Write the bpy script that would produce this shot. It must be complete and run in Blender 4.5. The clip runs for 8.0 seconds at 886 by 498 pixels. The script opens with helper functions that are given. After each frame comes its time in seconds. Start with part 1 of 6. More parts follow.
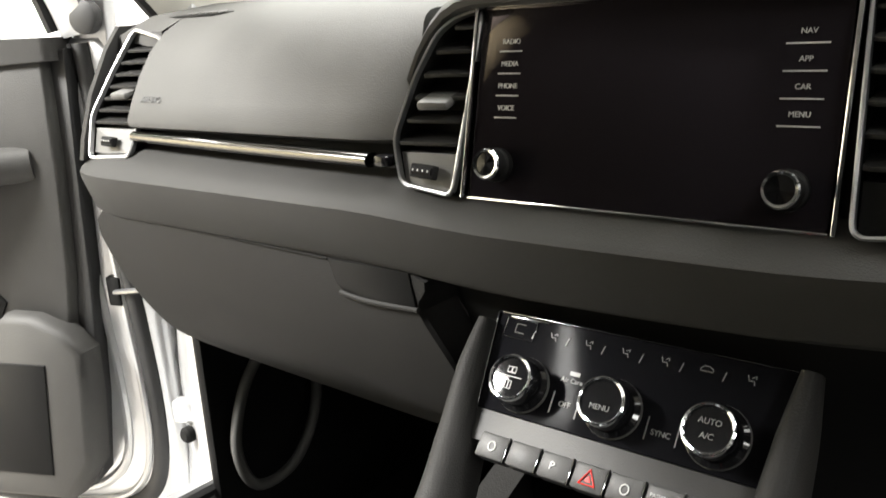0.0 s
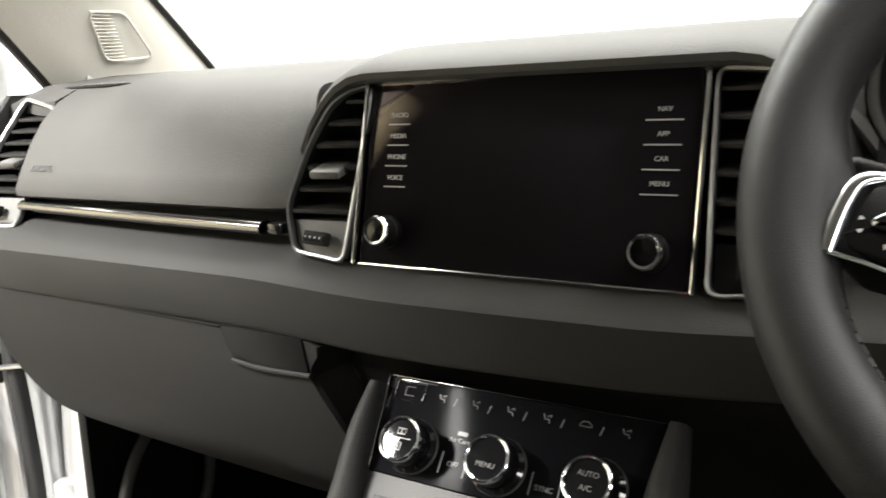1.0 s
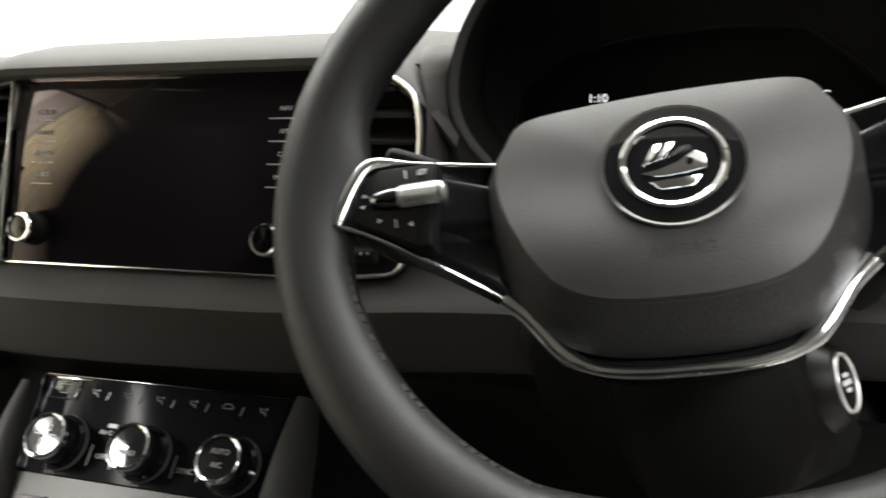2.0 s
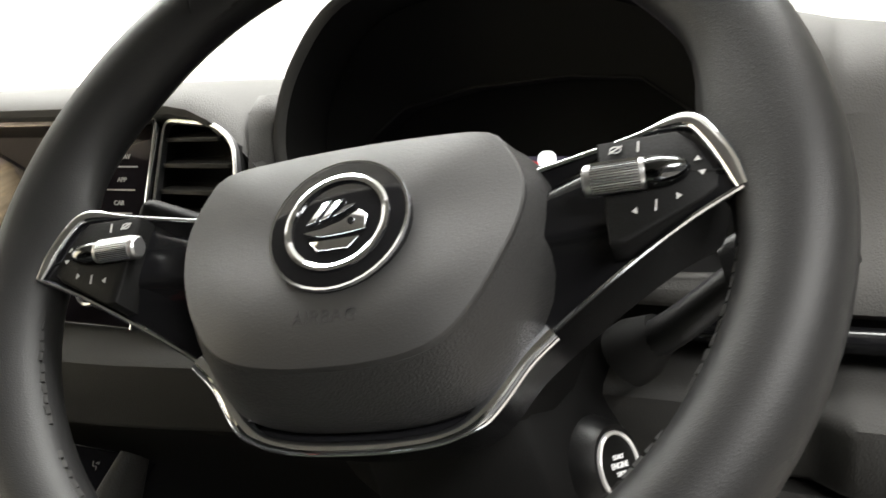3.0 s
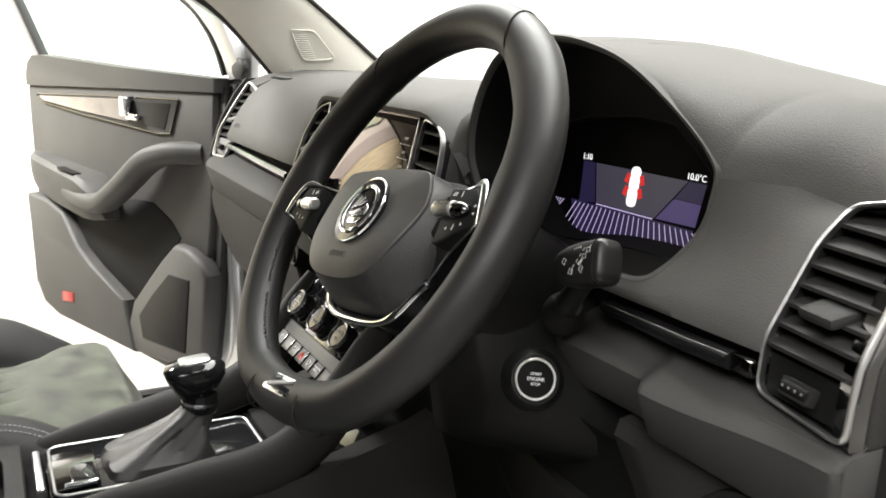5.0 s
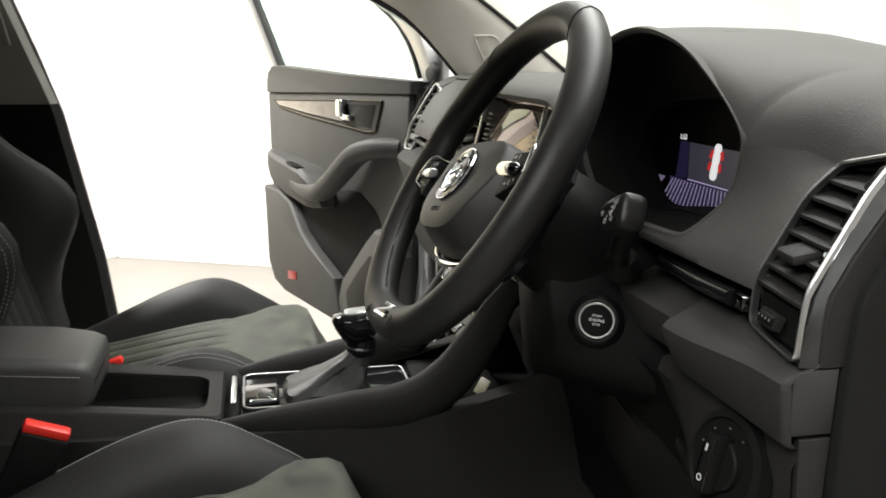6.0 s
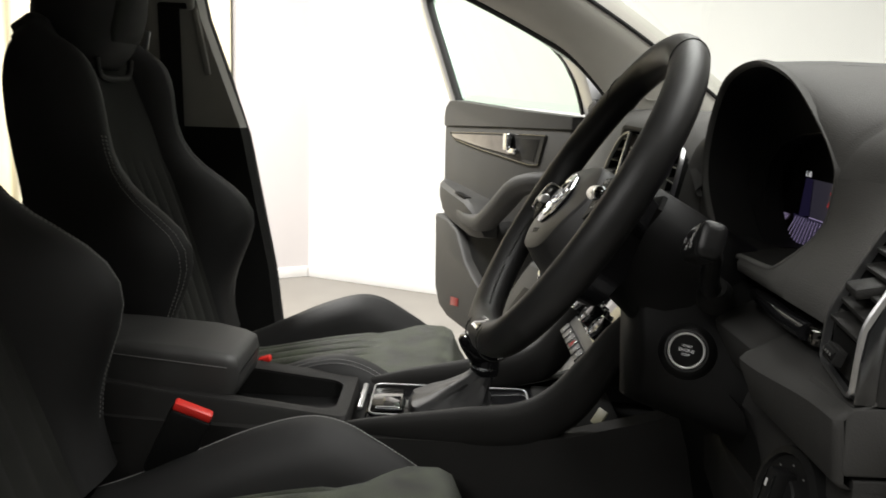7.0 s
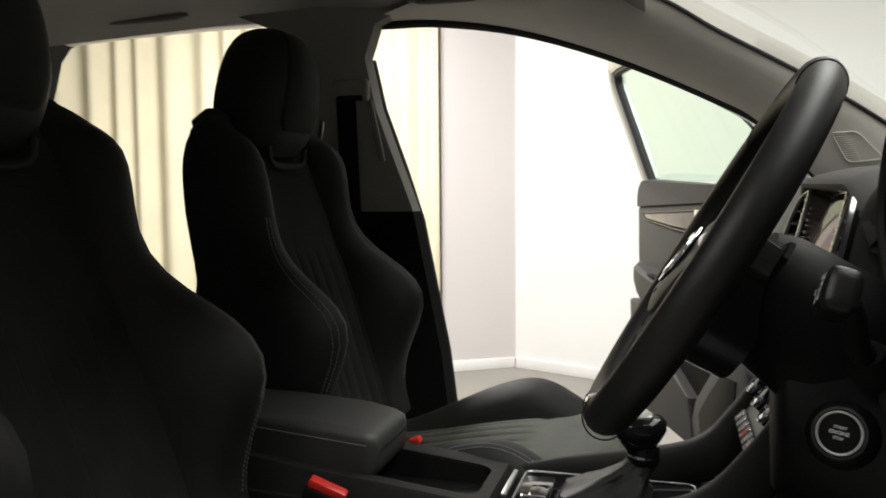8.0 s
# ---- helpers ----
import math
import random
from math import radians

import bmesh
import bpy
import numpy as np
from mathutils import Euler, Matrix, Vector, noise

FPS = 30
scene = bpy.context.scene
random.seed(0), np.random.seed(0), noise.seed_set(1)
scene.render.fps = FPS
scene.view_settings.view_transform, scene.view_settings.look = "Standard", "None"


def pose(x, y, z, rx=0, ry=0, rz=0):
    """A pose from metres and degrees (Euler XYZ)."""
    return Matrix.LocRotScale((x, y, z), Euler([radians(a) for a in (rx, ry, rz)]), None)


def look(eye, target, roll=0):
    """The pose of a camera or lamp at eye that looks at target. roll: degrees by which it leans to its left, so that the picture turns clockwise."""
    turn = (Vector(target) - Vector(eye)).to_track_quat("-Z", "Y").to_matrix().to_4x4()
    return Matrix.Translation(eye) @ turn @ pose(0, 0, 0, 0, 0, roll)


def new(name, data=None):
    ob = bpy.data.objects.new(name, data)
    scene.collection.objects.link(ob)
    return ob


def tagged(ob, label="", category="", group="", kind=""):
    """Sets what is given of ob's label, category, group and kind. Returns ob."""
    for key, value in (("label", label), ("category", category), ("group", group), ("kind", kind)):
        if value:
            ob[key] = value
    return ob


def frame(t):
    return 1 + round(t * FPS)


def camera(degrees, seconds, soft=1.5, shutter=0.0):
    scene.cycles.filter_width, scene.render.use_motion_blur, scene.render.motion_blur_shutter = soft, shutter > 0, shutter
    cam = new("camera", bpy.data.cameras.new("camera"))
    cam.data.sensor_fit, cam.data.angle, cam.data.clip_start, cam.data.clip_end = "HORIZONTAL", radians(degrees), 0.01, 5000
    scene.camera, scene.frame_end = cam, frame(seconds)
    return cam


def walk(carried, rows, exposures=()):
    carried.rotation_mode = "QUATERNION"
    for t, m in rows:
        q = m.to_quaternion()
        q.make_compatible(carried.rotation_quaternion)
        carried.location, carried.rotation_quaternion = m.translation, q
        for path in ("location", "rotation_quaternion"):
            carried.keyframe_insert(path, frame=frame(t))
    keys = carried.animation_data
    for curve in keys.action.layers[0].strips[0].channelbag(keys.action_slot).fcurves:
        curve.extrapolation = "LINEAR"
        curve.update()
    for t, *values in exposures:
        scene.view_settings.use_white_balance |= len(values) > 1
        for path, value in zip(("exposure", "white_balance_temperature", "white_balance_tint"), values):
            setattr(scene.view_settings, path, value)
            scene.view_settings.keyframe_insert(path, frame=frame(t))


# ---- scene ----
cam = camera(56.2, 8.0, soft=1.6, shutter=0.25)

PATH = [
    (0, (0.252, -0.318, 1.061), (-0.978, 1.168, 0.532), -3.4),
    (0.5, (0.256, -0.322, 1.061), (-0.938, 1.23, 0.655), -2.8),
    (1, (0.275, -0.329, 1.055), (-0.789, 1.326, 0.699), -2.1),
    (1.5, (0.325, -0.331, 1.058), (-0.532, 1.441, 0.704), -1.6),
    (2, (0.395, -0.318, 1.044), (-0.23, 1.55, 0.702), -0.9),
    (2.2, (0.424, -0.308, 1.038), (-0.146, 1.582, 0.718), -0.0),
    (3.3, (0.593, -0.22, 1.054), (-0.377, 1.518, 0.852), 0.2),
    (3.5, (0.634, -0.217, 1.062), (-0.476, 1.434, 0.855), 0.7),
    (4, (0.722, -0.218, 1.09), (-0.692, 1.173, 0.832), 1.6),
    (4.2, (0.761, -0.22, 1.103), (-0.746, 1.062, 0.811), 1.7),
    (5.3, (1.023, -0.203, 1.137), (-0.735, 0.62, 0.658), 2.4),
    (5.5, (1.063, -0.185, 1.13), (-0.741, 0.533, 0.649), 1.8),
    (6, (1.132, -0.152, 1.124), (-0.767, 0.291, 0.677), 1.2),
    (6.5, (1.169, -0.113, 1.12), (-0.777, 0.116, 0.722), 1.9),
    (7, (1.184, -0.073, 1.115), (-0.782, -0.078, 0.745), 2.4),
    (7.5, (1.166, -0.02, 1.109), (-0.796, -0.284, 0.821), 1.6),
    (8, (1.115, 0.03, 1.079), (-0.805, -0.507, 0.925), -0.4),
]
walk(cam, [(t, look(eye, target, roll)) for t, eye, target, roll in PATH],
     exposures=[(0, 0.15), (1.0, 0.0), (1.5, -0.05), (2.2, -0.35), (3.3, 0.2), (3.5, 0.25), (4.2, 0.05), (5.5, -0.75), (6.5, -1.4), (7.2, -1.8), (8.0, -2.1)])

# ---------------------------------------------------------------- world and light
world = bpy.data.worlds.new("world")
scene.world = world
world.use_nodes = True
world.node_tree.nodes["Background"].inputs[0].default_value = (0.9, 0.93, 1.0, 1)
world.node_tree.nodes["Background"].inputs[1].default_value = 0.05

GROUND = -0.228          # height of the studio floor; the car's own datum is z = 0
ROOM_TOP = 2.95


def area_lamp(name, m, sx, sy, watts, colour=(1.0, 0.97, 0.92)):
    data = bpy.data.lights.new(name, "AREA")
    data.shape, data.size, data.size_y, data.energy, data.color = "RECTANGLE", sx, sy, watts, colour
    ob = new(name, data)
    ob.matrix_world = m
    return ob


area_lamp("studio_light_front", pose(-0.2, 0.95, ROOM_TOP - 0.08), 4.2, 1.0, 430, (1.0, 0.985, 0.955))
area_lamp("studio_light_left", pose(-2.35, -1.75, ROOM_TOP - 0.08), 0.9, 0.8, 830, (1.0, 0.98, 0.945))
area_lamp("studio_light_right", pose(1.75, -0.45, ROOM_TOP - 0.08), 1.0, 2.2, 92, (1.0, 0.985, 0.955))
area_lamp("studio_light_rear", pose(2.3, -1.9, ROOM_TOP - 0.08), 1.4, 1.8, 280, (1.0, 0.985, 0.955))

# ---------------------------------------------------------------- materials


def material(name, colour, rough=0.5, metal=0.0, grain=0.0, grain_size=900.0, mottle=0.12, mottle_size=9.0, spec=0.5, coat=0.0, sheen=0.0):
    """A surface with fine relief (grain) and a broad uneven tone and gloss (mottle)."""
    m = bpy.data.materials.new(name)
    m.use_nodes = True
    nt = m.node_tree
    b = nt.nodes["Principled BSDF"]
    b.inputs["Metallic"].default_value = metal
    b.inputs["Specular IOR Level"].default_value = spec
    b.inputs["Coat Weight"].default_value = coat
    b.inputs["Coat Roughness"].default_value = 0.06
    if sheen:
        b.inputs["Sheen Weight"].default_value = sheen
        b.inputs["Sheen Roughness"].default_value = 0.4
    co = nt.nodes.new("ShaderNodeTexCoord")
    big = nt.nodes.new("ShaderNodeTexNoise")
    big.inputs["Scale"].default_value, big.inputs["Detail"].default_value = mottle_size, 4
    nt.links.new(co.outputs["Object"], big.inputs["Vector"])
    mix = nt.nodes.new("ShaderNodeMix")
    mix.data_type = "RGBA"
    lo, hi = 1 - mottle, 1 + mottle
    mix.inputs[6].default_value = (*[c * lo for c in colour], 1)
    mix.inputs[7].default_value = (*[min(1, c * hi) for c in colour], 1)
    wide_ = nt.nodes.new("ShaderNodeMapRange")
    wide_.inputs[1].default_value, wide_.inputs[2].default_value = 0.3, 0.7
    nt.links.new(big.outputs[0], wide_.inputs[0])
    nt.links.new(wide_.outputs[0], mix.inputs[0])
    nt.links.new(mix.outputs[2], b.inputs["Base Color"])
    rr = nt.nodes.new("ShaderNodeMapRange")
    rr.inputs[3].default_value, rr.inputs[4].default_value = max(0.0, rough * (1 - mottle)), min(1.0, rough * (1 + mottle))
    nt.links.new(big.outputs[0], rr.inputs[0])
    nt.links.new(rr.outputs[0], b.inputs["Roughness"])
    if grain:
        fine = nt.nodes.new("ShaderNodeTexVoronoi")
        fine.inputs["Scale"].default_value = grain_size
        nt.links.new(co.outputs["Object"], fine.inputs["Vector"])
        bump = nt.nodes.new("ShaderNodeBump")
        bump.inputs["Strength"].default_value, bump.inputs["Distance"].default_value = grain, 0.0006
        nt.links.new(fine.outputs["Distance"], bump.inputs["Height"])
        nt.links.new(bump.outputs[0], b.inputs["Normal"])
    return m


def grazing_gloss(m, most, start=0.36, tint=(1, 1, 1)):
    """Dark coated glass: hardly any mirror image face on, a clear one at a flat angle."""
    nt = m.node_tree
    b, out = nt.nodes["Principled BSDF"], nt.nodes["Material Output"]
    face = nt.nodes.new("ShaderNodeLayerWeight")
    rise = nt.nodes.new("ShaderNodeMapRange")
    rise.inputs[1].default_value, rise.inputs[2].default_value = start, 0.85
    rise.inputs[4].default_value = most
    gl = nt.nodes.new("ShaderNodeBsdfGlossy")
    gl.inputs["Roughness"].default_value = 0.05
    gl.inputs["Color"].default_value = (*tint, 1)
    mx = nt.nodes.new("ShaderNodeMixShader")
    nt.links.new(face.outputs["Facing"], rise.inputs[0])
    nt.links.new(rise.outputs[0], mx.inputs[0])
    nt.links.new(b.outputs[0], mx.inputs[1])
    nt.links.new(gl.outputs[0], mx.inputs[2])
    nt.links.new(mx.outputs[0], out.inputs["Surface"])
    return m


def glow(name, colour, strength):
    m = bpy.data.materials.new(name)
    m.use_nodes = True
    b = m.node_tree.nodes["Principled BSDF"]
    b.inputs["Base Color"].default_value = (0.01, 0.01, 0.01, 1)
    b.inputs["Emission Color"].default_value = (*colour, 1)
    b.inputs["Emission Strength"].default_value = strength
    return m


def sheet_glass(name, tint, gloss_rough=0.0):
    """Thin window glass: tinted see-through with a mirror gloss that grows at grazing angles."""
    m = bpy.data.materials.new(name)
    m.use_nodes = True
    nt = m.node_tree
    nt.nodes.clear()
    out = nt.nodes.new("ShaderNodeOutputMaterial")
    see = nt.nodes.new("ShaderNodeBsdfTransparent")
    see.inputs[0].default_value = (*tint, 1)
    shine = nt.nodes.new("ShaderNodeBsdfGlossy")
    shine.inputs["Roughness"].default_value = gloss_rough
    face = nt.nodes.new("ShaderNodeLayerWeight")
    steep = nt.nodes.new("ShaderNodeMath")
    steep.operation, steep.inputs[1].default_value = "POWER", 5.0
    nt.links.new(face.outputs["Facing"], steep.inputs[0])
    fres = nt.nodes.new("ShaderNodeMath")
    fres.operation, fres.inputs[1].default_value, fres.inputs[2].default_value = "MULTIPLY_ADD", 0.8, 0.05
    nt.links.new(steep.outputs[0], fres.inputs[0])
    mixer = nt.nodes.new("ShaderNodeMixShader")
    nt.links.new(fres.outputs[0], mixer.inputs[0])
    nt.links.new(see.outputs[0], mixer.inputs[1])
    nt.links.new(shine.outputs[0], mixer.inputs[2])
    nt.links.new(mixer.outputs[0], out.inputs[0])
    return m


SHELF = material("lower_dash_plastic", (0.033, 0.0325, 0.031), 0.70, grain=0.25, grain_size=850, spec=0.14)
# darker copy of the lower dash plastic; the glovebox's shade is in the colour
GLOVE = material("shaded_dash_plastic", (0.0125, 0.0122, 0.0117), 0.68, grain=0.3, grain_size=800, spec=0.14)
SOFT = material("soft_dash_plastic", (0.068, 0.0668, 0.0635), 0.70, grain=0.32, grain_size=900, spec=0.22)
HARD = material("hard_grained_plastic", (0.019, 0.0186, 0.0177), 0.6, grain=0.35, grain_size=700, spec=0.14)
DARK = material("dark_plastic", (0.0068, 0.0068, 0.0067), 0.55, grain=0.12, grain_size=900, spec=0.09)
STALKP = material("stalk_plastic", (0.0072, 0.0072, 0.0072), 0.40, grain=0.15, grain_size=900, spec=0.28)
MATTE = material("matte_black", (0.0110, 0.0110, 0.0106), 0.8, spec=0.10)
PIANO = material("gloss_black", (0.0065, 0.0065, 0.0072), 0.07, spec=0.3, mottle=0.08)
HUBGLOSS = material("hub_gloss_black", (0.0065, 0.0065, 0.0072), 0.20, spec=0.22, mottle=0.08)
PANELGLOSS = material("panel_gloss_black", (0.006, 0.006, 0.007), 0.12, spec=0.008, mottle=0.08)
grazing_gloss(PANELGLOSS, 0.4)
SCREEN = material("screen_glass", (0.0105, 0.009, 0.0108), 0.08, spec=0.0, mottle=0.05)
grazing_gloss(SCREEN, 0.28, 0.31, (1.0, 0.88, 0.80))
RINGC = material("bright_ring", (0.90, 0.90, 0.89), 0.26, metal=0.45, mottle=0.05)
KNURL = material("knurled_silver", (0.74, 0.745, 0.75), 0.30, metal=1.0, mottle=0.08)
CHROME = material("chrome", (0.84, 0.86, 0.90), 0.09, metal=1.0, mottle=0.1, mottle_size=30)
SATIN = material("satin_silver", (0.47, 0.475, 0.48), 0.36, metal=1.0, mottle=0.08)
BANDC = material("dark_chrome", (0.13, 0.135, 0.14), 0.09, metal=1.0, mottle=0.25, mottle_size=25)
BAR = material("polished_trim_bar", (0.12, 0.116, 0.110), 0.14, metal=1.0, mottle=0.06)
GREYP = material("grey_plastic", (0.075, 0.074, 0.070), 0.55, grain=0.2)
KEYGREY = material("key_grey_plastic", (0.033, 0.0326, 0.0315), 0.5, grain=0.2)
LEATHER = material("black_leather", (0.0112, 0.0112, 0.0110), 0.47, grain=0.16, grain_size=1700, mottle=0.18, spec=0.28)
SKIRTSKIN = material("coarse_pad_skin", (0.019, 0.0188, 0.0183), 0.46, grain=0.42, grain_size=1100, spec=0.65)
PADSKIN = material("airbag_pad_skin", (0.023, 0.0228, 0.0222), 0.52, grain=0.10, grain_size=1300, spec=0.65)
SEATSKIN = material("seat_leatherette", (0.0120, 0.0120, 0.0118), 0.64, spec=0.28, grain=0.25, grain_size=1100, mottle=0.15)
# same suede as the cushion, darkened: the backrest's shade is in the colour
DIMSUEDE = material("shaded_microfibre", (0.0150, 0.0155, 0.0135), 0.9, grain=0.35, grain_size=1500, mottle=0.3, mottle_size=16, spec=0.15, sheen=0.06)
ARMSKIN = material("armrest_leatherette", (0.036, 0.036, 0.0345), 0.5, grain=0.2, grain_size=1200, mottle=0.12)
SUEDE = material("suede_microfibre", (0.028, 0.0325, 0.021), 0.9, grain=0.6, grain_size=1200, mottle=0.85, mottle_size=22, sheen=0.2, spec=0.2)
THREAD = material("grey_thread", (0.30, 0.30, 0.29), 0.7)
CARPET = material("black_carpet", (0.022, 0.022, 0.021), 0.95, grain=0.9, grain_size=900, mottle=0.3, spec=0.1)
PILLAR = material("pale_pillar_trim", (0.62, 0.60, 0.54), 0.7, grain=0.3, grain_size=700, mottle=0.05)
# darker copy of the pale pillar trim: shade under the roof is painted in
LINER = material("shaded_trim_grey", (0.24, 0.235, 0.215), 0.85, grain=0.4, grain_size=700, mottle=0.06)
PAINT = material("silver_car_paint", (0.52, 0.525, 0.53), 0.30, metal=0.55, mottle=0.05, coat=0.6)
PALETAB = material("pale_olive_tab", (0.24, 0.23, 0.15), 0.5, mottle=0.2, mottle_size=60)
REFLECT = material("door_reflector", (0.22, 0.012, 0.010), 0.3)
RUBBER = material("black_rubber", (0.012, 0.012, 0.012), 0.6)
DOORSKIN = material("door_panel_plastic", (0.047, 0.0462, 0.0438), 0.6, grain=0.4, grain_size=600, spec=0.25)
INSERT = material("door_trim_insert", (0.27, 0.245, 0.22), 0.36, metal=0.1, mottle=0.15, mottle_size=20)
REDP = material("red_plastic", (0.62, 0.022, 0.015), 0.4)
WHITEINK = material("white_print", (0.46, 0.46, 0.45), 0.5)
GREYINK = material("grey_print", (0.13, 0.13, 0.125), 0.5)
DEBOSS = material("moulded_letters", (0.018, 0.018, 0.018), 0.6)
WALL = material("white_wall_paint", (0.80, 0.79, 0.77), 0.8, mottle=0.02, mottle_size=1.5, grain=0.1, grain_size=200)
SKIRT = material("skirting_paint", (0.78, 0.77, 0.75), 0.45, mottle=0.03)
FLOORM = material("studio_floor_resin", (0.245, 0.228, 0.205), 0.42, mottle=0.07, mottle_size=2.5)
CLOTH = material("cream_curtain_cloth", (0.74, 0.68, 0.50), 0.85, mottle=0.06, mottle_size=3, grain=0.2, grain_size=900)
# bay wall's tint is rosy; its darker tone is shade put into the paint
BAYWALL = material("shaded_rosy_wall_paint", (0.60, 0.565, 0.56), 0.8, mottle=0.02, mottle_size=1.5, grain=0.1, grain_size=200)
CEIL = material("ceiling_paint", (0.78, 0.78, 0.77), 0.9, mottle=0.03)
GLASS = sheet_glass("window_glass", (0.70, 0.86, 0.75))
# for the unseen right and back walls, dark only to hold down bounced light
DARKWALL = material("unseen_dim_wall", (0.13, 0.13, 0.13), 0.8, mottle=0.05, mottle_size=1.5)
SHIELD = sheet_glass("windscreen_glass", (0.93, 0.96, 0.94))

# ---------------------------------------------------------------- mesh helpers


def thing(name, at, label, category, group="", kind=""):
    ob = new(name)
    ob.empty_display_size = 0.05
    ob.location = at
    bpy.context.view_layer.update()
    return tagged(ob, label, category, group, kind)


def part(name, bm, mat, parent=None, label="", angle=38, kind=""):
    me = bpy.data.meshes.new(name)
    bmesh.ops.recalc_face_normals(bm, faces=bm.faces)
    bm.to_mesh(me)
    bm.free()
    me.materials.append(mat)
    me.shade_smooth()
    me.set_sharp_from_angle(angle=radians(angle))
    ob = new(name, me)
    if parent is not None:
        ob.parent = parent
        ob.matrix_parent_inverse = parent.matrix_world.inverted()
    if label:
        ob["label"] = label
    if kind:
        ob["kind"] = kind
    return ob


def spline(pts, n=6, closed=False):
    """A smooth line through the points (Catmull-Rom), n steps a stretch."""
    p = [Vector(q) for q in pts]
    out = []
    count = len(p) if closed else len(p) - 1
    for i in range(count):
        a = p[i - 1] if closed or i else p[0] * 2 - p[1]
        b, c = p[i], p[(i + 1) % len(p)]
        d = p[(i + 2) % len(p)] if closed or i + 2 < len(p) else c * 2 - b
        for k in range(n):
            t = k / n
            out.append(0.5 * ((2 * b) + (c - a) * t + (2 * a - 5 * b + 4 * c - d) * t * t + (3 * b - a - 3 * c + d) * t ** 3))
    if not closed:
        out.append(p[-1])
    return out


def loft(rows, ring=False, loop=False, caps=True):
    """A skin over rows of equally many points; ring: each row closes on itself; loop: the last row meets the first."""
    bm = bmesh.new()
    vs = [[bm.verts.new(p) for p in row] for row in rows]
    n = len(rows[0])
    for i in range(len(rows) if loop else len(rows) - 1):
        a, b = vs[i], vs[(i + 1) % len(rows)]
        for j in range(n if ring else n - 1):
            k = (j + 1) % n
            bm.faces.new((a[j], a[k], b[k], b[j]))
    if ring and caps and not loop:
        bm.faces.new(vs[0])
        bm.faces.new(list(reversed(vs[-1])))
    return bm


def rings(path, section, closed=False, up=(0, 0, 1), scale=None):
    """Rows of a section (x across, y up) carried along a path."""
    p = [Vector(q) for q in path]
    rows = []
    for i, q in enumerate(p):
        a = p[i - 1] if closed or i else p[i]
        b = p[(i + 1) % len(p)] if closed or i + 1 < len(p) else p[i]
        f = (b - a).normalized()
        side = f.cross(Vector(up)).normalized()
        top = side.cross(f)
        s = scale[i] if scale else 1.0
        rows.append([q + side * x * s + top * y * s for x, y in section])
    return rows


def sweep(path, section, closed=False, up=(0, 0, 1), scale=None):
    return loft(rings(path, section, closed, up, scale), ring=True, loop=closed)


def oval(rx, ry, n=10, power=1.0):
    out = []
    for i in range(n):
        a = 2 * math.pi * (i + 0.5) / n
        c, s = math.cos(a), math.sin(a)
        out.append((rx * math.copysign(abs(c) ** power, c), ry * math.copysign(abs(s) ** power, s)))
    return out


def rrect(w, h, r, n=3):
    """A rounded rectangle, w x h, as a list of (x, y)."""
    out = []
    for cx, cy, a0 in ((w / 2 - r, h / 2 - r, 0), (-w / 2 + r, h / 2 - r, 90), (-w / 2 + r, -h / 2 + r, 180), (w / 2 - r, -h / 2 + r, 270)):
        for i in range(n + 1):
            a = radians(a0 + 90 * i / n)
            out.append((cx + r * math.cos(a), cy + r * math.sin(a)))
    return out


def plate(outline, depth, m=None, bevel=0.0, dome=None):
    """A slab: an outline (x, y) from z = -depth to z = 0, its front edge rounded by bevel; dome(x, y) lifts its front."""
    bm = bmesh.new()
    m = m or Matrix()
    back = [bm.verts.new((x, y, -depth)) for x, y in outline]
    cx = sum(x for x, y in outline) / len(outline)
    cy = sum(y for x, y in outline) / len(outline)
    levels = [back]
    steps = [(0.0, -bevel), (0.35, -bevel * 0.35), (1.0, 0.0)] if bevel else [(0.0, 0.0)]
    for inset, z in steps:
        row = []
        for x, y in outline:
            d = math.hypot(x - cx, y - cy) or 1
            k = 1 - inset * bevel / d
            row.append(bm.verts.new((cx + (x - cx) * k, cy + (y - cy) * k, z)))
        levels.append(row)
    n = len(outline)
    for a, b in zip(levels, levels[1:]):
        for j in range(n):
            bm.faces.new((a[j], a[(j + 1) % n], b[(j + 1) % n], b[j]))
    bm.faces.new(list(reversed(back)))
    if dome:
        last = levels[-1]
        for k in (0.72, 0.4):
            row = []
            for v in levels[-1]:
                x, y = cx + (v.co.x - cx) * k, cy + (v.co.y - cy) * k
                row.append(bm.verts.new((x, y, dome(x, y))))
            for j in range(n):
                bm.faces.new((last[j], last[(j + 1) % n], row[(j + 1) % n], row[j]))
            last = row
        c = bm.verts.new((cx, cy, dome(cx, cy)))
        for j in range(n):
            bm.faces.new((last[j], last[(j + 1) % n], c))
    else:
        bm.faces.new(levels[-1])
    bm.transform(m)
    return bm


def rounded(pts, r):
    """A closed line through pts whose corners are rounded by about r."""
    p = [Vector(q) for q in pts]
    out = []
    for i, b in enumerate(p):
        a, c = p[i - 1], p[(i + 1) % len(p)]
        u, v = b.lerp(a, min(0.45, r / (b - a).length)), b.lerp(c, min(0.45, r / (c - b).length))
        for t in (0.0, 0.25, 0.5, 0.75, 1.0):
            out.append((1 - t) ** 2 * u + 2 * t * (1 - t) * b + t * t * v)
    return out


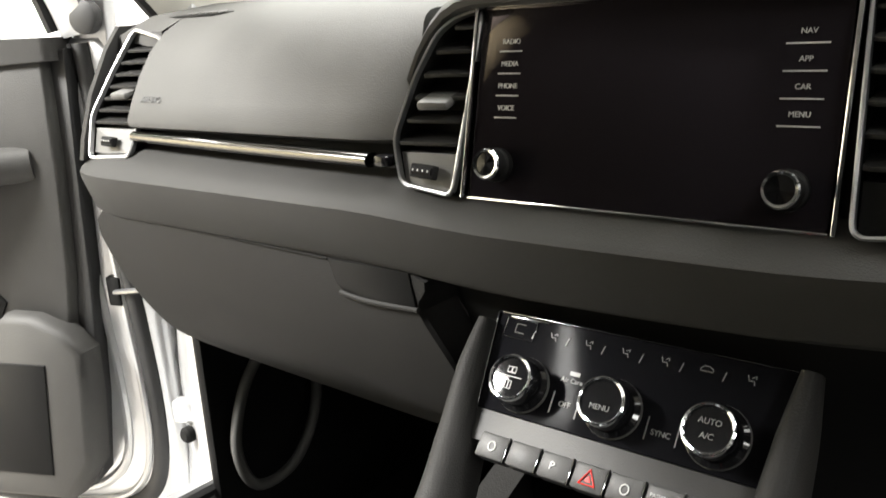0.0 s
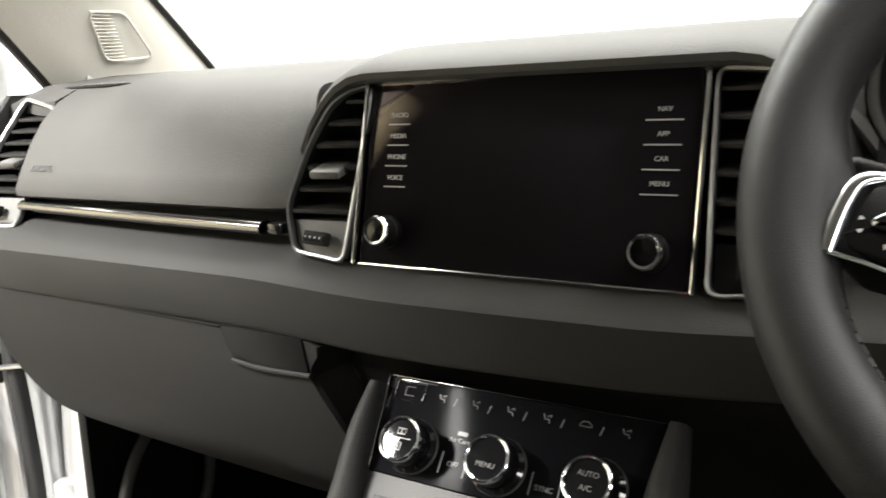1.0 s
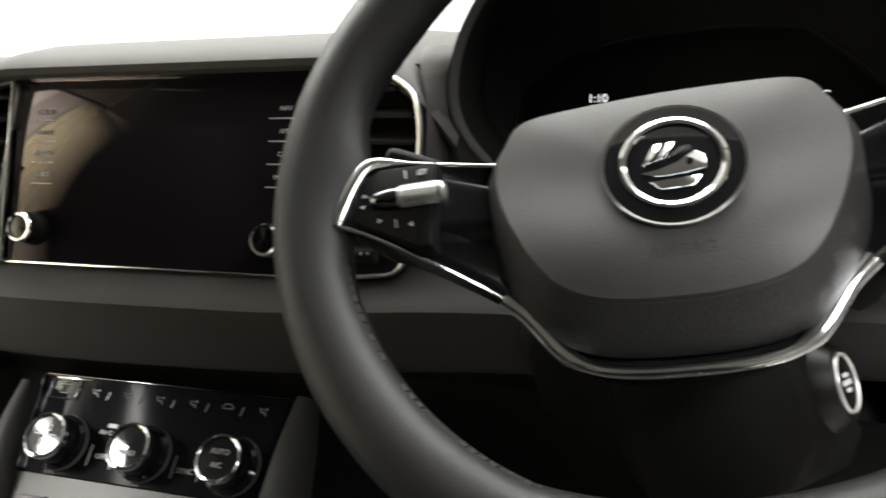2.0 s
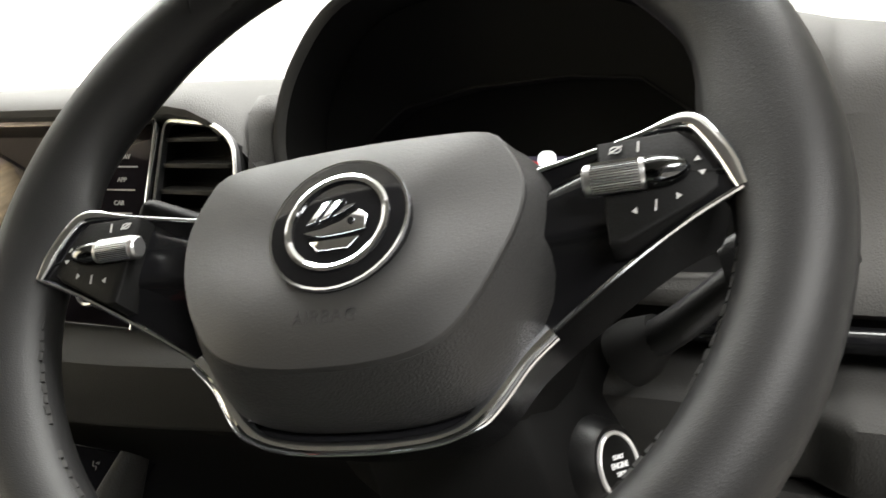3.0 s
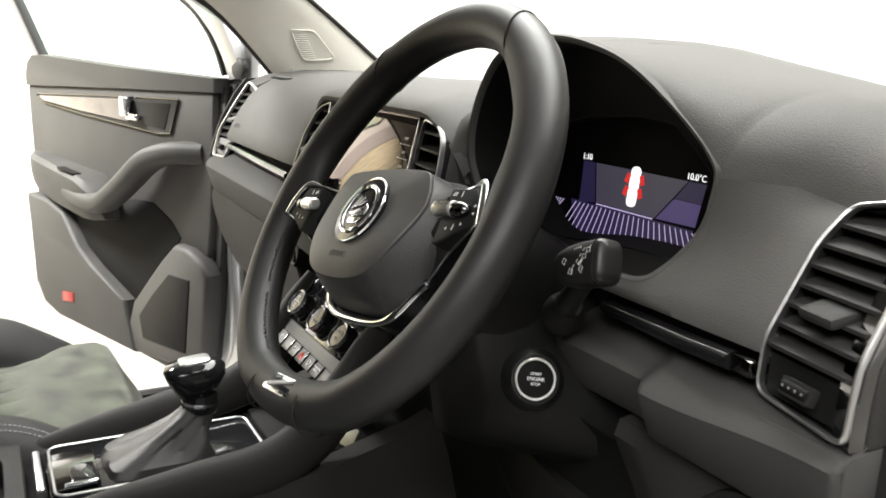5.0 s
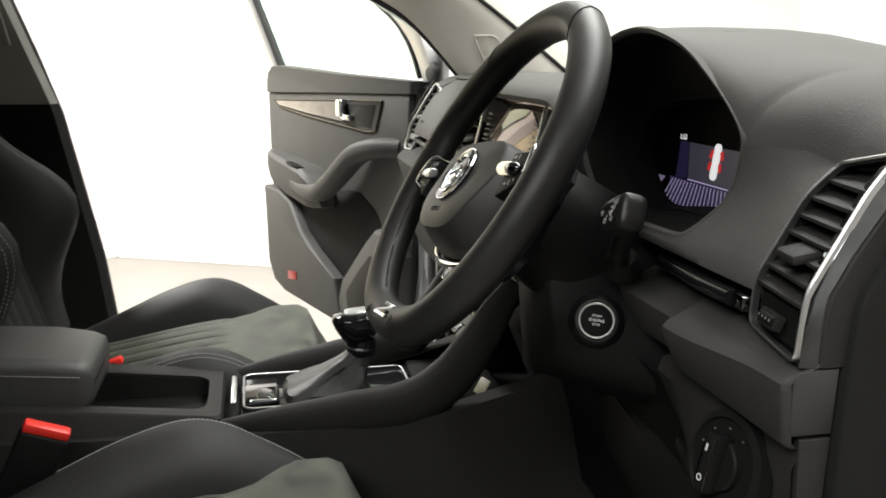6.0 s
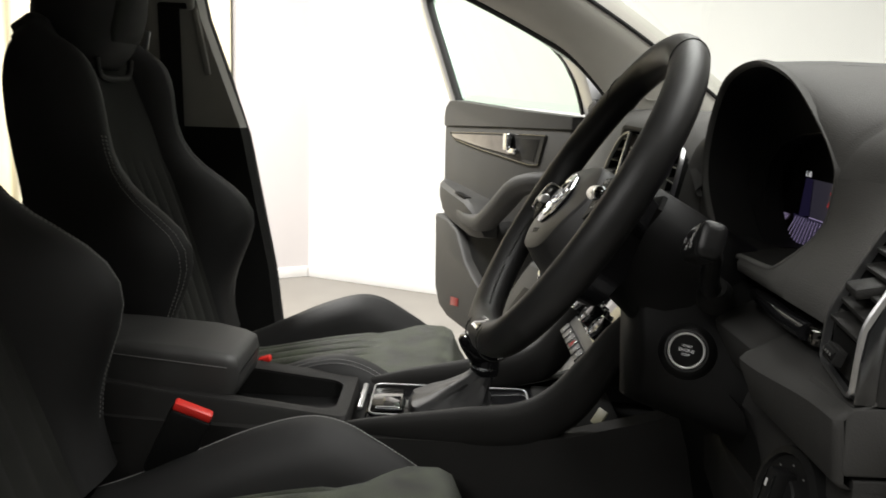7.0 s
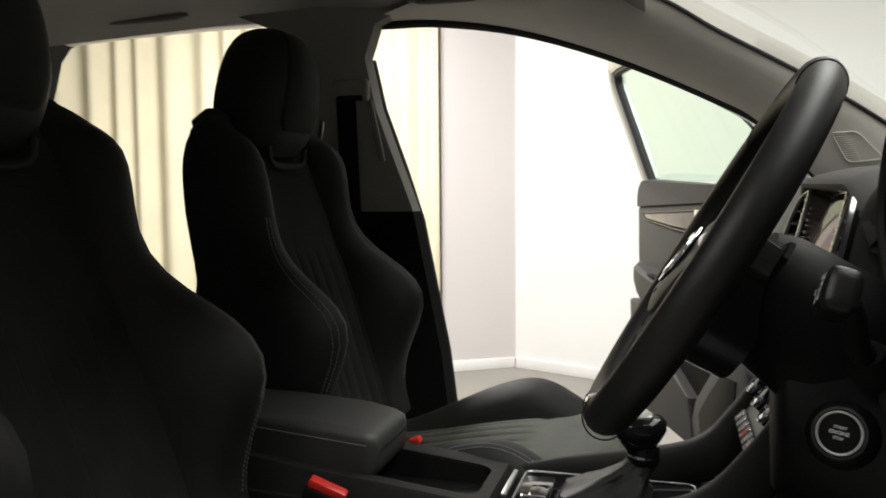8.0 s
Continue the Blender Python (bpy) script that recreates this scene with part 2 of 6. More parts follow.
def lathe(profile, m=None, n=28, caps=True):
    """Turned about z: a profile of (radius, height)."""
    rows = [[Vector((r * math.cos(2 * math.pi * i / n), r * math.sin(2 * math.pi * i / n), h)) for i in range(n)] for r, h in profile]
    bm = loft(rows, ring=True, caps=caps)
    if m:
        bm.transform(m)
    return bm


def block(sx, sy, sz, m=None, bevel=0.003, seg=2):
    bm = bmesh.new()
    bmesh.ops.create_cube(bm, size=1)
    bmesh.ops.scale(bm, vec=(sx, sy, sz), verts=bm.verts)
    if bevel:
        bmesh.ops.bevel(bm, geom=list(bm.edges), offset=bevel, segments=seg, affect="EDGES", profile=0.5)
    if m:
        bm.transform(m)
    return bm


def axes(o, x, z):
    """A frame at o with its x along x and its z as near to z as can be."""
    o, x, z = Vector(o), Vector(x).normalized(), Vector(z)
    y = z.cross(x).normalized()
    z = x.cross(y)
    return Matrix(((x.x, y.x, z.x, o.x), (x.y, y.y, z.y, o.y), (x.z, y.z, z.z, o.z), (0, 0, 0, 1)))


def lettering(words, size, m, mat, parent, depth=0.0003, name="lettering"):
    cu = bpy.data.curves.new("words", "FONT")
    cu.body, cu.size, cu.extrude = words, size, depth
    cu.align_x, cu.align_y = "CENTER", "CENTER"
    tmp = new("words", cu)
    me = bpy.data.meshes.new_from_object(tmp.evaluated_get(bpy.context.evaluated_depsgraph_get()))
    bpy.data.objects.remove(tmp)
    me.name = name
    me.transform(m)
    me.materials.clear()
    me.materials.append(mat)
    ob = new(name, me)
    ob.parent = parent
    ob.matrix_parent_inverse = parent.matrix_world.inverted()
    return ob


def stitches(path, parent, mat, step=0.0055, length=0.0036, r=0.00055, name="stitching"):
    """A row of single thread stitches lying along a path."""
    bm = bmesh.new()
    p = [Vector(q) for q in path]
    run, nxt = 0.0, 0.0
    for a, b in zip(p, p[1:]):
        d = (b - a).length
        f = (b - a).normalized() if d else Vector((1, 0, 0))
        while nxt < run + d:
            c = a + f * (nxt - run)
            s = f.cross(Vector((0.3, 0.5, 0.8))).normalized()
            t = s.cross(f)
            ends = [[bm.verts.new(c + f * e + s * x * r + t * y * r) for x, y in ((1, 0), (0, 1), (-1, 0), (0, -1))] for e in (-length / 2, length / 2)]
            for j in range(4):
                bm.faces.new((ends[0][j], ends[0][(j + 1) % 4], ends[1][(j + 1) % 4], ends[1][j]))
            bm.faces.new(ends[0])
            bm.faces.new(list(reversed(ends[1])))
            nxt += step
        run += d
    return part(name, bm, mat, parent)

# ---------------------------------------------------------------- the studio room
CORNER = Vector((-4.68, -1.055, GROUND))
WALL_A = Vector((0.385, 0.923, 0))      # side wall, from the corner towards the front
WALL_B = Vector((0.53, -0.848, 0))       # short wall, from the corner towards the back


def wall(name, a, b, thick=0.12, mat=WALL, skirting=True):
    a, b = Vector(a), Vector(b)
    d = (b - a).normalized()
    inward = Vector((-d.y, d.x, 0))
    mid = Vector((0.2, 0.2, 0))
    if (mid - a).dot(inward) < 0:
        inward = -inward
    h = ROOM_TOP - GROUND
    l = (b - a).length
    m = axes((a + b) / 2 + Vector((0, 0, h / 2)) - inward * thick / 2, d, (0, 0, 1))
    ob = tagged(part(name, block(l, thick, h, m, bevel=0), mat), "plain white painted studio wall" if mat is WALL else "rosy studio wall with its shade put into the paint" if mat is BAYWALL else "unseen studio wall, made dark to cut bounced light", "wall", kind="structure")
    if skirting:
        m = axes((a + b) / 2 + Vector((0, 0, 0.038)) + inward * 0.008, d, (0, 0, 1))
        tagged(part("baseboard", block(l - 0.02, 0.016, 0.076, m, bevel=0.004), SKIRT), "white painted skirting board along the wall", "baseboard", kind="structure")
    return ob


A1 = CORNER + WALL_A * 4.2
B1 = CORNER + WALL_B * 0.545
C1 = B1 + Vector((-0.35, -0.25, 0))
wall("wall_side", CORNER, A1)
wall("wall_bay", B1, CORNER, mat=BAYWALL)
wall("wall_front", A1, (2.2, 4.6, GROUND))
wall("wall_front_right", (2.2, 4.6, GROUND), (4.6, 2.4, GROUND))
wall("wall_right", (4.6, 2.4, GROUND), (4.6, -5.2, GROUND), mat=DARKWALL)
wall("wall_back", (4.6, -5.2, GROUND), (-4.9, -5.2, GROUND), mat=DARKWALL)
wall("wall_left_rear", (-4.9, -5.2, GROUND), C1)
wall("wall_return", C1, B1, skirting=False)
bm = block(12, 12, 0.1, pose(0, 0, GROUND - 0.05), bevel=0)
tagged(part("floor", bm, FLOORM), "beige-grey smooth resin studio floor", "floor", kind="structure")
bm = block(12, 12, 0.1, pose(0, 0, ROOM_TOP + 0.05), bevel=0)
tagged(part("ceiling", bm, CEIL), "white painted studio ceiling", "ceiling", kind="structure")


def lerp_(a, b, t):
    return a + (b - a) * t


def curtain(name, a, b, seed):
    """Full-length pleated curtain from a to b, hung from a rail."""
    rnd = random.Random(seed)
    a, b = Vector(a), Vector(b)
    d = (b - a).normalized()
    side = Vector((-d.y, d.x, 0))
    l = (b - a).length
    n = int(l / 0.018)
    tone = [rnd.uniform(0.6, 1.3) for _ in range(400)]
    rows = []
    for zi in range(9):
        v = zi / 8
        z = GROUND + 0.03 + v * (ROOM_TOP - GROUND - 0.13)
        row = []
        for i in range(n):
            s = l * i / (n - 1)
            k = s / 0.205
            amp = 0.040 * lerp_(tone[int(k) % 400], tone[int(k + 1) % 400], k % 1.0)
            off = amp * math.sin(2 * math.pi * k + 1.1 * math.sin(1.7 * k + 0.4 * v)) * (0.75 + 0.25 * (1 - v)) + 0.008 * math.sin(4.1 * k + 2 * v)
            row.append(a + d * s + side * off + Vector((0, 0, z - a.z)))
        rows.append(row)
    bm = loft(rows)
    root = thing(name, (a + b) / 2, "cream pleated floor-length curtain hanging from a ceiling rail", "curtain")
    part("cloth", bm, CLOTH, root, angle=80)
    m = axes((a + b) / 2 + Vector((0, 0, ROOM_TOP - GROUND - 0.06)), d, (0, 0, 1))
    part("rail", block(l, 0.03, 0.035, m, 0.004), SKIRT, root)
    return root


curtain("curtain", B1 + Vector((0.055, 0.0, 0)), B1 + Vector((0.55, -3.4, 0)), 3)

# ---------------------------------------------------------------- car shell
car = thing("car_body", (0, -0.6, 0.2), "silver car body shell with open front doors", "car")
# floor pan and footwells
part("floor_carpet", block(1.36, 3.0, 0.04, pose(0, -0.42, 0.30), 0.01), CARPET, car, "black carpeted car floor")
part("firewall", block(1.52, 0.04, 0.62, pose(0, 0.70, 0.60, 14), 0.01), CARPET, car)
part("rear_panel", block(1.44, 0.04, 0.75, pose(0, -1.95, 0.66), 0.01), CARPET, car)
for sx in (-1, 1):
    # door sills, with a step and a rounded outer edge
    sec = [(0.64, 0.28), (0.64, 0.43), (0.66, 0.452), (0.70, 0.455), (0.725, 0.44), (0.735, 0.40), (0.80, 0.385), (0.82, 0.35), (0.82, 0.16), (0.78, 0.08), (0.68, 0.08)]
    rows = [[Vector((sx * x, y, z)) for x, z in sec] for y in (0.31, 0.25, -0.3, -0.75)]
    part("door_sill", loft(rows, ring=True), PAINT, car, "silver painted door sill")
    bm = sweep([(sx * 0.655, 0.30, 0.462), (sx * 0.655, -0.7, 0.462)], oval(0.012, 0.010, 8))
    part("sill_seal", bm, RUBBER, car)
# left A-post with hinge area
rows = []
for z, x0, x1, y0, y1 in ((0.30, -0.64, -0.80, 0.25, 0.40), (0.46, -0.64, -0.80, 0.27, 0.41), (0.60, -0.648, -0.80, 0.275, 0.42), (0.95, -0.665, -0.79, 0.30, 0.46), (1.10, -0.675, -0.78, 0.335, 0.52)):
    rows.append([Vector((x0, y0, z)), Vector((x0 - 0.03, y0 - 0.012, z)), Vector((x0 - 0.085, y0 + 0.004, z)), Vector((x1 + 0.02, y0 + 0.03, z)), Vector((x1, y0 + 0.06, z)), Vector((x1, y1, z)), Vector((x0, y1, z))])
part("front_post", loft(rows, ring=True), PAINT, car, "silver painted hinge post")
bm = sweep([(-0.650, 0.262, 0.30), (-0.650, 0.262, 0.45), (-0.655, 0.268, 0.62), (-0.668, 0.292, 0.95), (-0.678, 0.325, 1.09)], oval(0.009, 0.008, 8), up=(0, 1, 0))
part("post_seal", bm, RUBBER, car)
for z in (0.55, 0.90):
    part("door_hinge", block(0.036, 0.022, 0.034, pose(-0.728, 0.276, z, 0, 0, 20), 0.005), PAINT, car)
    part("hinge_bolt", lathe([(0.012, -0.006), (0.012, 0.004), (0.008, 0.008)], pose(-0.716, 0.264, z - 0.030, 90), 10), MATTE, car)
# far-side A-post plain
bm = block(0.10, 0.15, 0.72, pose(0.79, 0.58, 0.66), 0.01)
part("front_post", bm, PAINT, car)


def along(pts, half, thick, inner, name, mat, label=""):
    """A trim strip of width 2*half laid along pts; inner: the way its face looks."""
    f = Vector(inner).normalized()
    rows = []
    p = spline(pts, 6)
    for i, q in enumerate(p):
        t = (p[min(i + 1, len(p) - 1)] - p[max(i - 1, 0)]).normalized()
        s = t.cross(f).normalized()
        w = half[0] + (half[1] - half[0]) * i / (len(p) - 1)
        row = []
        for k in range(9):
            a = math.pi * k / 8
            row.append(q + s * w * math.cos(a) + f * thick * math.sin(a) ** 0.7)
        row += [q - s * w - f * 0.03, q + s * w - f * 0.03]
        rows.append(row)
    return part(name, loft(rows, ring=True), mat, car, label)


def pillar_trim(sx, dx):
    """The lining of a windscreen pillar, between its door edge and its glass edge."""
    outer = spline([(-0.705, 0.33, 1.06), (-0.692, 0.20, 1.195), (-0.686, 0.10, 1.255), (-0.675, -0.10, 1.345), (-0.660, -0.30, 1.409), (-0.650, -0.48, 1.437), (-0.648, -0.62, 1.44)], 5)
    inner = spline([(-0.675, 0.56, 1.085), (-0.620, 0.385, 1.200), (-0.582, 0.25, 1.280), (-0.548, 0.10, 1.360), (-0.525, -0.03, 1.432), (-0.54, -0.20, 1.462), (-0.56, -0.40, 1.475)], 5)
    rows = []
    for o, n in zip(outer, inner):
        row = []
        for k in range(9):
            u = k / 8
            q = o.lerp(n, u) + Vector((0.022, -0.014, 0.0)) * math.sin(math.pi * u) ** 0.6
            row.append(q)
        row += [n + Vector((-0.01, 0.01, 0.04)), o + Vector((-0.03, 0.02, 0.02))]
        rows.append([Vector((-sx * q.x + (dx if sx > 0 else 0), q.y, q.z)) for q in row])
    part("pillar_trim", loft(rows, ring=True), PILLAR, car, "light grey windscreen pillar trim")
    seal = [Vector((-sx * (q.x - 0.012) + (dx if sx > 0 else 0), q.y + 0.012, q.z - 0.004)) for q in outer]
    part("door_seal", sweep(seal, oval(0.010, 0.012, 8)), RUBBER, car)
    band = [Vector((-sx * (q.x + 0.002) + (dx if sx > 0 else 0), q.y + 0.002, q.z + 0.004)) for q in inner[:-8]]
    part("windscreen_band", sweep(band, oval(0.006, 0.004, 8)), RUBBER, car)


for sx in (-1, 1):
    pillar_trim(sx, 0.05)
    along([(sx * 0.745, 0.47, 1.06), (sx * 0.735, 0.30, 1.16), (sx * 0.715, 0.08, 1.285), (sx * 0.70, -0.12, 1.375), (sx * 0.688, -0.4, 1.445), (sx * 0.683, -0.8, 1.478), (sx * 0.685, -1.5, 1.458), (sx * 0.69, -1.9, 1.37)], (0.022, 0.022), 0.014, (-sx, 0, 0), "roof_rail", PAINT, "silver painted door frame rail")


# speaker grille in the foot of the passenger's windscreen pillar
ga, gb = (Vector((-0.638, 0.318, 1.175)), Vector((-0.660, 0.352, 1.118))), (Vector((-0.629, 0.362, 1.176)), Vector((-0.645, 0.414, 1.124)))
toward = Vector((0.88, -0.18, -0.44)).normalized()
for i in range(15):
    u = i / 14
    p0, p1 = ga[0].lerp(ga[1], u), gb[0].lerp(gb[1], u)
    rib = [p0.lerp(p1, 0.03 + 0.09 * k * (1 - 0.3 * u)) + toward * (0.0016 + 0.0016 * math.sin(math.pi * k / 12)) for k in range(7)]
    part("grille_rib", sweep(rib, oval(0.0009, 0.0009, 6)), PILLAR, car)
edge = [q + toward * 0.002 for q in (ga[0], ga[0].lerp(ga[1], 0.5) + toward * 0.001, ga[1], ga[1].lerp(gb[1], 0.5) + toward * 0.0015, gb[1], gb[1].lerp(gb[0], 0.5) + toward * 0.001, gb[0], gb[0].lerp(ga[0], 0.5) + toward * 0.0015)]
part("grille_frame", sweep(rounded(edge, 0.012), oval(0.0015, 0.0015, 6), closed=True), PILLAR, car, "frame of the pillar speaker grille")

# headliner
rows = []
for y, z, w in ((-0.03, 1.452, 0.56), (-0.10, 1.475, 0.60), (-0.45, 1.505, 0.63), (-0.9, 1.51, 0.635), (-1.5, 1.48, 0.63), (-1.95, 1.42, 0.60)):
    row = []
    for i in range(13):
        u = -1 + i / 6
        row.append(Vector((u * w, y, z - 0.055 * abs(u) ** 5)))
    rows.append(row + [p + Vector((0, 0, 0.05)) for p in reversed(row)])
part("headliner", loft(rows, ring=True), LINER, car, "fabric roof lining, its grey deepened for shade")
for y in (-0.40, -1.15):
    for dy in (-0.10, 0.10):
        part("grab_handle_foot", block(0.02, 0.03, 0.012, pose(-0.575, y + dy, 1.466), 0.004), LINER, car)
    bm = sweep(spline([(-0.575, y - 0.10, 1.466), (-0.572, y - 0.07, 1.461), (-0.572, y + 0.07, 1.461), (-0.575, y + 0.10, 1.466)], 5), oval(0.008, 0.008, 8), up=(1, 0, 0))
    part("grab_handle", bm, LINER, car)

# B-pillar on the passenger side: painted lower part, upper trim darkened for shade
rows = []
for z, yf, yb in ((0.40, -0.43, -0.80), (0.70, -0.465, -0.80), (1.0, -0.525, -0.79), (1.02, -0.53, -0.79)):
    rows.append([Vector((-0.665, yf - 0.008, z)), Vector((-0.70, yf, z)), Vector((-0.712, yf - 0.035, z)), Vector((-0.735, yb, z)), Vector((-0.665, yb, z)), Vector((-0.645, (yf + yb) / 2, z))])
part("pillar_lower_trim", loft(rows, ring=True), MATTE, car, "black lower pillar trim")
rows = []
for z, yf, yb, dx in ((1.02, -0.53, -0.79, 0), (1.12, -0.565, -0.79, 0.008), (1.25, -0.61, -0.80, 0.018), (1.36, -0.63, -0.815, 0.030), (1.43, -0.60, -0.85, 0.045), (1.47, -0.50, -0.95, 0.06)):
    rows.append([Vector((-0.668 + dx, yf - 0.008, z)), Vector((-0.70 + dx, yf, z)), Vector((-0.712 + dx, yf - 0.035, z)), Vector((-0.735 + dx, yb, z)), Vector((-0.665 + dx, yb, z)), Vector((-0.645 + dx, (yf + yb) / 2, z))])
part("pillar_upper_trim", loft(rows, ring=True), LINER, car, "upper pillar trim, its grey deepened for shade")
part("pillar_seal", sweep([(-0.708, -0.434, 0.42), (-0.708, -0.470, 0.70), (-0.708, -0.530, 1.0), (-0.702, -0.568, 1.12), (-0.692, -0.613, 1.25), (-0.680, -0.634, 1.36)], oval(0.008, 0.008, 8), up=(1, 0, 0)), RUBBER, car)
# rear edge of the open rear doorway
rows = []
for z, y in ((0.42, -1.72), (0.8, -1.68), (1.02, -1.63), (1.2, -1.575), (1.33, -1.525), (1.40, -1.505), (1.435, -1.475), (1.455, -1.42), (1.475, -1.2)):
    rows.append([Vector((-0.63 if z < 1.4 else -0.61, y, z)), Vector((-0.72, y, z)), Vector((-0.72, -2.0, z)), Vector((-0.63, -2.0, z))])
part("rear_pillar_trim", loft(rows, ring=True), HARD, car, "dark rear pillar trim")
part("rear_roof_panel", block(1.3, 0.05, 0.5, pose(0, -1.97, 1.2), 0.01), LINER, car)
part("rear_side_panel", block(0.05, 1.1, 1.1, pose(0.70, -1.42, 0.95), 0.01), LINER, car)
part("pillar_upper_trim", block(0.05, 0.22, 1.0, pose(0.70, -0.80, 0.95), 0.02), LINER, car)

# windscreen, with a dark ceramic band at its edge
def screen_point(u, v):
    """u across -1..1, v from the base 0 to the top 1."""
    half = lerp_(0.70, 0.525, v)
    y = lerp_(0.88 - 0.31 * u * u, 0.03 - 0.06 * u * u, v)
    z = lerp_(1.07, 1.462, v) + 0.03 * math.sin(math.pi * v)
    return Vector((u * half, y, z))


rows = [[screen_point(-1 + i / 12, j / 8) for i in range(25)] for j in range(9)]
bm = loft(rows)
part("windscreen", bm, SHIELD, car, "clear curved windscreen glass").visible_shadow = False

# ---------------------------------------------------------------- dashboard
dash = thing("dashboard", (0, 0.30, 0.90), "dark grey soft-touch car dashboard with silver trim bars", "dashboard")


def lerp(a, b, t):
    return a + (b - a) * t


def smooth01(t):
    t = max(0.0, min(1.0, t))
    return t * t * (3 - 2 * t)


# passenger pad: from the lower lip over the bulge to the windscreen base
PAD = [(0.235, 0.960), (0.200, 0.9625), (0.188, 0.967), (0.187, 0.974), (0.196, 0.994), (0.211, 1.022), (0.228, 1.046), (0.250, 1.067), (0.280, 1.083), (0.315, 1.093), (0.36, 1.099), (0.43, 1.101), (0.52, 1.099), (0.62, 1.092), (0.75, 1.075), (0.92, 1.045)]
def pad_point(x, y, z, inner):
    """A point of the pad's profile; the face draws in beside the centre vents."""
    near = smooth01((inner + 0.045 - x) / 0.05) if x > 0 else smooth01((x + 0.255) / 0.05)
    near = near if x < 0 else 0.0
    return Vector((x, y + near * 0.012 * smooth01((1.09 - z) / 0.05) * (1 if y < 0.40 else 0), z))


rows = [[pad_point(lerp(-0.614, -0.203, i / 20), y, z, 0) for y, z in PAD] for i in range(21)]
rows.insert(0, [q + Vector((-0.0004, 0.05 if q.y < 0.3 else 0.0, 0)) for q in rows[0]])
part("passenger_pad", loft(rows), SOFT, dash, "soft grained dark grey airbag pad")
TOP = [(0.246, 1.052), (0.247, 1.068)] + PAD[8:]
rows = []
for i in range(8):
    x = lerp(-0.722, -0.6145, i / 7)
    rows.append([Vector((x, y, z - 0.012 * smooth01((-0.66 - x) / 0.06) + (0.008 * smooth01((-0.64 - x) / 0.05) if y < 0.29 else 0))) for y, z in TOP])
part("pad_corner", loft(rows), SOFT, dash)
rows = [[Vector((lerp(-0.2025, -0.15, i / 4), y, z - 0.002)) for y, z in PAD[9:]] for i in range(5)]
part("pad_bridge", loft(rows), SOFT, dash)

# central hood over the screen
MID = [(0.235, 1.066), (0.212, 1.069), (0.203, 1.072), (0.201, 1.077), (0.206, 1.083), (0.225, 1.091), (0.26, 1.098), (0.31, 1.103), (0.37, 1.1055), (0.45, 1.105), (0.55, 1.099), (0.75, 1.076), (0.92, 1.046)]
rows = []
for i in range(29):
    u = -1 + i / 14
    x = u * 0.222 + 0.006
    drop = max(0.0, abs(u) - 0.62) / 0.38
    row = []
    for y, z in MID:
        k = drop ** 2.2
        front = smooth01((0.33 - y) / 0.1)
        row.append(Vector((x, y + 0.012 * k * front, z - 0.055 * k * front - 0.006 * k)))
    rows.append(row)
part("centre_hood", loft(rows), SOFT, dash, "soft grained hood above the centre screen")

# instrument hood: an arched lip in front, and behind it one skin that flows over to the outer pad
LIP = [(0.262, 0.992), (0.228, 1.030), (0.224, 1.066), (0.238, 1.104), (0.268, 1.138), (0.318, 1.153), (0.368, 1.155), (0.420, 1.146), (0.458, 1.133), (0.498, 1.111), (0.528, 1.091), (0.546, 1.075), (0.5515, 1.064), (0.5495, 1.048), (0.5440, 1.026), (0.5375, 1.009), (0.529, 0.9945), (0.516, 0.9855), (0.495, 0.983), (0.45, 0.981), (0.40, 0.975), (0.31, 0.966)]
lip = spline([(x, 0, z) for x, z in LIP], 5, closed=True)
cx, cz = 0.37, 1.05


def table(x, pts):
    if x <= pts[0][0]:
        return pts[0][1]
    for (a, va), (b, vb) in zip(pts, pts[1:]):
        if x <= b:
            return lerp(va, vb, (x - a) / (b - a))
    return pts[-1][1]


def pad_face(z):
    return table(z, [(0.976, 0.190), (0.996, 0.198), (1.022, 0.213), (1.046, 0.232), (1.066, 0.254)])


def face_y(x, z):
    """Front of the outer pad: flush with the hood lip at its inner end, leaning back towards the vent."""
    near = 1 - smooth01((x - 0.545) / 0.085)
    return lerp(pad_face(z), 0.2205, near * smooth01((z - 0.985) / 0.065))


def lip_row(y, grow, flush=1.0):
    """The hood's edge at depth y; its lower outer part follows the pad's leaning face."""
    row = []
    for p in lip:
        dx, dz = p.x - cx, p.z - cz
        d = math.hypot(dx, dz)
        k = (d + grow) / d
        lean = (face_y(min(p.x, 0.545), p.z) - 0.2205) * smooth01((p.x - 0.37) / 0.08) if p.z < 1.055 else 0.0
        row.append(Vector((cx + dx * k, y + flush * lean, cz + dz * k)))
    return row


part("instrument_hood", loft([lip_row(0.2255, -0.0030), lip_row(0.2215, -0.0018), lip_row(0.2195, 0.0005), lip_row(0.2195, 0.0025), lip_row(0.225, 0.004)], ring=True, caps=False), SOFT, dash, "arched soft hood lip above the instruments", angle=70)
part("hood_lining", loft([lip_row(0.306, -0.012, 0.0), lip_row(0.262, -0.006, 0.4), lip_row(0.2252, -0.0030)], ring=True, caps=False), MATTE, dash, "matte black inner face of the hood")


def crest(x):
    return table(x, [(0.20, 1.085), (0.24, 1.117), (0.28, 1.146), (0.32, 1.158), (0.37, 1.160), (0.40, 1.155), (0.45, 1.145), (0.50, 1.134), (0.55, 1.125), (0.60, 1.118), (0.65, 1.111), (0.70, 1.101), (0.745, 1.086)])


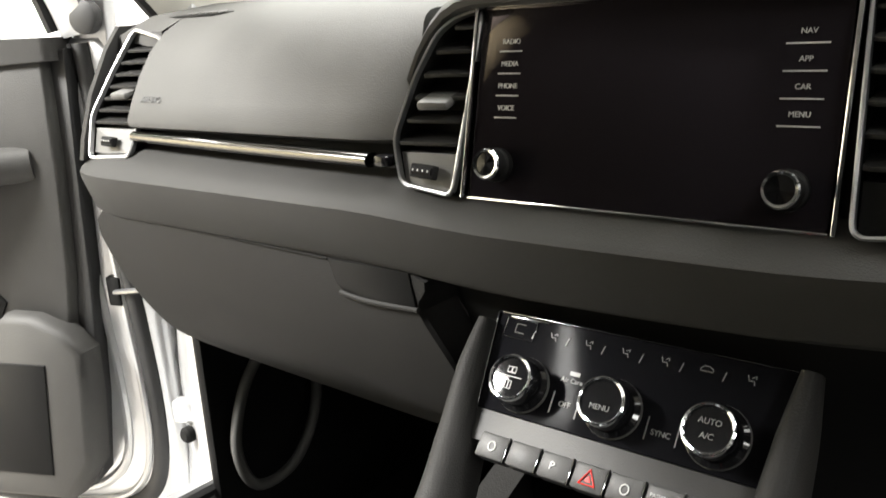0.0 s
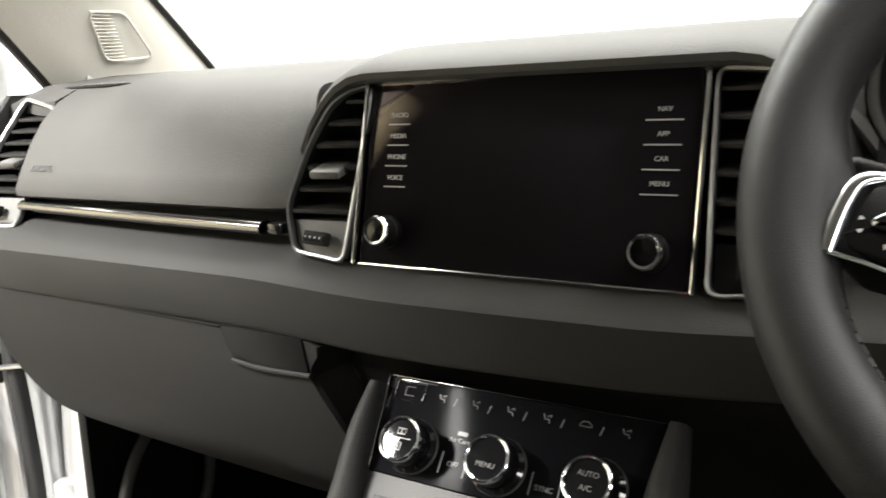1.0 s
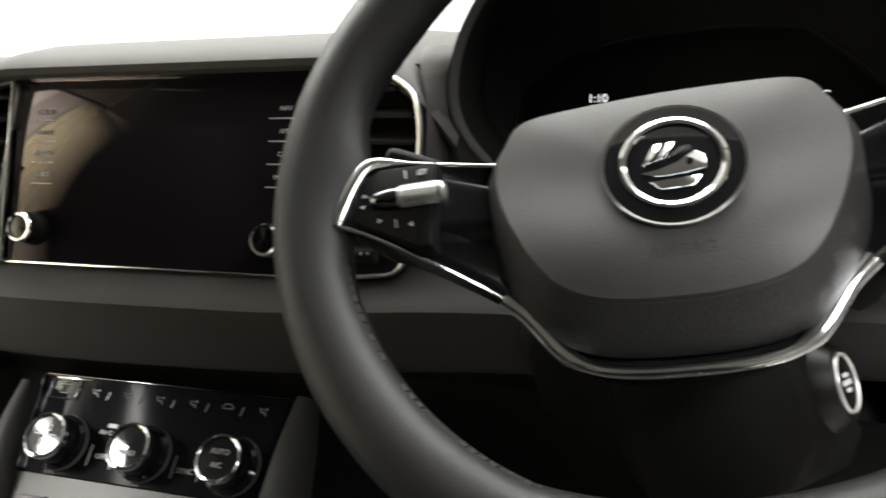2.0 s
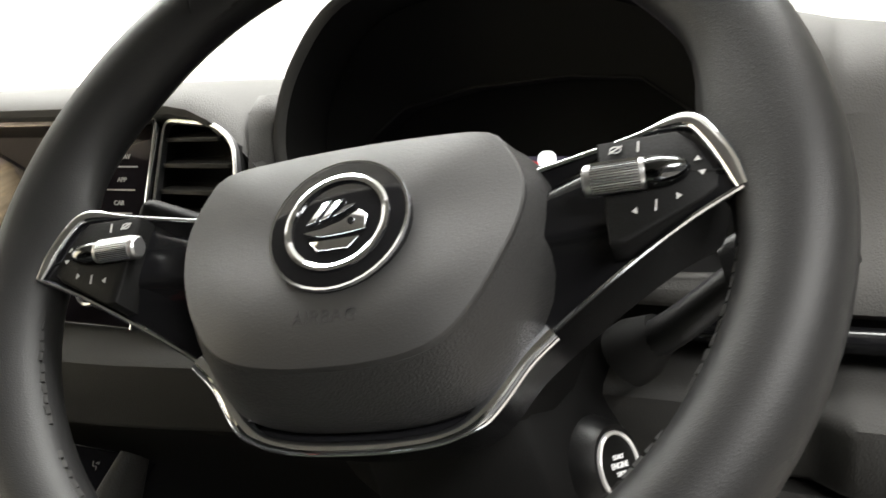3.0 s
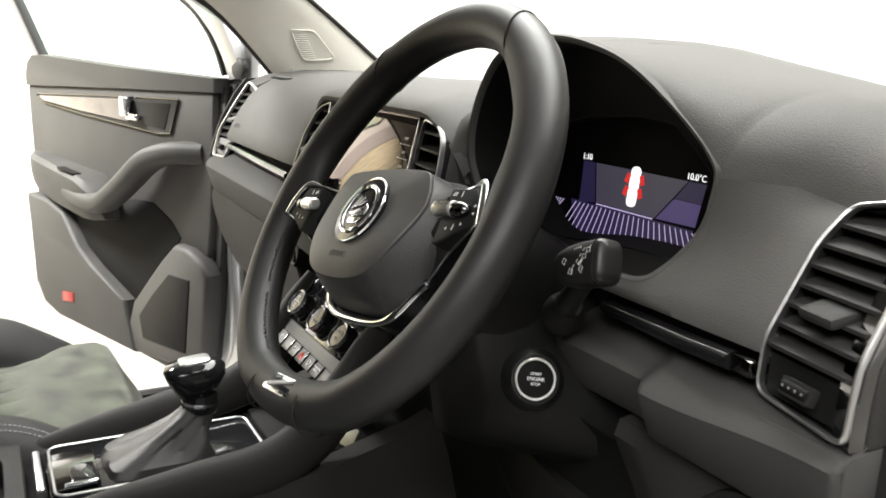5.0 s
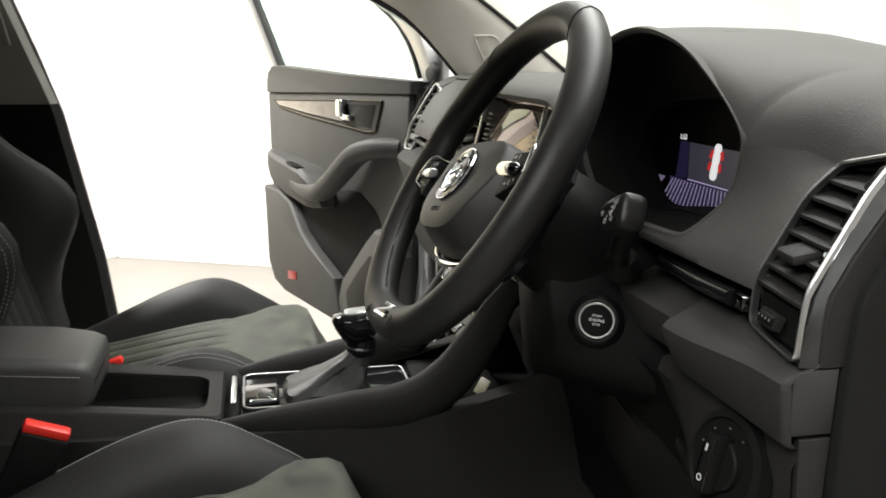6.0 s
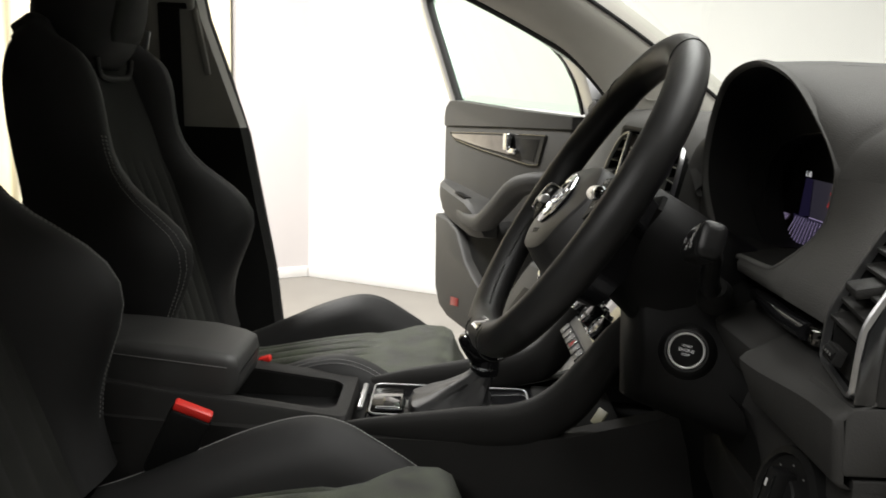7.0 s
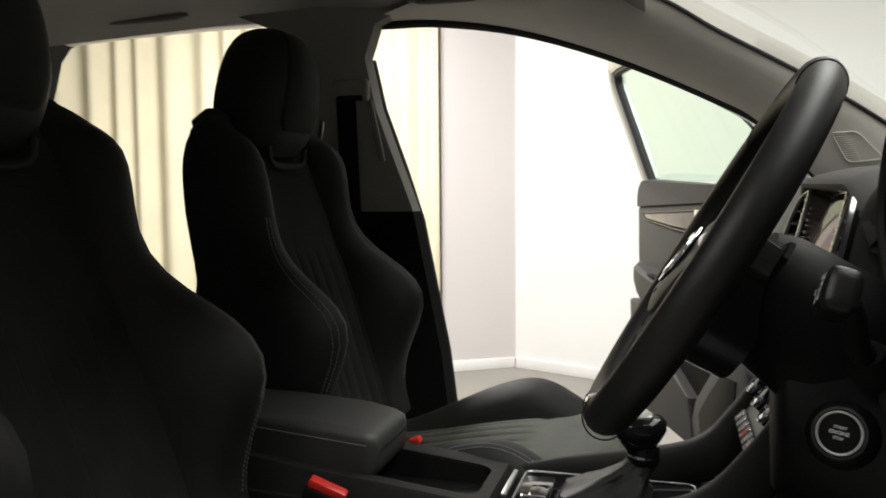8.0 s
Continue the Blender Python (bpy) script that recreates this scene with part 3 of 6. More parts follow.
def behind(x, y, top):
    """Height of the skin behind the crest, down to the windscreen's foot."""
    low = 1.100 - 0.055 * smooth01((y - 0.6) / 0.35)
    return lerp(top, low, smooth01((y - 0.36) / 0.42))


BACK = (0.37, 0.42, 0.48, 0.56, 0.66, 0.78, 0.92)
HIGH = [(p.x, p.z) for p in lip if p.z >= 1.060 and p.x >= 0.36]
LOW = sorted([(p.x, p.z) for p in lip if p.z <= 1.066 and p.x >= 0.44])


def edge_high(x):
    return table(x, sorted(HIGH)) + 0.002


# left flank of the hood, flaring out into the centre hood
FRONT = [(0.40, 1.1505), (0.368, 1.157), (0.318, 1.155), (0.268, 1.140), (0.236, 1.105), (0.222, 1.066), (0.224, 1.04), (0.230, 1.02)]
FLARE = [(0.40, 1.155), (0.368, 1.160), (0.318, 1.158), (0.268, 1.145), (0.238, 1.118), (0.224, 1.098), (0.212, 1.084), (0.188, 1.070)]
rows = []
for y in (0.2225, 0.232, 0.246, 0.265, 0.29, 0.32) + BACK:
    k = smooth01((y - 0.222) / 0.07)
    sec = [Vector((lerp(a[0], b[0], k), y, lerp(a[1], b[1], k))) for a, b in zip(FRONT, FLARE)]
    row = spline(sec, 4)
    for q in row:
        q.y = y
        if y > 0.36:
            q.z = behind(q.x, y, q.z)
    rows.append(row)
part("hood_flank", loft(rows), SOFT, dash, "soft grained flank of the hood", angle=70)
# soft web between the centre vent's frame and the hood lip
rows = []
for z, y, x in ((0.965, 0.192, 0.209), (1.000, 0.198, 0.2105), (1.030, 0.204, 0.2105), (1.050, 0.2095, 0.2085), (1.062, 0.215, 0.204), (1.072, 0.222, 0.200), (1.084, 0.236, 0.198)):
    rows.append([Vector((x, y, z)), Vector((lerp(x, 0.2215, 0.5), lerp(y, 0.2225, 0.5) + 0.001, z)), Vector((0.2215, max(0.2225, y - 0.002), z)), Vector((0.2205, 0.245, z)), Vector((x, 0.245, z))])
part("vent_web", loft(rows, ring=True), SOFT, dash, "soft skin beside the centre vent", angle=70)
XS = [0.40, 0.42, 0.44, 0.46, 0.48, 0.495, 0.51, 0.522, 0.532, 0.540, 0.546, 0.550, 0.5535, 0.557, 0.566, 0.58, 0.60, 0.618, 0.6345, 0.65, 0.67, 0.69, 0.700, 0.708, 0.712]
rows = []
for x in XS:
    z0 = edge_high(x) if x < 0.555 else lerp(1.064, 1.056, smooth01((x - 0.60) / 0.03))
    y0 = 0.2225 if x < 0.50 else lerp(face_y(x, 1.064), 0.250, smooth01((x - 0.60) / 0.03))
    zc = crest(x)
    yc = 0.335
    row = []
    for a in (0, 12, 25, 38, 52, 66, 80, 90):
        s, c = math.sin(radians(a)), math.cos(radians(a))
        row.append(Vector((x, y0 + (yc - y0) * (1 - c) ** 0.85, z0 + (zc - z0) * s ** 0.9)))
    row += [Vector((x, y, behind(x, y, zc))) for y in BACK]
    rows.append(row)
part("hood_top", loft(rows), SOFT, dash, "soft grained skin over hood and outer pad", angle=70)
# face of the outer pad between the hood and the end vent
rows = []
for x in [v for v in XS if 0.5535 <= v <= 0.635]:
    row = [Vector((x, 0.24, 0.962)), Vector((x, 0.202, 0.965)), Vector((x, 0.191, 0.969)), Vector((x, 0.190, 0.976))]
    top = 1.064 if x < 0.60 else lerp(1.064, 1.056, smooth01((x - 0.60) / 0.03))
    for k in range(1, 8):
        z = lerp(0.976, top, k / 7)
        y = face_y(x, z)
        if k == 7:
            y = lerp(face_y(x, 1.064), 0.250, smooth01((x - 0.60) / 0.03))
        row.append(Vector((x, y, z)))
    rows.append(row)
rows.append([q + Vector((0.0004, 0.05, 0)) for q in rows[-1]])
part("driver_pad", loft(rows), SOFT, dash, "soft grained dark grey outer pad", angle=50)
rows = []
for x in (0.45, 0.465, 0.48, 0.495, 0.507, 0.517, 0.526, 0.533, 0.539, 0.5435, 0.5475, 0.5505, 0.5525, 0.5548):
    zt = max(0.977, table(x, LOW) - 0.0015)
    row = [Vector((x, 0.24, 0.962)), Vector((x, 0.202, 0.965)), Vector((x, 0.191, 0.969)), Vector((x, 0.190, 0.9755))]
    for k in range(1, 8):
        z = lerp(0.9755, zt, k / 7)
        row.append(Vector((x, face_y(x, z) + (0.0004 if x > 0.554 else 0.0), z)))
    rows.append(row)
part("driver_pad", loft(rows), SOFT, dash, angle=70)

rows = []
for z, x0, x1 in ((0.925, 0.196, 0.36), (0.955, 0.204, 0.345), (0.966, 0.206, 0.312), (0.985, 0.207, 0.268), (1.005, 0.207, 0.249), (1.03, 0.206, 0.2265)):
    rows.append([Vector((x0 - 0.006, 0.27, z)), Vector((x0, 0.226, z)), Vector((lerp(x0, x1, 0.3), 0.2215, z)), Vector((lerp(x0, x1, 0.8), 0.2215, z)), Vector((x1, 0.224, z)), Vector((x1 - 0.001, 0.26, z))])
part("hood_cheek", loft(rows), SOFT, dash, "soft cheek between centre vent and hood")

# lower shelf: a broad chamfered band right across the dash, set back behind the steering column
def shelf_row(x, back=0.0):
    k = smooth01((x + 0.1) / 0.7)
    e = smooth01((abs(x) - 0.66) / 0.05) * 0.014 if x < 0 else 0.0
    r = smooth01((x - 0.57) / 0.12)
    prof = [(0.26, lerp(0.958, 0.953, r)), (0.205, lerp(0.943, 0.946, k)), (0.190, lerp(0.938, 0.942, k)), (0.162 + 0.008 * r, lerp(0.918, 0.927, k) + 0.005 * r), (0.158 + 0.009 * r, lerp(0.912, 0.923, k) + 0.006 * r), (0.159 + 0.009 * r, lerp(0.905, 0.917, k) + 0.006 * r), (0.172, lerp(0.866, 0.889, k)), (0.177, lerp(0.861, 0.885, k)), (0.215, lerp(0.858, 0.880, k))]
    mid = smooth01((0.26 - abs(x)) / 0.16)
    return [Vector((x, y + e + back, z - 0.006 * mid)) for y, z in prof]


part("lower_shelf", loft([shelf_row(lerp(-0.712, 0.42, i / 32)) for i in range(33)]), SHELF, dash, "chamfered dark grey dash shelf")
rows = [shelf_row(x, 0.018 * (1 - smooth01((x - 0.545) / 0.022))) for x in (0.42, 0.50, 0.54, 0.546, 0.549, 0.552, 0.555, 0.558, 0.561, 0.564, 0.567)] + [shelf_row(lerp(0.575, 0.702, i / 9)) for i in range(10)]
rows += [shelf_row(0.7045, 0.0006), shelf_row(0.7060, 0.003), shelf_row(0.7064, 0.006)]
part("lower_shelf", loft(rows), SHELF, dash, "driver's length of the dash shelf", angle=50)
# flat end of the shelf
bm = plate([(0.1745, 0.933), (0.178, 0.937), (0.2065, 0.9385), (0.2065, 0.8935), (0.178, 0.8935), (0.1755, 0.897)], 0.06, Matrix(((0, 0, 1, 0.7070), (1, 0, 0, 0), (0, 1, 0, 0), (0, 0, 0, 1))), 0.0012)
part("shelf_end", bm, SHELF, dash, "flat end block of the shelf")

# dark slot with the trim bars between pad and shelf
for x0, x1, zz in ((-0.70, -0.14, 0.955), (0.30, 0.695, 0.962)):
    part("trim_slot", block(x1 - x0, 0.04, 0.03, pose((x0 + x1) / 2, 0.235, zz), 0.002), MATTE, dash)


def trim_bar(pts, mat, label):
    sec = oval(0.009, 0.0064, 14)
    return part("trim_bar", sweep(spline(pts, 8), sec), mat, dash, label)


trim_bar([(-0.610, 0.193, 0.9555), (-0.42, 0.186, 0.9535), (-0.235, 0.183, 0.9515)], BAR, "polished silver trim bar")
part("bar_end", block(0.018, 0.014, 0.010, pose(-0.222, 0.186, 0.9515), 0.003), PIANO, dash)
trim_bar([(0.478, 0.203, 0.9535), (0.525, 0.196, 0.9555), (0.57, 0.190, 0.957), (0.615, 0.187, 0.959)], PIANO, "gloss black trim bar with a chrome end")
part("bar_end", block(0.020, 0.016, 0.012, pose(0.624, 0.191, 0.9590, 0, 0, -10), 0.003), BAR, dash)


def vent(pts, slats, tab_at, name="air_vent", mirror=False, ni=1, wide=0.82):
    """An air vent: pts run round its frame from the lower inner corner; slats lie between the inner and the outer edge."""
    p = [Vector(q) for q in pts]
    mid = sum(p, Vector()) / len(p)
    v = part(name, sweep(rounded(p, 0.009), [(wide * a_, b_) for a_, b_ in ([(-0.0016, -0.003), (0.0020, -0.003), (0.0021, 0.0015), (0.0007, 0.0026), (-0.0013, 0.002)] if mirror else [(0.0016, -0.003), (-0.0020, -0.003), (-0.0021, 0.0015), (-0.0007, 0.0026), (0.0013, 0.002)])], closed=True, up=(0, -1, 0.3)), SATIN, dash, "air vent with a satin silver frame")
    # dark duct behind
    bm = bmesh.new()
    a = [bm.verts.new(q) for q in p]
    b = [bm.verts.new(mid + (q - mid) * 0.93 + Vector((0, 0.06, -0.012))) for q in p]
    n = len(p)
    for i in range(n):
        bm.faces.new((a[i], a[(i + 1) % n], b[(i + 1) % n], b[i]))
    bm.faces.new(b)
    part("duct", bm, MATTE, v, "black duct behind the slats")
    lowi, up_i = p[0], p[len(p) - ni]

    def edge(t):
        """Inner and outer edge points at height t, 0 at the bottom."""
        z = lerp(lowi.z, up_i.z, t)
        side = [p[0]] + list(reversed(p[len(p) - ni:]))
        inner = side[-1]
        for q, r in zip(side, side[1:]):
            if q.z <= z <= r.z:
                inner = q.lerp(r, (z - q.z) / (r.z - q.z))
        chain = p[1:len(p) - ni]
        outer = chain[-1]
        for q, r in zip(chain, chain[1:]):
            if q.z <= z <= r.z:
                outer = q.lerp(r, (z - q.z) / (r.z - q.z))
        if z < chain[0].z:
            outer = chain[0]
        return inner, outer

    t0 = 0.30
    for i in range(slats):
        t = t0 + (0.93 - t0) * i / (slats - 1)
        a, b = edge(t)
        a, b = a.lerp(b, 0.03), a.lerp(b, 0.97)
        d = (b - a).normalized()
        m = axes((a + b) / 2 + Vector((0, 0.014, 0.001)), d, (0, -0.22, 1))
        part("slat", plate(rrect((b - a).length, 0.030, 0.003), 0.0028, m, 0.0006), HARD, v)
    # driver's end vent has darker tab and marks: its shade put into the colours
    a, b = edge(tab_at)
    m = axes(a.lerp(b, 0.5) + Vector((0, 0.004, 0.002)), (b - a), (0, -0.25, 1))
    part("slider_tab", block(0.028, 0.028, 0.0075, m, 0.0028), GREYP if p[0].x < 0.3 else HARD, v, "grey sliding vent tab")
    part("tab_edge", block(0.0270, 0.0030, 0.0062, m @ pose(0, -0.0140 if not mirror else 0.0140, 0), 0.0012), SATIN if p[0].x < 0.3 else BANDC, v, "bright tab front")
    # lower panel with the dial
    a0, b0 = edge(0.0)
    a1, b1 = edge(0.22)
    bm = bmesh.new()
    vs = [bm.verts.new(q + Vector((0, 0.004, 0))) for q in (a0.lerp(b0, 0.04), a0.lerp(b0, 0.97), a1.lerp(b1, 0.97), a1.lerp(b1, 0.04))]
    ws = [bm.verts.new(w.co + Vector((0, 0.02, 0))) for w in vs]
    bm.faces.new(vs)
    bm.faces.new(list(reversed(ws)))
    for i in range(4):
        bm.faces.new((vs[i], vs[(i + 1) % 4], ws[(i + 1) % 4], ws[i]))
    # panels right of centre are dark copies of the grey ones, shaded by colour
    part("dial_panel", bm, GREYP if p[0].x < 0 else DARK, v, "plain panel below the slats")
    c = (a0 + b0 + a1 + b1) / 4
    d = ((b0 - a0) + (b1 - a1)).normalized()
    m = axes(c + Vector((0, -0.001, 0)), d if not mirror else d, (0, -1, 0.35))
    part("dial_well", plate(rrect(0.024, 0.011, 0.0015), 0.006, m @ pose(0, 0, 0.0055), 0.0006), MATTE, v)
    part("dial", sweep([m @ Vector((-0.010, 0, 0.004)), m @ Vector((0.010, 0, 0.004))], oval(0.004, 0.0035, 10), up=(0, -1, 0.3)), DARK, v, "ribbed air dial")
    for k in (-0.0075, -0.0025, 0.0025, 0.0075):
        part("dial_mark", block(0.0009, 0.0016, 0.0006, m @ pose(k, 0, 0.0078), 0), WHITEINK if p[0].x < 0.3 else GREYINK, v)
    return v


vent([(-0.143, 0.174, 0.930), (-0.198, 0.178, 0.935), (-0.204, 0.180, 0.972), (-0.186, 0.190, 1.020), (-0.170, 0.201, 1.052), (-0.155, 0.207, 1.063), (-0.134, 0.214, 1.068)], 6, 0.50)
vent([(0.143, 0.174, 0.930), (0.198, 0.178, 0.935), (0.209, 0.184, 0.972), (0.209, 0.195, 1.030), (0.204, 0.200, 1.052), (0.185, 0.206, 1.064), (0.137, 0.214, 1.068)], 6, 0.50, mirror=True)
vent([(-0.612, 0.182, 0.934), (-0.700, 0.182, 0.928), (-0.704, 0.196, 0.977), (-0.684, 0.222, 1.030), (-0.666, 0.245, 1.072), (-0.612, 0.245, 1.060)], 7, 0.52, wide=1.1)
vent([(0.634, 0.1895, 0.9465), (0.7025, 0.1775, 0.9420), (0.7030, 0.1790, 0.987), (0.7045, 0.212, 1.050), (0.703, 0.232, 1.073), (0.645, 0.238, 1.060), (0.640, 0.2185, 1.038), (0.634, 0.191, 0.980)], 7, 0.50, mirror=True, ni=3)
# black backing behind the end vents
for x0, x1 in ((-0.715, -0.585), (0.60, 0.7015)):
    rows = [[Vector((x0, y, z)), Vector((x1, y, z)), Vector((x1, y + 0.004, z)), Vector((x0, y + 0.004, z))] for y, z in ((0.215, 0.925), (0.235, 0.985), (0.262, 1.040), (0.282, 1.070))]
    part("vent_backing", loft(rows, ring=True), MATTE, dash)
# side cheeks outside the end vents
rows = []
for z, y in ((0.925, 0.176), (0.95, 0.182), (1.0, 0.200), (1.05, 0.228), (1.078, 0.250)):
    rows.append([Vector((-0.706, y, z)), Vector((-0.716, y + 0.001, z)), Vector((-0.722, y + 0.004, z)), Vector((-0.728, y + 0.02, z)), Vector((-0.728, 0.36, z)), Vector((-0.706, 0.36, z))])
part("vent_cheek", loft(rows, ring=True), HARD, dash)
BANDROWS = ((0.9395, 0.1778, 0.1905), (0.965, 0.1782, 0.1905), (0.985, 0.1800, 0.1925), (1.010, 0.1915, 0.2055), (1.050, 0.2130, 0.2320), (1.074, 0.2330, 0.2550))
rows = [[Vector((0.7045, a + 0.0005, z)), Vector((0.7056, a + 0.0016, z)), Vector((0.7064, b - 0.002, z)), Vector((0.7060, b, z)), Vector((0.690, b, z)), Vector((0.690, a + 0.006, z))] for z, a, b in BANDROWS]
part("vent_side_band", loft(rows, ring=True), BANDC, dash, "dark chrome band beside the end vent")
rows = [[Vector((0.7050, b + 0.0006, z)), Vector((0.7072, b + 0.0022, z)), Vector((0.7076, b + 0.006, z)), Vector((0.7076, b + 0.05, z)), Vector((0.690, b + 0.05, z))] for z, a, b in BANDROWS]
part("vent_cheek", loft(rows, ring=True), HARD, dash, "dark strip behind the chrome band")
# driver's end cap, seen with the door open; its shade is put into the black
rows = []
for z, y in ((0.58, 0.245), (0.70, 0.220), (0.80, 0.209), (0.90, 0.2070), (0.94, 0.2072), (0.978, 0.2085), (0.990, 0.2120), (1.032, 0.2400), (1.080, 0.2720), (1.092, 0.300)):
    rows.append([Vector((0.690, y + 0.0012, z)), Vector((0.7120, y + 0.0010, z)), Vector((0.7142, y + 0.0016, z)), Vector((0.7152, y + 0.0036, z)), Vector((0.7155, y + 0.03, z)), Vector((0.7160, 0.40, z)), Vector((0.7160, 0.62, z)), Vector((0.690, 0.62, z))])
part("end_cap", loft(rows, ring=True), MATTE, dash, "end cap of the dashboard, blackened for its shade", angle=60)

# black surround of the screen
bm = plate(rrect(0.42, 0.15, 0.012), 0.03, axes((0.003, 0.212, 1.0), (1, 0, 0), (0, -1, 0.25)), 0.002)
part("screen_surround", bm, MATTE, dash)
# lower centre: dark wall between shelf and console
rows = []
for y, z in ((0.185, 0.862), (0.200, 0.845), (0.215, 0.80), (0.235, 0.74), (0.26, 0.66), (0.28, 0.56)):
    rows.append([Vector((lerp(-0.16, 0.52, i / 8), y, z)) for i in range(9)])
part("centre_lower_panel", loft(rows), DARK, dash, "black plastic below the shelf")

# glovebox
glove = [(-0.690, 0.866), (-0.45, 0.862), (-0.197, 0.860), (-0.188, 0.825), (-0.161, 0.775), (-0.138, 0.700), (-0.150, 0.668), (-0.25, 0.659), (-0.38, 0.663), (-0.49, 0.672), (-0.572, 0.692), (-0.640, 0.726), (-0.682, 0.795)]


def glove_depth(z):
    return 0.178 + 0.045 * smooth01((0.86 - z) / 0.2) ** 1.5 + 0.06 * smooth01((0.72 - z) / 0.08)


def skin(outline, depth, back, name, mat, parent, label="", inset=0.0):
    """A curved panel: an outline (x, z) whose front follows depth(z)."""
    n = len(outline)
    mx = sum(x for x, z in outline) / n
    mz = sum(z for x, z in outline) / n
    rings_ = []
    for k, dy in ((1.0, back), (1.0, 0.004), (0.985, 0.0), (0.8, 0.0), (0.55, 0.0), (0.3, 0.0), (0.08, 0.0)):
        rings_.append([Vector((mx + (x - mx) * k, depth(mz + (z - mz) * k) + dy, mz + (z - mz) * k)) for x, z in outline])
    return part(name, loft(rings_, ring=True), mat, parent, label)


dense = [(p.x, p.z) for p in spline([(x, 0, z) for x, z in glove], 4, closed=True)]
lid = skin(dense, glove_depth, 0.05, "glovebox_lid", GLOVE, dash, "glovebox lid, its grey darkened for shade under the dash")
part("lid_seam", sweep([(lerp(-0.650, -0.2957, k / 8), 0.1762 + 0.0004 * k / 8, lerp(0.8655, 0.8585, k / 8)) for k in range(9)], oval(0.0011, 0.0009, 6)), MATTE, lid, "dark gap above the lid")
# handle recess, its shade painted as a flat dark plate, and its pull
bm = plate([(-0.2957, 0.859), (-0.197, 0.859), (-0.191, 0.829), (-0.235, 0.8265), (-0.277, 0.8285), (-0.287, 0.838)], 0.002, Matrix(((1, 0, 0, 0), (0, 0, -1, 0.1765), (0, 1, 0, 0), (0, 0, 0, 1))), 0.0008)
part("handle_shade", bm, DARK, lid, "flat dark plate painting the shaded glovebox handle recess")
bm = sweep(spline([(-0.281, 0.1765, 0.8285), (-0.245, 0.1765, 0.8255), (-0.189, 0.1775, 0.8265)], 5), oval(0.003, 0.0026, 8))
part("handle_lip", bm, HARD, lid, "moulded glovebox handle lip")
# knee panel below the wheel and the driver's lower panel
rows = []
for i in range(13):
    x = lerp(0.52, 0.7045, i / 12)
    row = []
    for y, z in ((0.21, 0.884), (0.186, 0.880), (0.182, 0.868), (0.186, 0.82), (0.200, 0.76), (0.225, 0.70), (0.26, 0.66)):
        row.append(Vector((x, y + 0.03 * smooth01((0.58 - x) / 0.06) * smooth01((0.87 - z) / 0.08), z)))
    rows.append(row)
part("driver_lower_panel", loft(rows), HARD, dash, "dark grey knee panel")
bm = plate([(0.184, 0.8905), (0.2065, 0.8905), (0.2065, 0.80), (0.222, 0.66), (0.21, 0.66), (0.190, 0.80)], 0.04, Matrix(((0, 0, 1, 0.7062), (1, 0, 0, 0), (0, 1, 0, 0), (0, 0, 0, 1))), 0.001)
part("panel_side", bm, HARD, dash)
part("panel_end", block(0.045, 0.05, 0.30, pose(0.684, 0.225, 0.742, -6), 0.006), HARD, dash)
rows = []
for x, y, z in ((0.26, 0.24, 0.74), (0.35, 0.215, 0.73), (0.45, 0.205, 0.725), (0.55, 0.22, 0.715), (0.66, 0.25, 0.69)):
    rows.append([Vector((x, y + dy, z + dz)) for dy, dz in ((0.05, 0.06), (0.01, 0.04), (0, 0), (0.02, -0.05), (0.09, -0.11))])
part("knee_bolster", loft(rows), DARK, dash, "black knee bolster under the column")
part("bonnet_release", block(0.07, 0.012, 0.014, pose(0.535, 0.215, 0.782, 0, 12, -10), 0.004), DARK, dash)
# moulded word on the pad
lettering("AIRBAG", 0.011, axes((-0.575, 0.1960, 0.9965), (1, 0, 0), (0, -0.86, 0.5)), DEBOSS, dash)
# windscreen side demister grille
DEMIST = axes((-0.588, 0.2830, 1.0846), (1, 0, 0), (0, -0.27, 0.96))
slotp = [(-0.060, -0.001), (-0.040, -0.006), (0.030, -0.007), (0.056, -0.003), (0.060, 0.003), (0.030, 0.005), (-0.040, 0.003)]
grid_ = part("demister_recess", plate(slotp, 0.006, DEMIST, 0.0006), DARK, dash, "dark slot of the side window demister")
for i in range(6):
    part("demister_fin", block(0.008, 0.007, 0.002, DEMIST @ pose(-0.018 + i * 0.0125, 0.001, 0.0006, 0, 0, 20), 0.0006), GREYP, grid_)
part("dash_top_sensor", block(0.12, 0.05, 0.004, pose(0.10, 0.60, 1.100, -5), 0.0015), GREYP, dash)

# ---------------------------------------------------------------- infotainment screen
screen = thing("infotainment_screen", (0, 0.19, 0.93), "switched-off gloss black touchscreen with two silver knobs", "car screen")
TILT = radians(13)
SM = axes((-0.002, 0.1975, 0.999), (1, 0, 0), (0, -math.cos(TILT), math.sin(TILT)))
part("glass_panel", plate(rrect(0.262, 0.143, 0.003), 0.012, SM, 0.0008), SCREEN, screen, "gloss black glass panel")
for sgn in (-1, 1):
    m = SM @ pose(0, sgn * 0.0722, 0.0005)
    part("edge_strip", block(0.262, 0.0018, 0.0030, m, 0.0006), CHROME, screen)
for sgn in (-1, 1):
    part("side_strip", block(0.0034, 0.147, 0.008, SM @ pose(sgn * 0.1345, 0, 0.001), 0.0015), CHROME, screen, "chrome side strip")
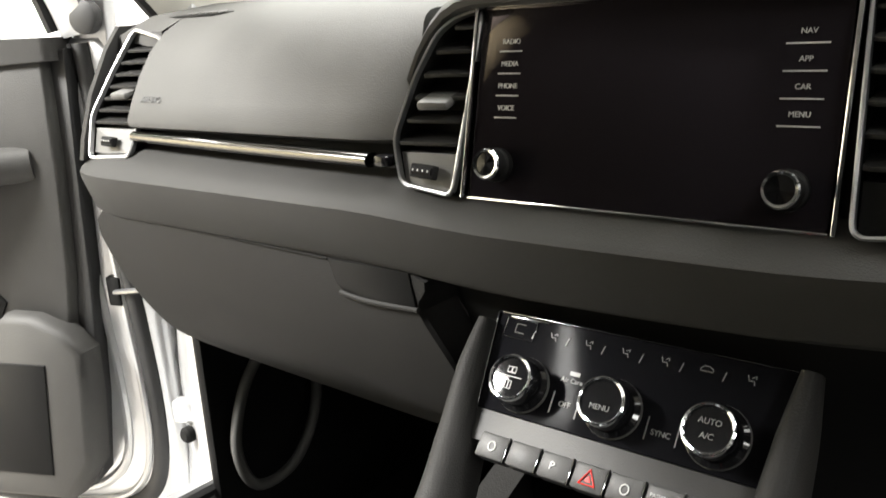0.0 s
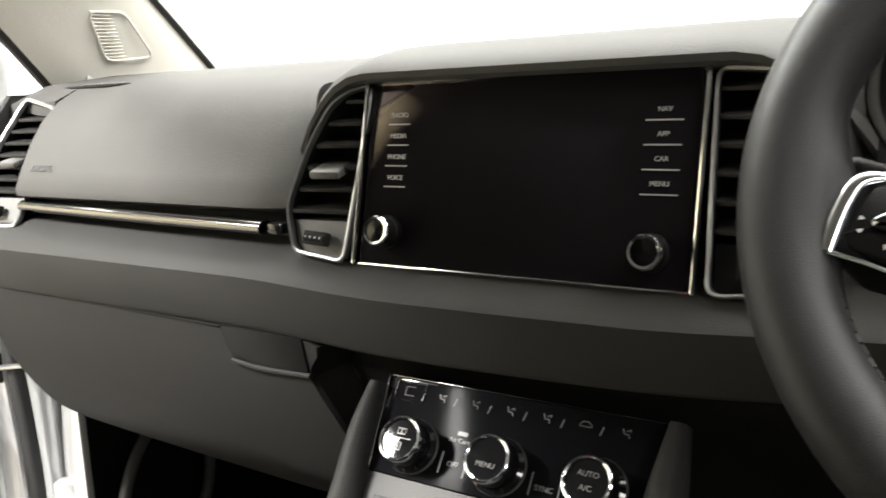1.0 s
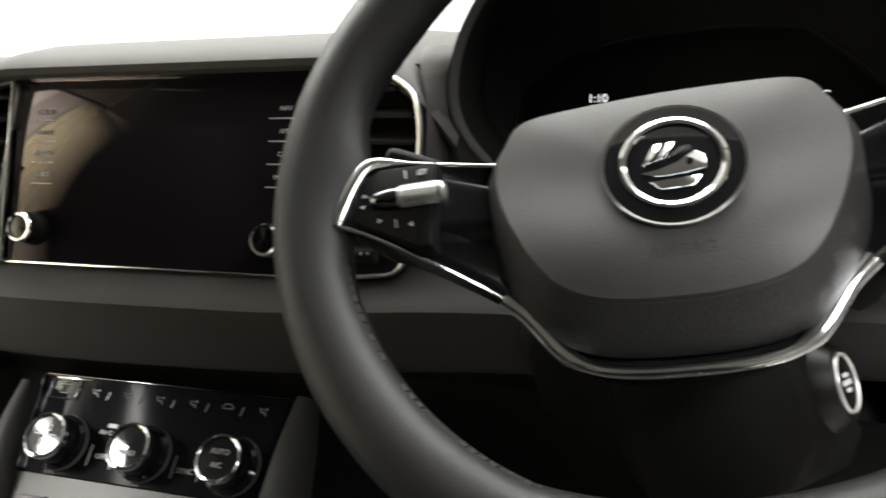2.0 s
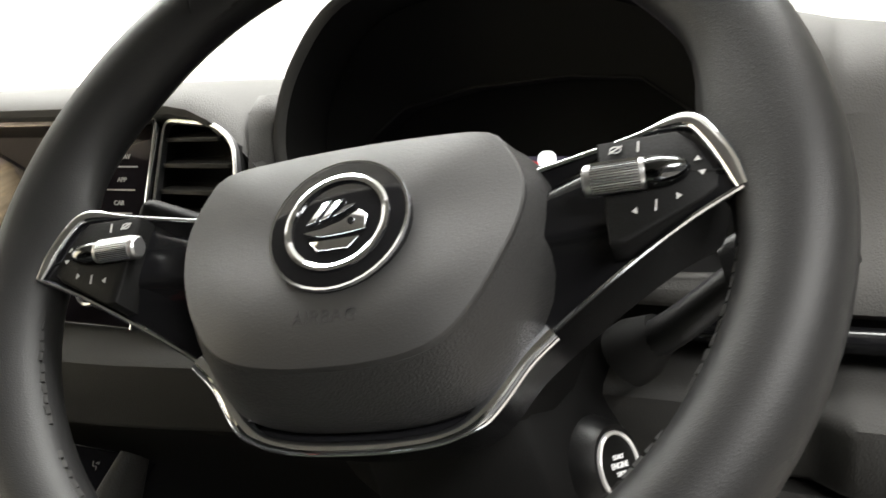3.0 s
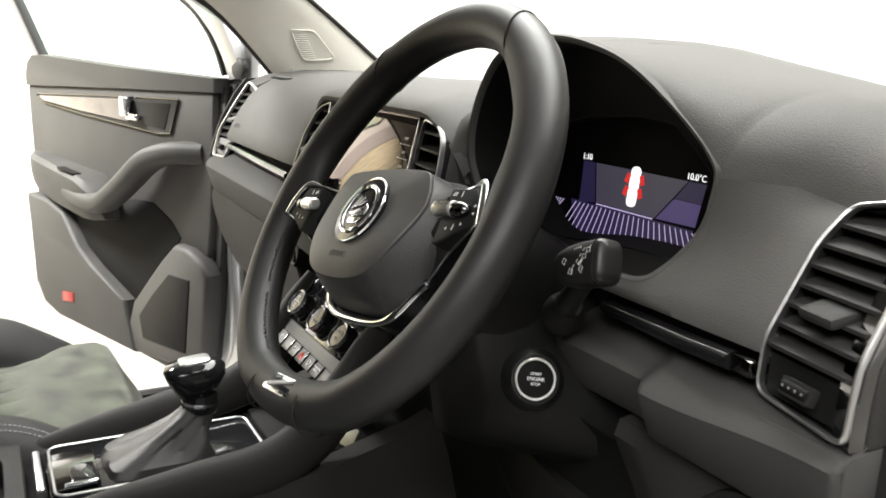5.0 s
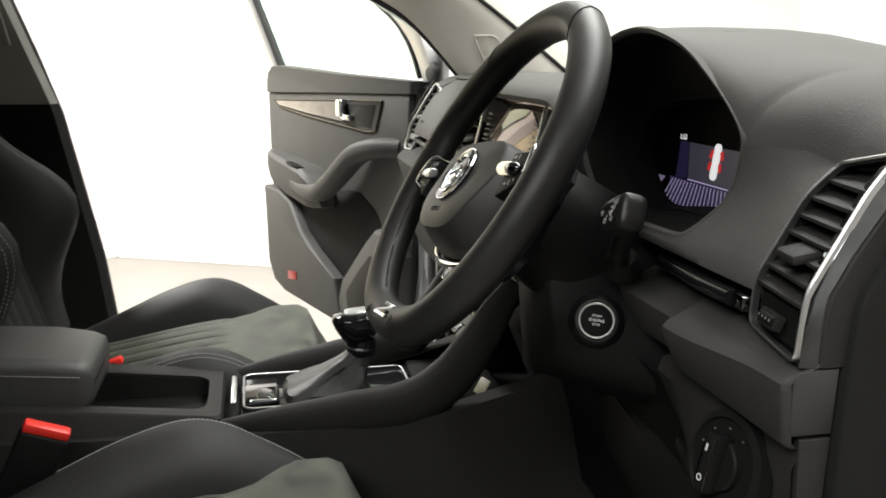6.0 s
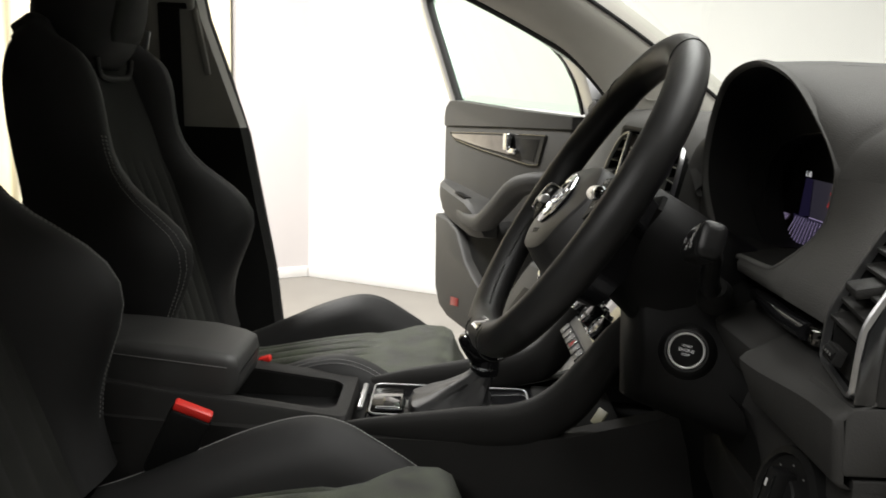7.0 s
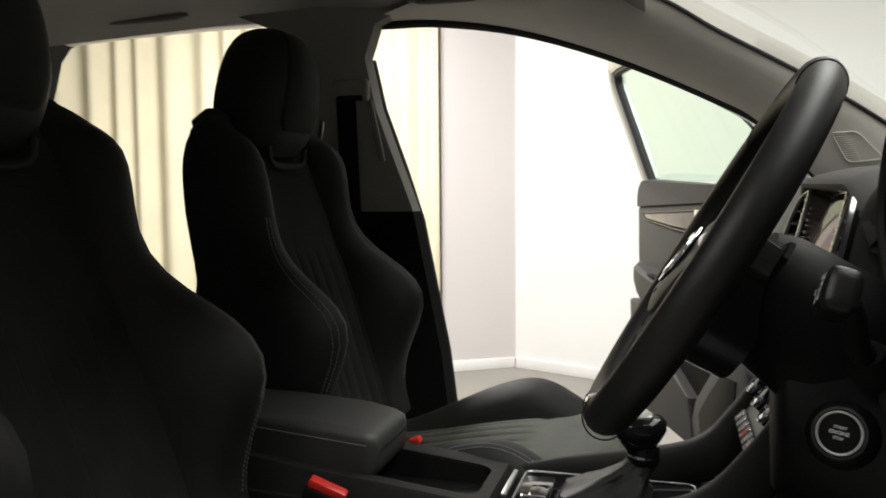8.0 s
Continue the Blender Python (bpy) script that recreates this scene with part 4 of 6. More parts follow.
for x, label in ((-0.105, "RADIO MEDIA PHONE VOICE"), (0.105, "NAV APP CAR MENU")):
    for k, word in enumerate(label.split()):
        y = 0.0385 - k * 0.0163
        lettering(word, 0.0052 if x < 0 else 0.0047, SM @ pose(x + 0.002, y + 0.0070, 0.0004), WHITEINK, screen)
        part("key_line", block(0.020 if x < 0 else 0.025, 0.0009, 0.0006, SM @ pose(x + 0.002, y, 0.0003), 0), WHITEINK, screen)
    km = SM @ pose(x if x < 0 else x + 0.001, -0.046 if x < 0 else -0.0485, 0) @ Matrix.Diagonal((0.83, 0.83, 0.83, 1.0))
    part("knob", lathe([(0.0155, 0), (0.0155, 0.006), (0.0135, 0.008), (0.0135, 0.020), (0.0120, 0.0215), (0.0105, 0.0205), (0.0105, 0.0200)], km), DARK, screen, "black rotary knob")
    part("knob_ring", lathe([(0.0138, 0.0175), (0.0140, 0.0205), (0.0128, 0.0222), (0.0108, 0.0218), (0.0106, 0.0190)], km, caps=False), CHROME, screen, "chrome knob ring")
    part("knob_face", lathe([(0.0107, 0.0190), (0.0104, 0.0205), (0.0, 0.0212)], km), PIANO, screen)

# ---------------------------------------------------------------- instrument cluster
clu = thing("instrument_cluster", (0.38, 0.31, 0.95), "digital instrument display in a gloss black surround, lit", "instrument cluster")
part("surround", plate([(p.x, p.z) for p in lip], 0.01, Matrix(((1, 0, 0, 0), (0, 0, -1, 0.306), (0, 1, 0, 0), (0, 0, 0, 1)))), MATTE, clu, "black cluster surround")
# inner cowl: a stepped dark frame between the hood lining and the glass
BEZEL = [(0.272, 0.982), (0.250, 1.02), (0.256, 1.052), (0.285, 1.076), (0.335, 1.088), (0.40, 1.0935), (0.445, 1.0905), (0.475, 1.070), (0.5015, 1.0467), (0.5025, 1.035), (0.484, 0.990), (0.470, 0.980), (0.40, 0.974), (0.31, 0.970)]


def bezel_row(y, k):
    """The cowl's opening at depth y, met by rays from the middle through the hood's edge points."""
    row = []
    for p in lip:
        dx, dz = p.x - cx, p.z - 1.03
        best = None
        for (ax, az), (bx, bz) in zip(BEZEL, BEZEL[1:] + BEZEL[:1]):
            ax, bx, az, bz = ax - cx, bx - cx, az - 1.03, bz - 1.03
            ex, ez = bx - ax, bz - az
            det = dx * ez - dz * ex
            if abs(det) > 1e-12:
                t, u = (ax * ez - az * ex) / det, (ax * dz - az * dx) / det
                if t > 0 and -1e-6 <= u <= 1 + 1e-6:
                    best = t if best is None else min(best, t)
        row.append(Vector((cx + dx * best * k, y, 1.03 + dz * best * k)))
    return row


part("inner_cowl", loft([lip_row(0.268, -0.008, 0.35), bezel_row(0.282, 1.03), bezel_row(0.2835, 1.0), bezel_row(0.300, 0.985)], ring=True, caps=False), MATTE, clu, "dark moulded cowl round the display", angle=30)
part("cowl_edge", sweep(bezel_row(0.2828, 1.004), oval(0.0010, 0.0010, 6), closed=True, up=(0, 1, 0)), HARD, clu, "thin grey edge of the cowl")
CM = axes((0.368, 0.3015, 1.00), (1, 0, 0), (0, -1, 0.12))
part("display", plate([(x - 0.368, z - 1.003) for x, z in BEZEL], 0.003, CM, 0.0), SCREEN, clu, "dark display glass")
VIOLET = glow("display_violet", (0.22, 0.16, 0.50), 0.35)
DEEP = glow("display_deep_blue", (0.045, 0.035, 0.12), 0.5)
LINEC = glow("display_lines", (0.75, 0.62, 1.0), 0.9)
INKW = glow("display_white", (1, 1, 1), 1.6)
INKR = glow("display_red", (1, 0.03, 0.03), 0.9)
DIM = glow("display_dim", (0.085, 0.078, 0.115), 0.75)
part("display_field", plate([(-0.048, 0.050), (0.082, 0.050), (0.044, 0.005), (-0.036, 0.005)], 0.0003, CM @ pose(0, 0, 0.0006)), DIM, clu, "dim grey picture area")
part("display_glow", plate([(0.083, 0.050), (0.097, 0.045), (0.095, 0.026), (0.064, 0.026)], 0.0003, CM @ pose(0, 0, 0.0006)), DEEP, clu, "dark blue field beside the picture")
part("display_glow", plate([(0.0635, 0.0255), (0.095, 0.0255), (0.093, 0.006), (0.046, 0.005)], 0.0003, CM @ pose(0, 0, 0.0006)), VIOLET, clu, "violet glow beside the picture")
part("display_glow", plate([(-0.066, 0.050), (-0.050, 0.050), (-0.038, 0.005), (-0.062, 0.002)], 0.0003, CM @ pose(0, 0, 0.0006)), DEEP, clu)
part("display_floor", plate([(-0.075, 0.003), (0.092, 0.003), (0.086, -0.030), (-0.060, -0.030)], 0.0003, CM @ pose(0, 0, 0.0005)), DEEP, clu, "deep blue floor of the picture")
for k in range(24):
    x = -0.070 + 0.0069 * k
    lean = -34 + 2.9 * k
    part("display_ray", block(0.0008, 0.031 / max(0.5, math.cos(radians(lean))), 0.0003, CM @ pose(x + 0.0155 * math.tan(radians(lean)) * 0.6, -0.014, 0.0010, 0, 0, lean), 0), LINEC, clu)
for k in range(9):
    part("display_ray", block(0.0008, 0.018, 0.0003, CM @ pose(-0.124 + 0.0040 * k, -0.006, 0.0010, 0, 0, -42), 0), LINEC, clu)
    part("display_ray", block(0.0009, 0.018, 0.0003, CM @ pose(0.098 + 0.0030 * k, -0.005, 0.0010, 0, 0, 48), 0), LINEC, clu)
part("display_bar", block(0.078, 0.0012, 0.0003, CM @ pose(0.004, 0.0040, 0.0012), 0), LINEC, clu)
lettering("1:10", 0.0085, CM @ pose(-0.060, 0.047, 0.0012), INKW, clu)
lettering("10.0\u00b0C", 0.0080, CM @ pose(0.085, 0.047, 0.0012), INKW, clu)
lettering("5955mi", 0.0075, CM @ pose(-0.038, -0.031, 0.0012), INKW, clu)
part("car_symbol", plate(rrect(0.013, 0.037, 0.005), 0.0003, CM @ pose(0.012, 0.028, 0.0014)), INKW, clu, "white car symbol with red open doors")
for sx in (-1, 1):
    for dy in (-0.004, 0.008):
        part("door_symbol", block(0.0055, 0.009, 0.0003, CM @ pose(0.012 + sx * 0.0095, 0.027 + dy, 0.0014, 0, 0, sx * 20), 0), INKR, clu)

# ---------------------------------------------------------------- climate panel
clim = thing("climate_control_panel", (0, 0.15, 0.78), "gloss black climate panel with three chrome-ringed knobs", "control panel")
PM = axes((0.004, 0.1575, 0.7965), (1, 0, 0), (0, -0.787, 0.617))
part("panel_face", plate([(-0.118, 0.052), (0.118, 0.052), (0.109, -0.026), (-0.109, -0.026)], 0.02, PM, 0.0015), PANELGLOSS, clim, "gloss black face")
part("lower_face", plate([(-0.109, -0.0265), (0.109, -0.0265), (0.104, -0.050), (-0.104, -0.050)], 0.02, PM, 0.0015), KEYGREY, clim, "grey lower band")
# upper edge: dark copy with a short bright bar that paints its glint
part("top_line", block(0.225, 0.0010, 0.002, PM @ pose(0, 0.0505, 0.001), 0.0004), BANDC, clim, "chrome upper edge, darkened where its gleam fades")
part("edge_glint", block(0.034, 0.0012, 0.0010, PM @ pose(-0.0865, 0.0485, 0.0008), 0.0003), CHROME, clim)
# right side line is a dark copy of the chrome one, shade by colour
for sx in (-1, 1):
    part("side_line", block(0.0016, 0.074, 0.002, PM @ pose(sx * 0.1115, 0.013, 0.001, 0, 0, sx * -6.4), 0.0004), CHROME if sx < 0 else DARK, clim)
def stroke(pts, mat, r=0.00035):
    """A thin printed line on the panel face."""
    return part("key_symbol", sweep([PM @ Vector((x, y, 0.0006)) for x, y in pts], oval(r, 0.0003, 5), up=(0, -0.7, 0.6)), mat, clim)


for k in range(7):
    x = -0.092 + k * 0.0295
    # keys further right print grey: the falling light is put into the ink
    tone = WHITEINK if k < 2 else GREYINK
    if k < 6:
        part("key_divider", block(0.0006, 0.0065, 0.0006, PM @ pose(x + 0.0125, 0.0375, 0.0004, 0, 0, -12), 0), tone, clim)
    if k == 0:
        stroke([(x + 0.0035, 0.0435), (x - 0.0045, 0.0435), (x - 0.0045, 0.0365), (x + 0.0035, 0.0365)], GREYINK)
    elif k == 5:
        stroke([(x - 0.004, 0.0385), (x - 0.004, 0.0400), (x - 0.002, 0.0420), (x + 0.002, 0.0420), (x + 0.0045, 0.0400), (x + 0.0045, 0.0385), (x - 0.004, 0.0385)], GREYINK)
    else:
        stroke([(x - 0.0026, 0.0420), (x - 0.0012, 0.0385), (x + 0.0020, 0.0385), (x + 0.0028, 0.0360)], tone)
        stroke([(x + 0.0004, 0.0405), (x + 0.0030, 0.0420), (x + 0.0030, 0.0400)], tone)
part("key_frame", sweep([PM @ Vector((x, y, 0.0006)) for x, y in ((-0.106, 0.032), (-0.079, 0.032), (-0.079, 0.047), (-0.106, 0.047))], oval(0.0005, 0.0005, 6), closed=True, up=(0, -0.7, 0.6)), CHROME, clim)
for x, words in ((-0.070, ("", "")), (0.004, ("", "MENU")), (0.078, ("AUTO", "A/C"))):
    km = PM @ pose(x - 0.004, -0.002, 0) @ Matrix.Diagonal((0.93, 0.93, 1.0, 1.0))
    part("knob", lathe([(0.0225, -0.002), (0.0225, 0.004), (0.0190, 0.006), (0.0185, 0.021), (0.0175, 0.0225), (0.0150, 0.0215), (0.0150, 0.020)], km, 32), PIANO, clim, "black rotary knob")
    part("knob_base_ring", lathe([(0.0228, -0.001), (0.0230, 0.002), (0.0218, 0.004)], km, 32, caps=False), GREYP, clim)
    part("knob_ring", lathe([(0.0186, 0.0185), (0.0190, 0.0212), (0.0185, 0.0232), (0.0174, 0.0238), (0.0164, 0.0232), (0.0160, 0.0212)], km, 40, caps=False), CHROME, clim, "chrome knob ring")
    part("knob_face", lathe([(0.0163, 0.0205), (0.0160, 0.0216), (0.0, 0.0222)], km, 28), PIANO, clim)
    for word, dy in zip(words, (0.005, -0.005)):
        if word:
            lettering(word, 0.0058, km @ pose(0, dy, 0.0226), GREYINK, clim)
    if not words[0] and not words[1]:
        for cy, w, h in ((0.0062, 0.0036, 0.0022), (-0.0058, 0.0026, 0.0030)):
            box_ = [km @ Vector((sx * w, cy + sy * h, 0.0224)) for sx, sy in ((-1, -1), (1, -1), (1, 1), (-1, 1))]
            part("key_symbol", sweep(box_, oval(0.0005, 0.0003, 5), closed=True, up=(0, -0.7, 0.6)), WHITEINK, clim)
            part("key_symbol", block(0.0008, 1.4 * h, 0.0004, km @ pose(0, cy, 0.0224), 0), WHITEINK, clim)
        part("key_line", block(0.020, 0.0006, 0.0004, km @ pose(0, 0.0008, 0.0224), 0), WHITEINK, clim)
# words and dividers on the right are dimmed the same way
lettering("OFF", 0.0055, PM @ pose(-0.037, -0.008, 0.0004), WHITEINK, clim)
lettering("SYNC", 0.0055, PM @ pose(0.037, -0.010, 0.0004), GREYINK, clim)
lettering("Air Care", 0.0050, PM @ pose(-0.037, 0.010, 0.0004), WHITEINK, clim)
part("key_symbol", block(0.008, 0.003, 0.0004, PM @ pose(-0.036, 0.0155, 0.0004), 0), WHITEINK, clim)
for x in (-0.0475, -0.0265, 0.0265, 0.0485):
    part("key_divider", block(0.0008, 0.016, 0.0006, PM @ pose(x, -0.008, 0.0004), 0), WHITEINK if x < 0 else GREYINK, clim)
# row of push buttons
BM = axes((0.004, 0.1205, 0.7595), (1, 0, 0), (0, -0.72, 0.69))
for k in range(7):
    m = BM @ pose(-0.0795 + k * 0.0265, 0, 0)
    key = part("push_button", plate(rrect(0.0255, 0.0185, 0.002), 0.012, m, 0.0012), KEYGREY, clim, "grey push button")
    if k == 3:
        tri_ = [(-0.006, -0.005), (0.006, -0.005), (0, 0.0055)]
        part("hazard_symbol", sweep([m @ Vector((x, y, 0.0006)) for x, y in tri_], oval(0.0008, 0.0006, 6), closed=True, up=(0, -0.7, 0.7)), REDP, key, "red hazard triangle")
        part("hazard_symbol", plate([(x * 0.4, y * 0.4 - 0.0008) for x, y in tri_], 0.0004, m @ pose(0, 0, 0.0006)), REDP, key)
    elif k == 2:
        lettering("P", 0.008, m @ pose(-0.002, 0, 0.0006), WHITEINK, key)
    elif k == 5:
        lettering("PASSENGER\nAIRBAG", 0.0036, m @ pose(0, 0.0005, 0.0006), WHITEINK, key)
    elif k in (0, 4):
        part("key_symbol", sweep([m @ Vector((0.003 * math.cos(a), 0.0035 * math.sin(a), 0.0006)) for a in [i * math.pi / 5 for i in range(10)]], oval(0.0005, 0.0004, 6), closed=True, up=(0, -0.7, 0.7)), WHITEINK, key)
    if k < 6:
        part("button_gap", block(0.0010, 0.019, 0.003, BM @ pose(-0.0795 + (k + 0.5) * 0.0265, 0, 0.0002), 0.0003), BANDC, clim)

# ---------------------------------------------------------------- start button, light switch
start = thing("start_button", (0.458, 0.16, 0.895), "round black engine start button with a chrome ring", "start button")
TM = axes((0.463, 0.1485, 0.8955), (0.38, 0.925, -0.10), (0.86, -0.37, 0.35)) @ Matrix.Diagonal((0.9, 0.9, 0.9, 1.0))
LITPRINT = glow("lit_print", (1.0, 0.98, 0.95), 1.0)
part("collar", lathe([(0.034, -0.030), (0.0285, -0.011), (0.0245, -0.003), (0.0215, 0.0004), (0.0195, 0.0006), (0.0182, -0.002)], TM, 40, caps=False), STALKP, start, "moulded black collar")
part("ring", lathe([(0.0182, -0.004), (0.0185, 0.0004), (0.0181, 0.0015), (0.0173, 0.0020), (0.0165, 0.0015), (0.0161, 0.0004), (0.0161, -0.002)], TM, 48, caps=False), RINGC, start, "chrome ring")
part("cap", lathe([(0.0163, -0.004), (0.0162, 0.0002), (0.0152, 0.0008), (0, 0.0006)], TM, 32), DARK, start)
for word, dy, sz in (("START", 0.0044, 0.0034), ("ENGINE", 0.0, 0.0044), ("STOP", -0.0044, 0.0034)):
    lettering(word, sz, TM @ pose(0, dy, 0.0010), LITPRINT, start)
lsw = thing("light_switch", (0.64, 0.185, 0.82), "round black headlamp rotary switch with white symbols", "light switch")
LM = axes((0.648, 0.170, 0.846), (1, 0.1, 0), (0.10, -0.96, 0.22)) @ Matrix.Diagonal((0.9, 0.9, 0.9, 1.0))
part("collar", lathe([(0.045, -0.010), (0.043, 0.002), (0.037, 0.004), (0.035, 0.0)], LM, 32, caps=False), DARK, lsw)
part("face", lathe([(0.036, -0.004), (0.0355, 0.001), (0, 0.001)], LM, 32), DARK, lsw, "black switch face")
part("knob", lathe([(0.022, 0.001), (0.0215, 0.006), (0.020, 0.0075), (0, 0.0075)], LM, 28), DARK, lsw)
part("grip", block(0.014, 0.050, 0.020, LM @ pose(0, 0, 0.009), 0.004), DARK, lsw, "raised finger grip")
for sx in (-1, 1):
    part("grip_edge", block(0.0010, 0.042, 0.0012, LM @ pose(sx * 0.0058, 0, 0.0188), 0.0003), BANDC, lsw)
part("grip_mark", block(0.0025, 0.006, 0.0006, LM @ pose(-0.002, 0.012, 0.0192), 0.0002), WHITEINK, lsw)
part("grip_mark", lathe([(0.003, 0), (0.003, 0.0004), (0.002, 0.0004), (0.002, 0)], LM @ pose(-0.001, -0.013, 0.0190), 14, caps=False), WHITEINK, lsw)
for a in (60, 95, 130, 165, 215):
    m = LM @ pose(0.029 * math.cos(radians(a)), 0.029 * math.sin(radians(a)), 0.0014)
    part("switch_symbol", block(0.0022, 0.0013, 0.0004, m, 0), GREYINK, lsw)

# ---------------------------------------------------------------- steering column and stalks
WT = radians(31)
WHEEL = Matrix(((1, 0, 0, 0.372), (0, math.sin(WT), -math.cos(WT), 0.055), (0, math.cos(WT), math.sin(WT), 1.019), (0, 0, 0, 1)))
SPIN = WHEEL @ pose(0, 0, 0, 0, 0, 10.1)
col = thing("steering_column", (0.372, 0.15, 0.93), "black plastic steering column shroud", "steering column")
rows = []
for h, w, t, dy in ((-0.040, 0.048, 0.045, 0.0), (-0.06, 0.060, 0.056, -0.004), (-0.11, 0.066, 0.062, -0.008), (-0.16, 0.070, 0.068, -0.012), (-0.23, 0.074, 0.074, -0.02)):
    rows.append([WHEEL @ Vector((x, y + dy, h)) for x, y in oval(w, t, 24, 0.7)])
part("shroud", loft(rows, ring=True), DARK, col, "black column shroud")
rows = []
for y, hw in ((0.112, 0.060), (0.118, 0.066), (0.15, 0.080), (0.20, 0.099), (0.25, 0.118), (0.31, 0.138)):
    lift = 0.085 * (1 - smooth01((y - 0.11) / 0.13))
    half = [(0.0, 0.992), (hw - 0.045, 0.988), (hw - 0.024, 0.955), (hw, 0.895), (hw + 0.012, 0.866), (hw + 0.004, 0.840), (hw - 0.03, 0.818), (0.0, 0.812)]
    hl = min(hw, 0.082)
    inner = [(hl - 0.045, 0.988), (hl - 0.024, 0.965), (hl, 0.895 + 0.5 * lift), (hl + 0.006, 0.866 + 0.65 * lift), (hl, 0.840 + 0.85 * lift), (hl - 0.03, 0.818 + lift)]
    sec = half + [(-x, z) for x, z in reversed(inner)]
    rows.append([Vector((0.372 + x, y, z - 0.25 * (y - 0.15))) for x, z in sec])
part("column_cowl", loft(rows, ring=True), DARK, col, "flared black cowl round the column", angle=60)


def stalk(name, base, tip, label):
    base, tip = Vector(base), Vector(tip)
    s = thing(name, base, label, "control stalk")
    d = (tip - base).normalized()
    path = spline([base, base.lerp(tip, 0.35) + Vector((0, -0.004, -0.002)), base.lerp(tip, 0.72), tip], 5)
    part("arm", sweep(path, oval(0.0082, 0.0076, 14), up=(0, -1, 0.2), scale=[1.2 - 0.3 * i / (len(path) - 1) for i in range(len(path))]), STALKP, s)
    part("root", lathe([(0.0165, -0.006), (0.016, 0.004), (0.0135, 0.010), (0.0105, 0.018)], axes(base, d.cross(Vector((0, 0, 1))), d), 18), MATTE, s, "round rubber root")
    return s


# wiper stalk, outboard: head with printed symbols faces the driver
st = stalk("wiper_stalk", (0.466, 0.168, 0.948), (0.531, 0.140, 1.004), "black wiper stalk with white printed symbols")
HM = axes((0.534, 0.131, 1.005), (0.93, 0.02, 0.34), (0.0, -0.95, 0.28))
HEAD = [(-0.026, 0.0085, 0.0085), (-0.022, 0.0115, 0.0095), (-0.012, 0.0140, 0.0105), (0.004, 0.0150, 0.0110), (0.0175, 0.0150, 0.0110), (0.0222, 0.0146, 0.0106), (0.0248, 0.0125, 0.0088), (0.0256, 0.006, 0.004)]
rows = [[HM @ Vector((u, y, z)) for y, z in oval(h, d, 24, 0.50)] for u, h, d in HEAD]
part("head", loft(rows, ring=True), STALKP, st, "black rounded stalk head", angle=60)
rows = [[HM @ Vector((u, y, z)) for y, z in oval(0.0153, 0.0113, 24, 0.50)] for u in (0.0180, 0.0195)]
part("end_band", loft(rows, ring=True), MATTE, st)
def ink(pts, closed=True):
    """A thin white line printed on the stalk's head."""
    return part("stalk_symbol", sweep([HM @ Vector((x + 0.006, y, 0.0112)) for x, y in pts], oval(0.00024, 0.0002, 5), closed=closed, up=(0, -1, 0.2)), WHITEINK, st)


for x, y in ((-0.0165, 0.0015), (0.0020, -0.0055)):
    ink([(x - 0.0022, y), (x - 0.0005, y + 0.0026), (x + 0.0022, y + 0.0014), (x + 0.0004, y - 0.0022)])
for x, y in ((0.0045, 0.0030), (0.0085, 0.0068)):
    ink([(x - 0.0016, y - 0.0014), (x + 0.0016, y - 0.0014), (x + 0.0016, y + 0.0014), (x - 0.0016, y + 0.0014)])
    ink([(x + 0.0016, y + 0.0014), (x + 0.0026, y + 0.0026)], False)
for k in range(4):
    a, b = -0.0070 + 0.0034 * k, -0.0035 + 0.0034 * k
    ink([(a, b), (a + 0.0018, b + 0.0018)], False)
ink([(-0.0110, -0.0072), (-0.0072, -0.0078), (-0.0066, -0.0040), (-0.0078, -0.0052), (-0.0098, -0.0034)])
for k in range(4):
    ink([(-0.0060 + 0.0022 * k, 0.0086), (-0.0060 + 0.0022 * k, 0.0094 + 0.0004 * k)], False)
lettering("OFF", 0.0030, HM @ pose(0.0070, -0.0008, 0.0111, 0, 0, 30), WHITEINK, st)
st2 = stalk("indicator_stalk", (0.315, 0.150, 0.985), (0.262, 0.112, 1.006), "black indicator stalk behind the steering wheel")
part("head", block(0.046, 0.015, 0.015, axes((0.245, 0.103, 1.009), (-0.9, -0.35, 0.3), (0, 0, 1)), 0.005, 3), DARK, st2)

# ---------------------------------------------------------------- steering wheel
wheel = thing("steering_wheel", WHEEL.translation, "black leather steering wheel turned slightly, with chrome trim", "steering wheel")
N = 96
rows = []
for i in range(N):
    a = 2 * math.pi * i / N
    flat = max(0.0, -math.sin(a) - 0.90) * 0.05
    deg = math.degrees(a) % 360
    grip = max(math.exp(-((deg - 38) / 14) ** 2), math.exp(-((deg - 142) / 14) ** 2))
    turn = min(abs((deg - 6 + 180) % 360 - 180), abs(deg - 174))
    root = math.exp(-(turn / 11.0) ** 2)
    R, r = 0.1665 - flat, 0.0178
    row = []
    for j in range(16):
        b = 2 * math.pi * j / 16
        inner = max(0.0, -math.cos(b))
        rr = R + (r + 0.0042 * grip * inner + 0.001 * inner + 0.011 * root * inner ** 3) * math.cos(b)
        row.append(SPIN @ Vector((rr * math.cos(a), rr * math.sin(a), (r * 0.98) * math.sin(b))))
    rows.append(row)
part("rim", loft(rows, ring=True, loop=True), LEATHER, wheel, "black leather rim", angle=60)
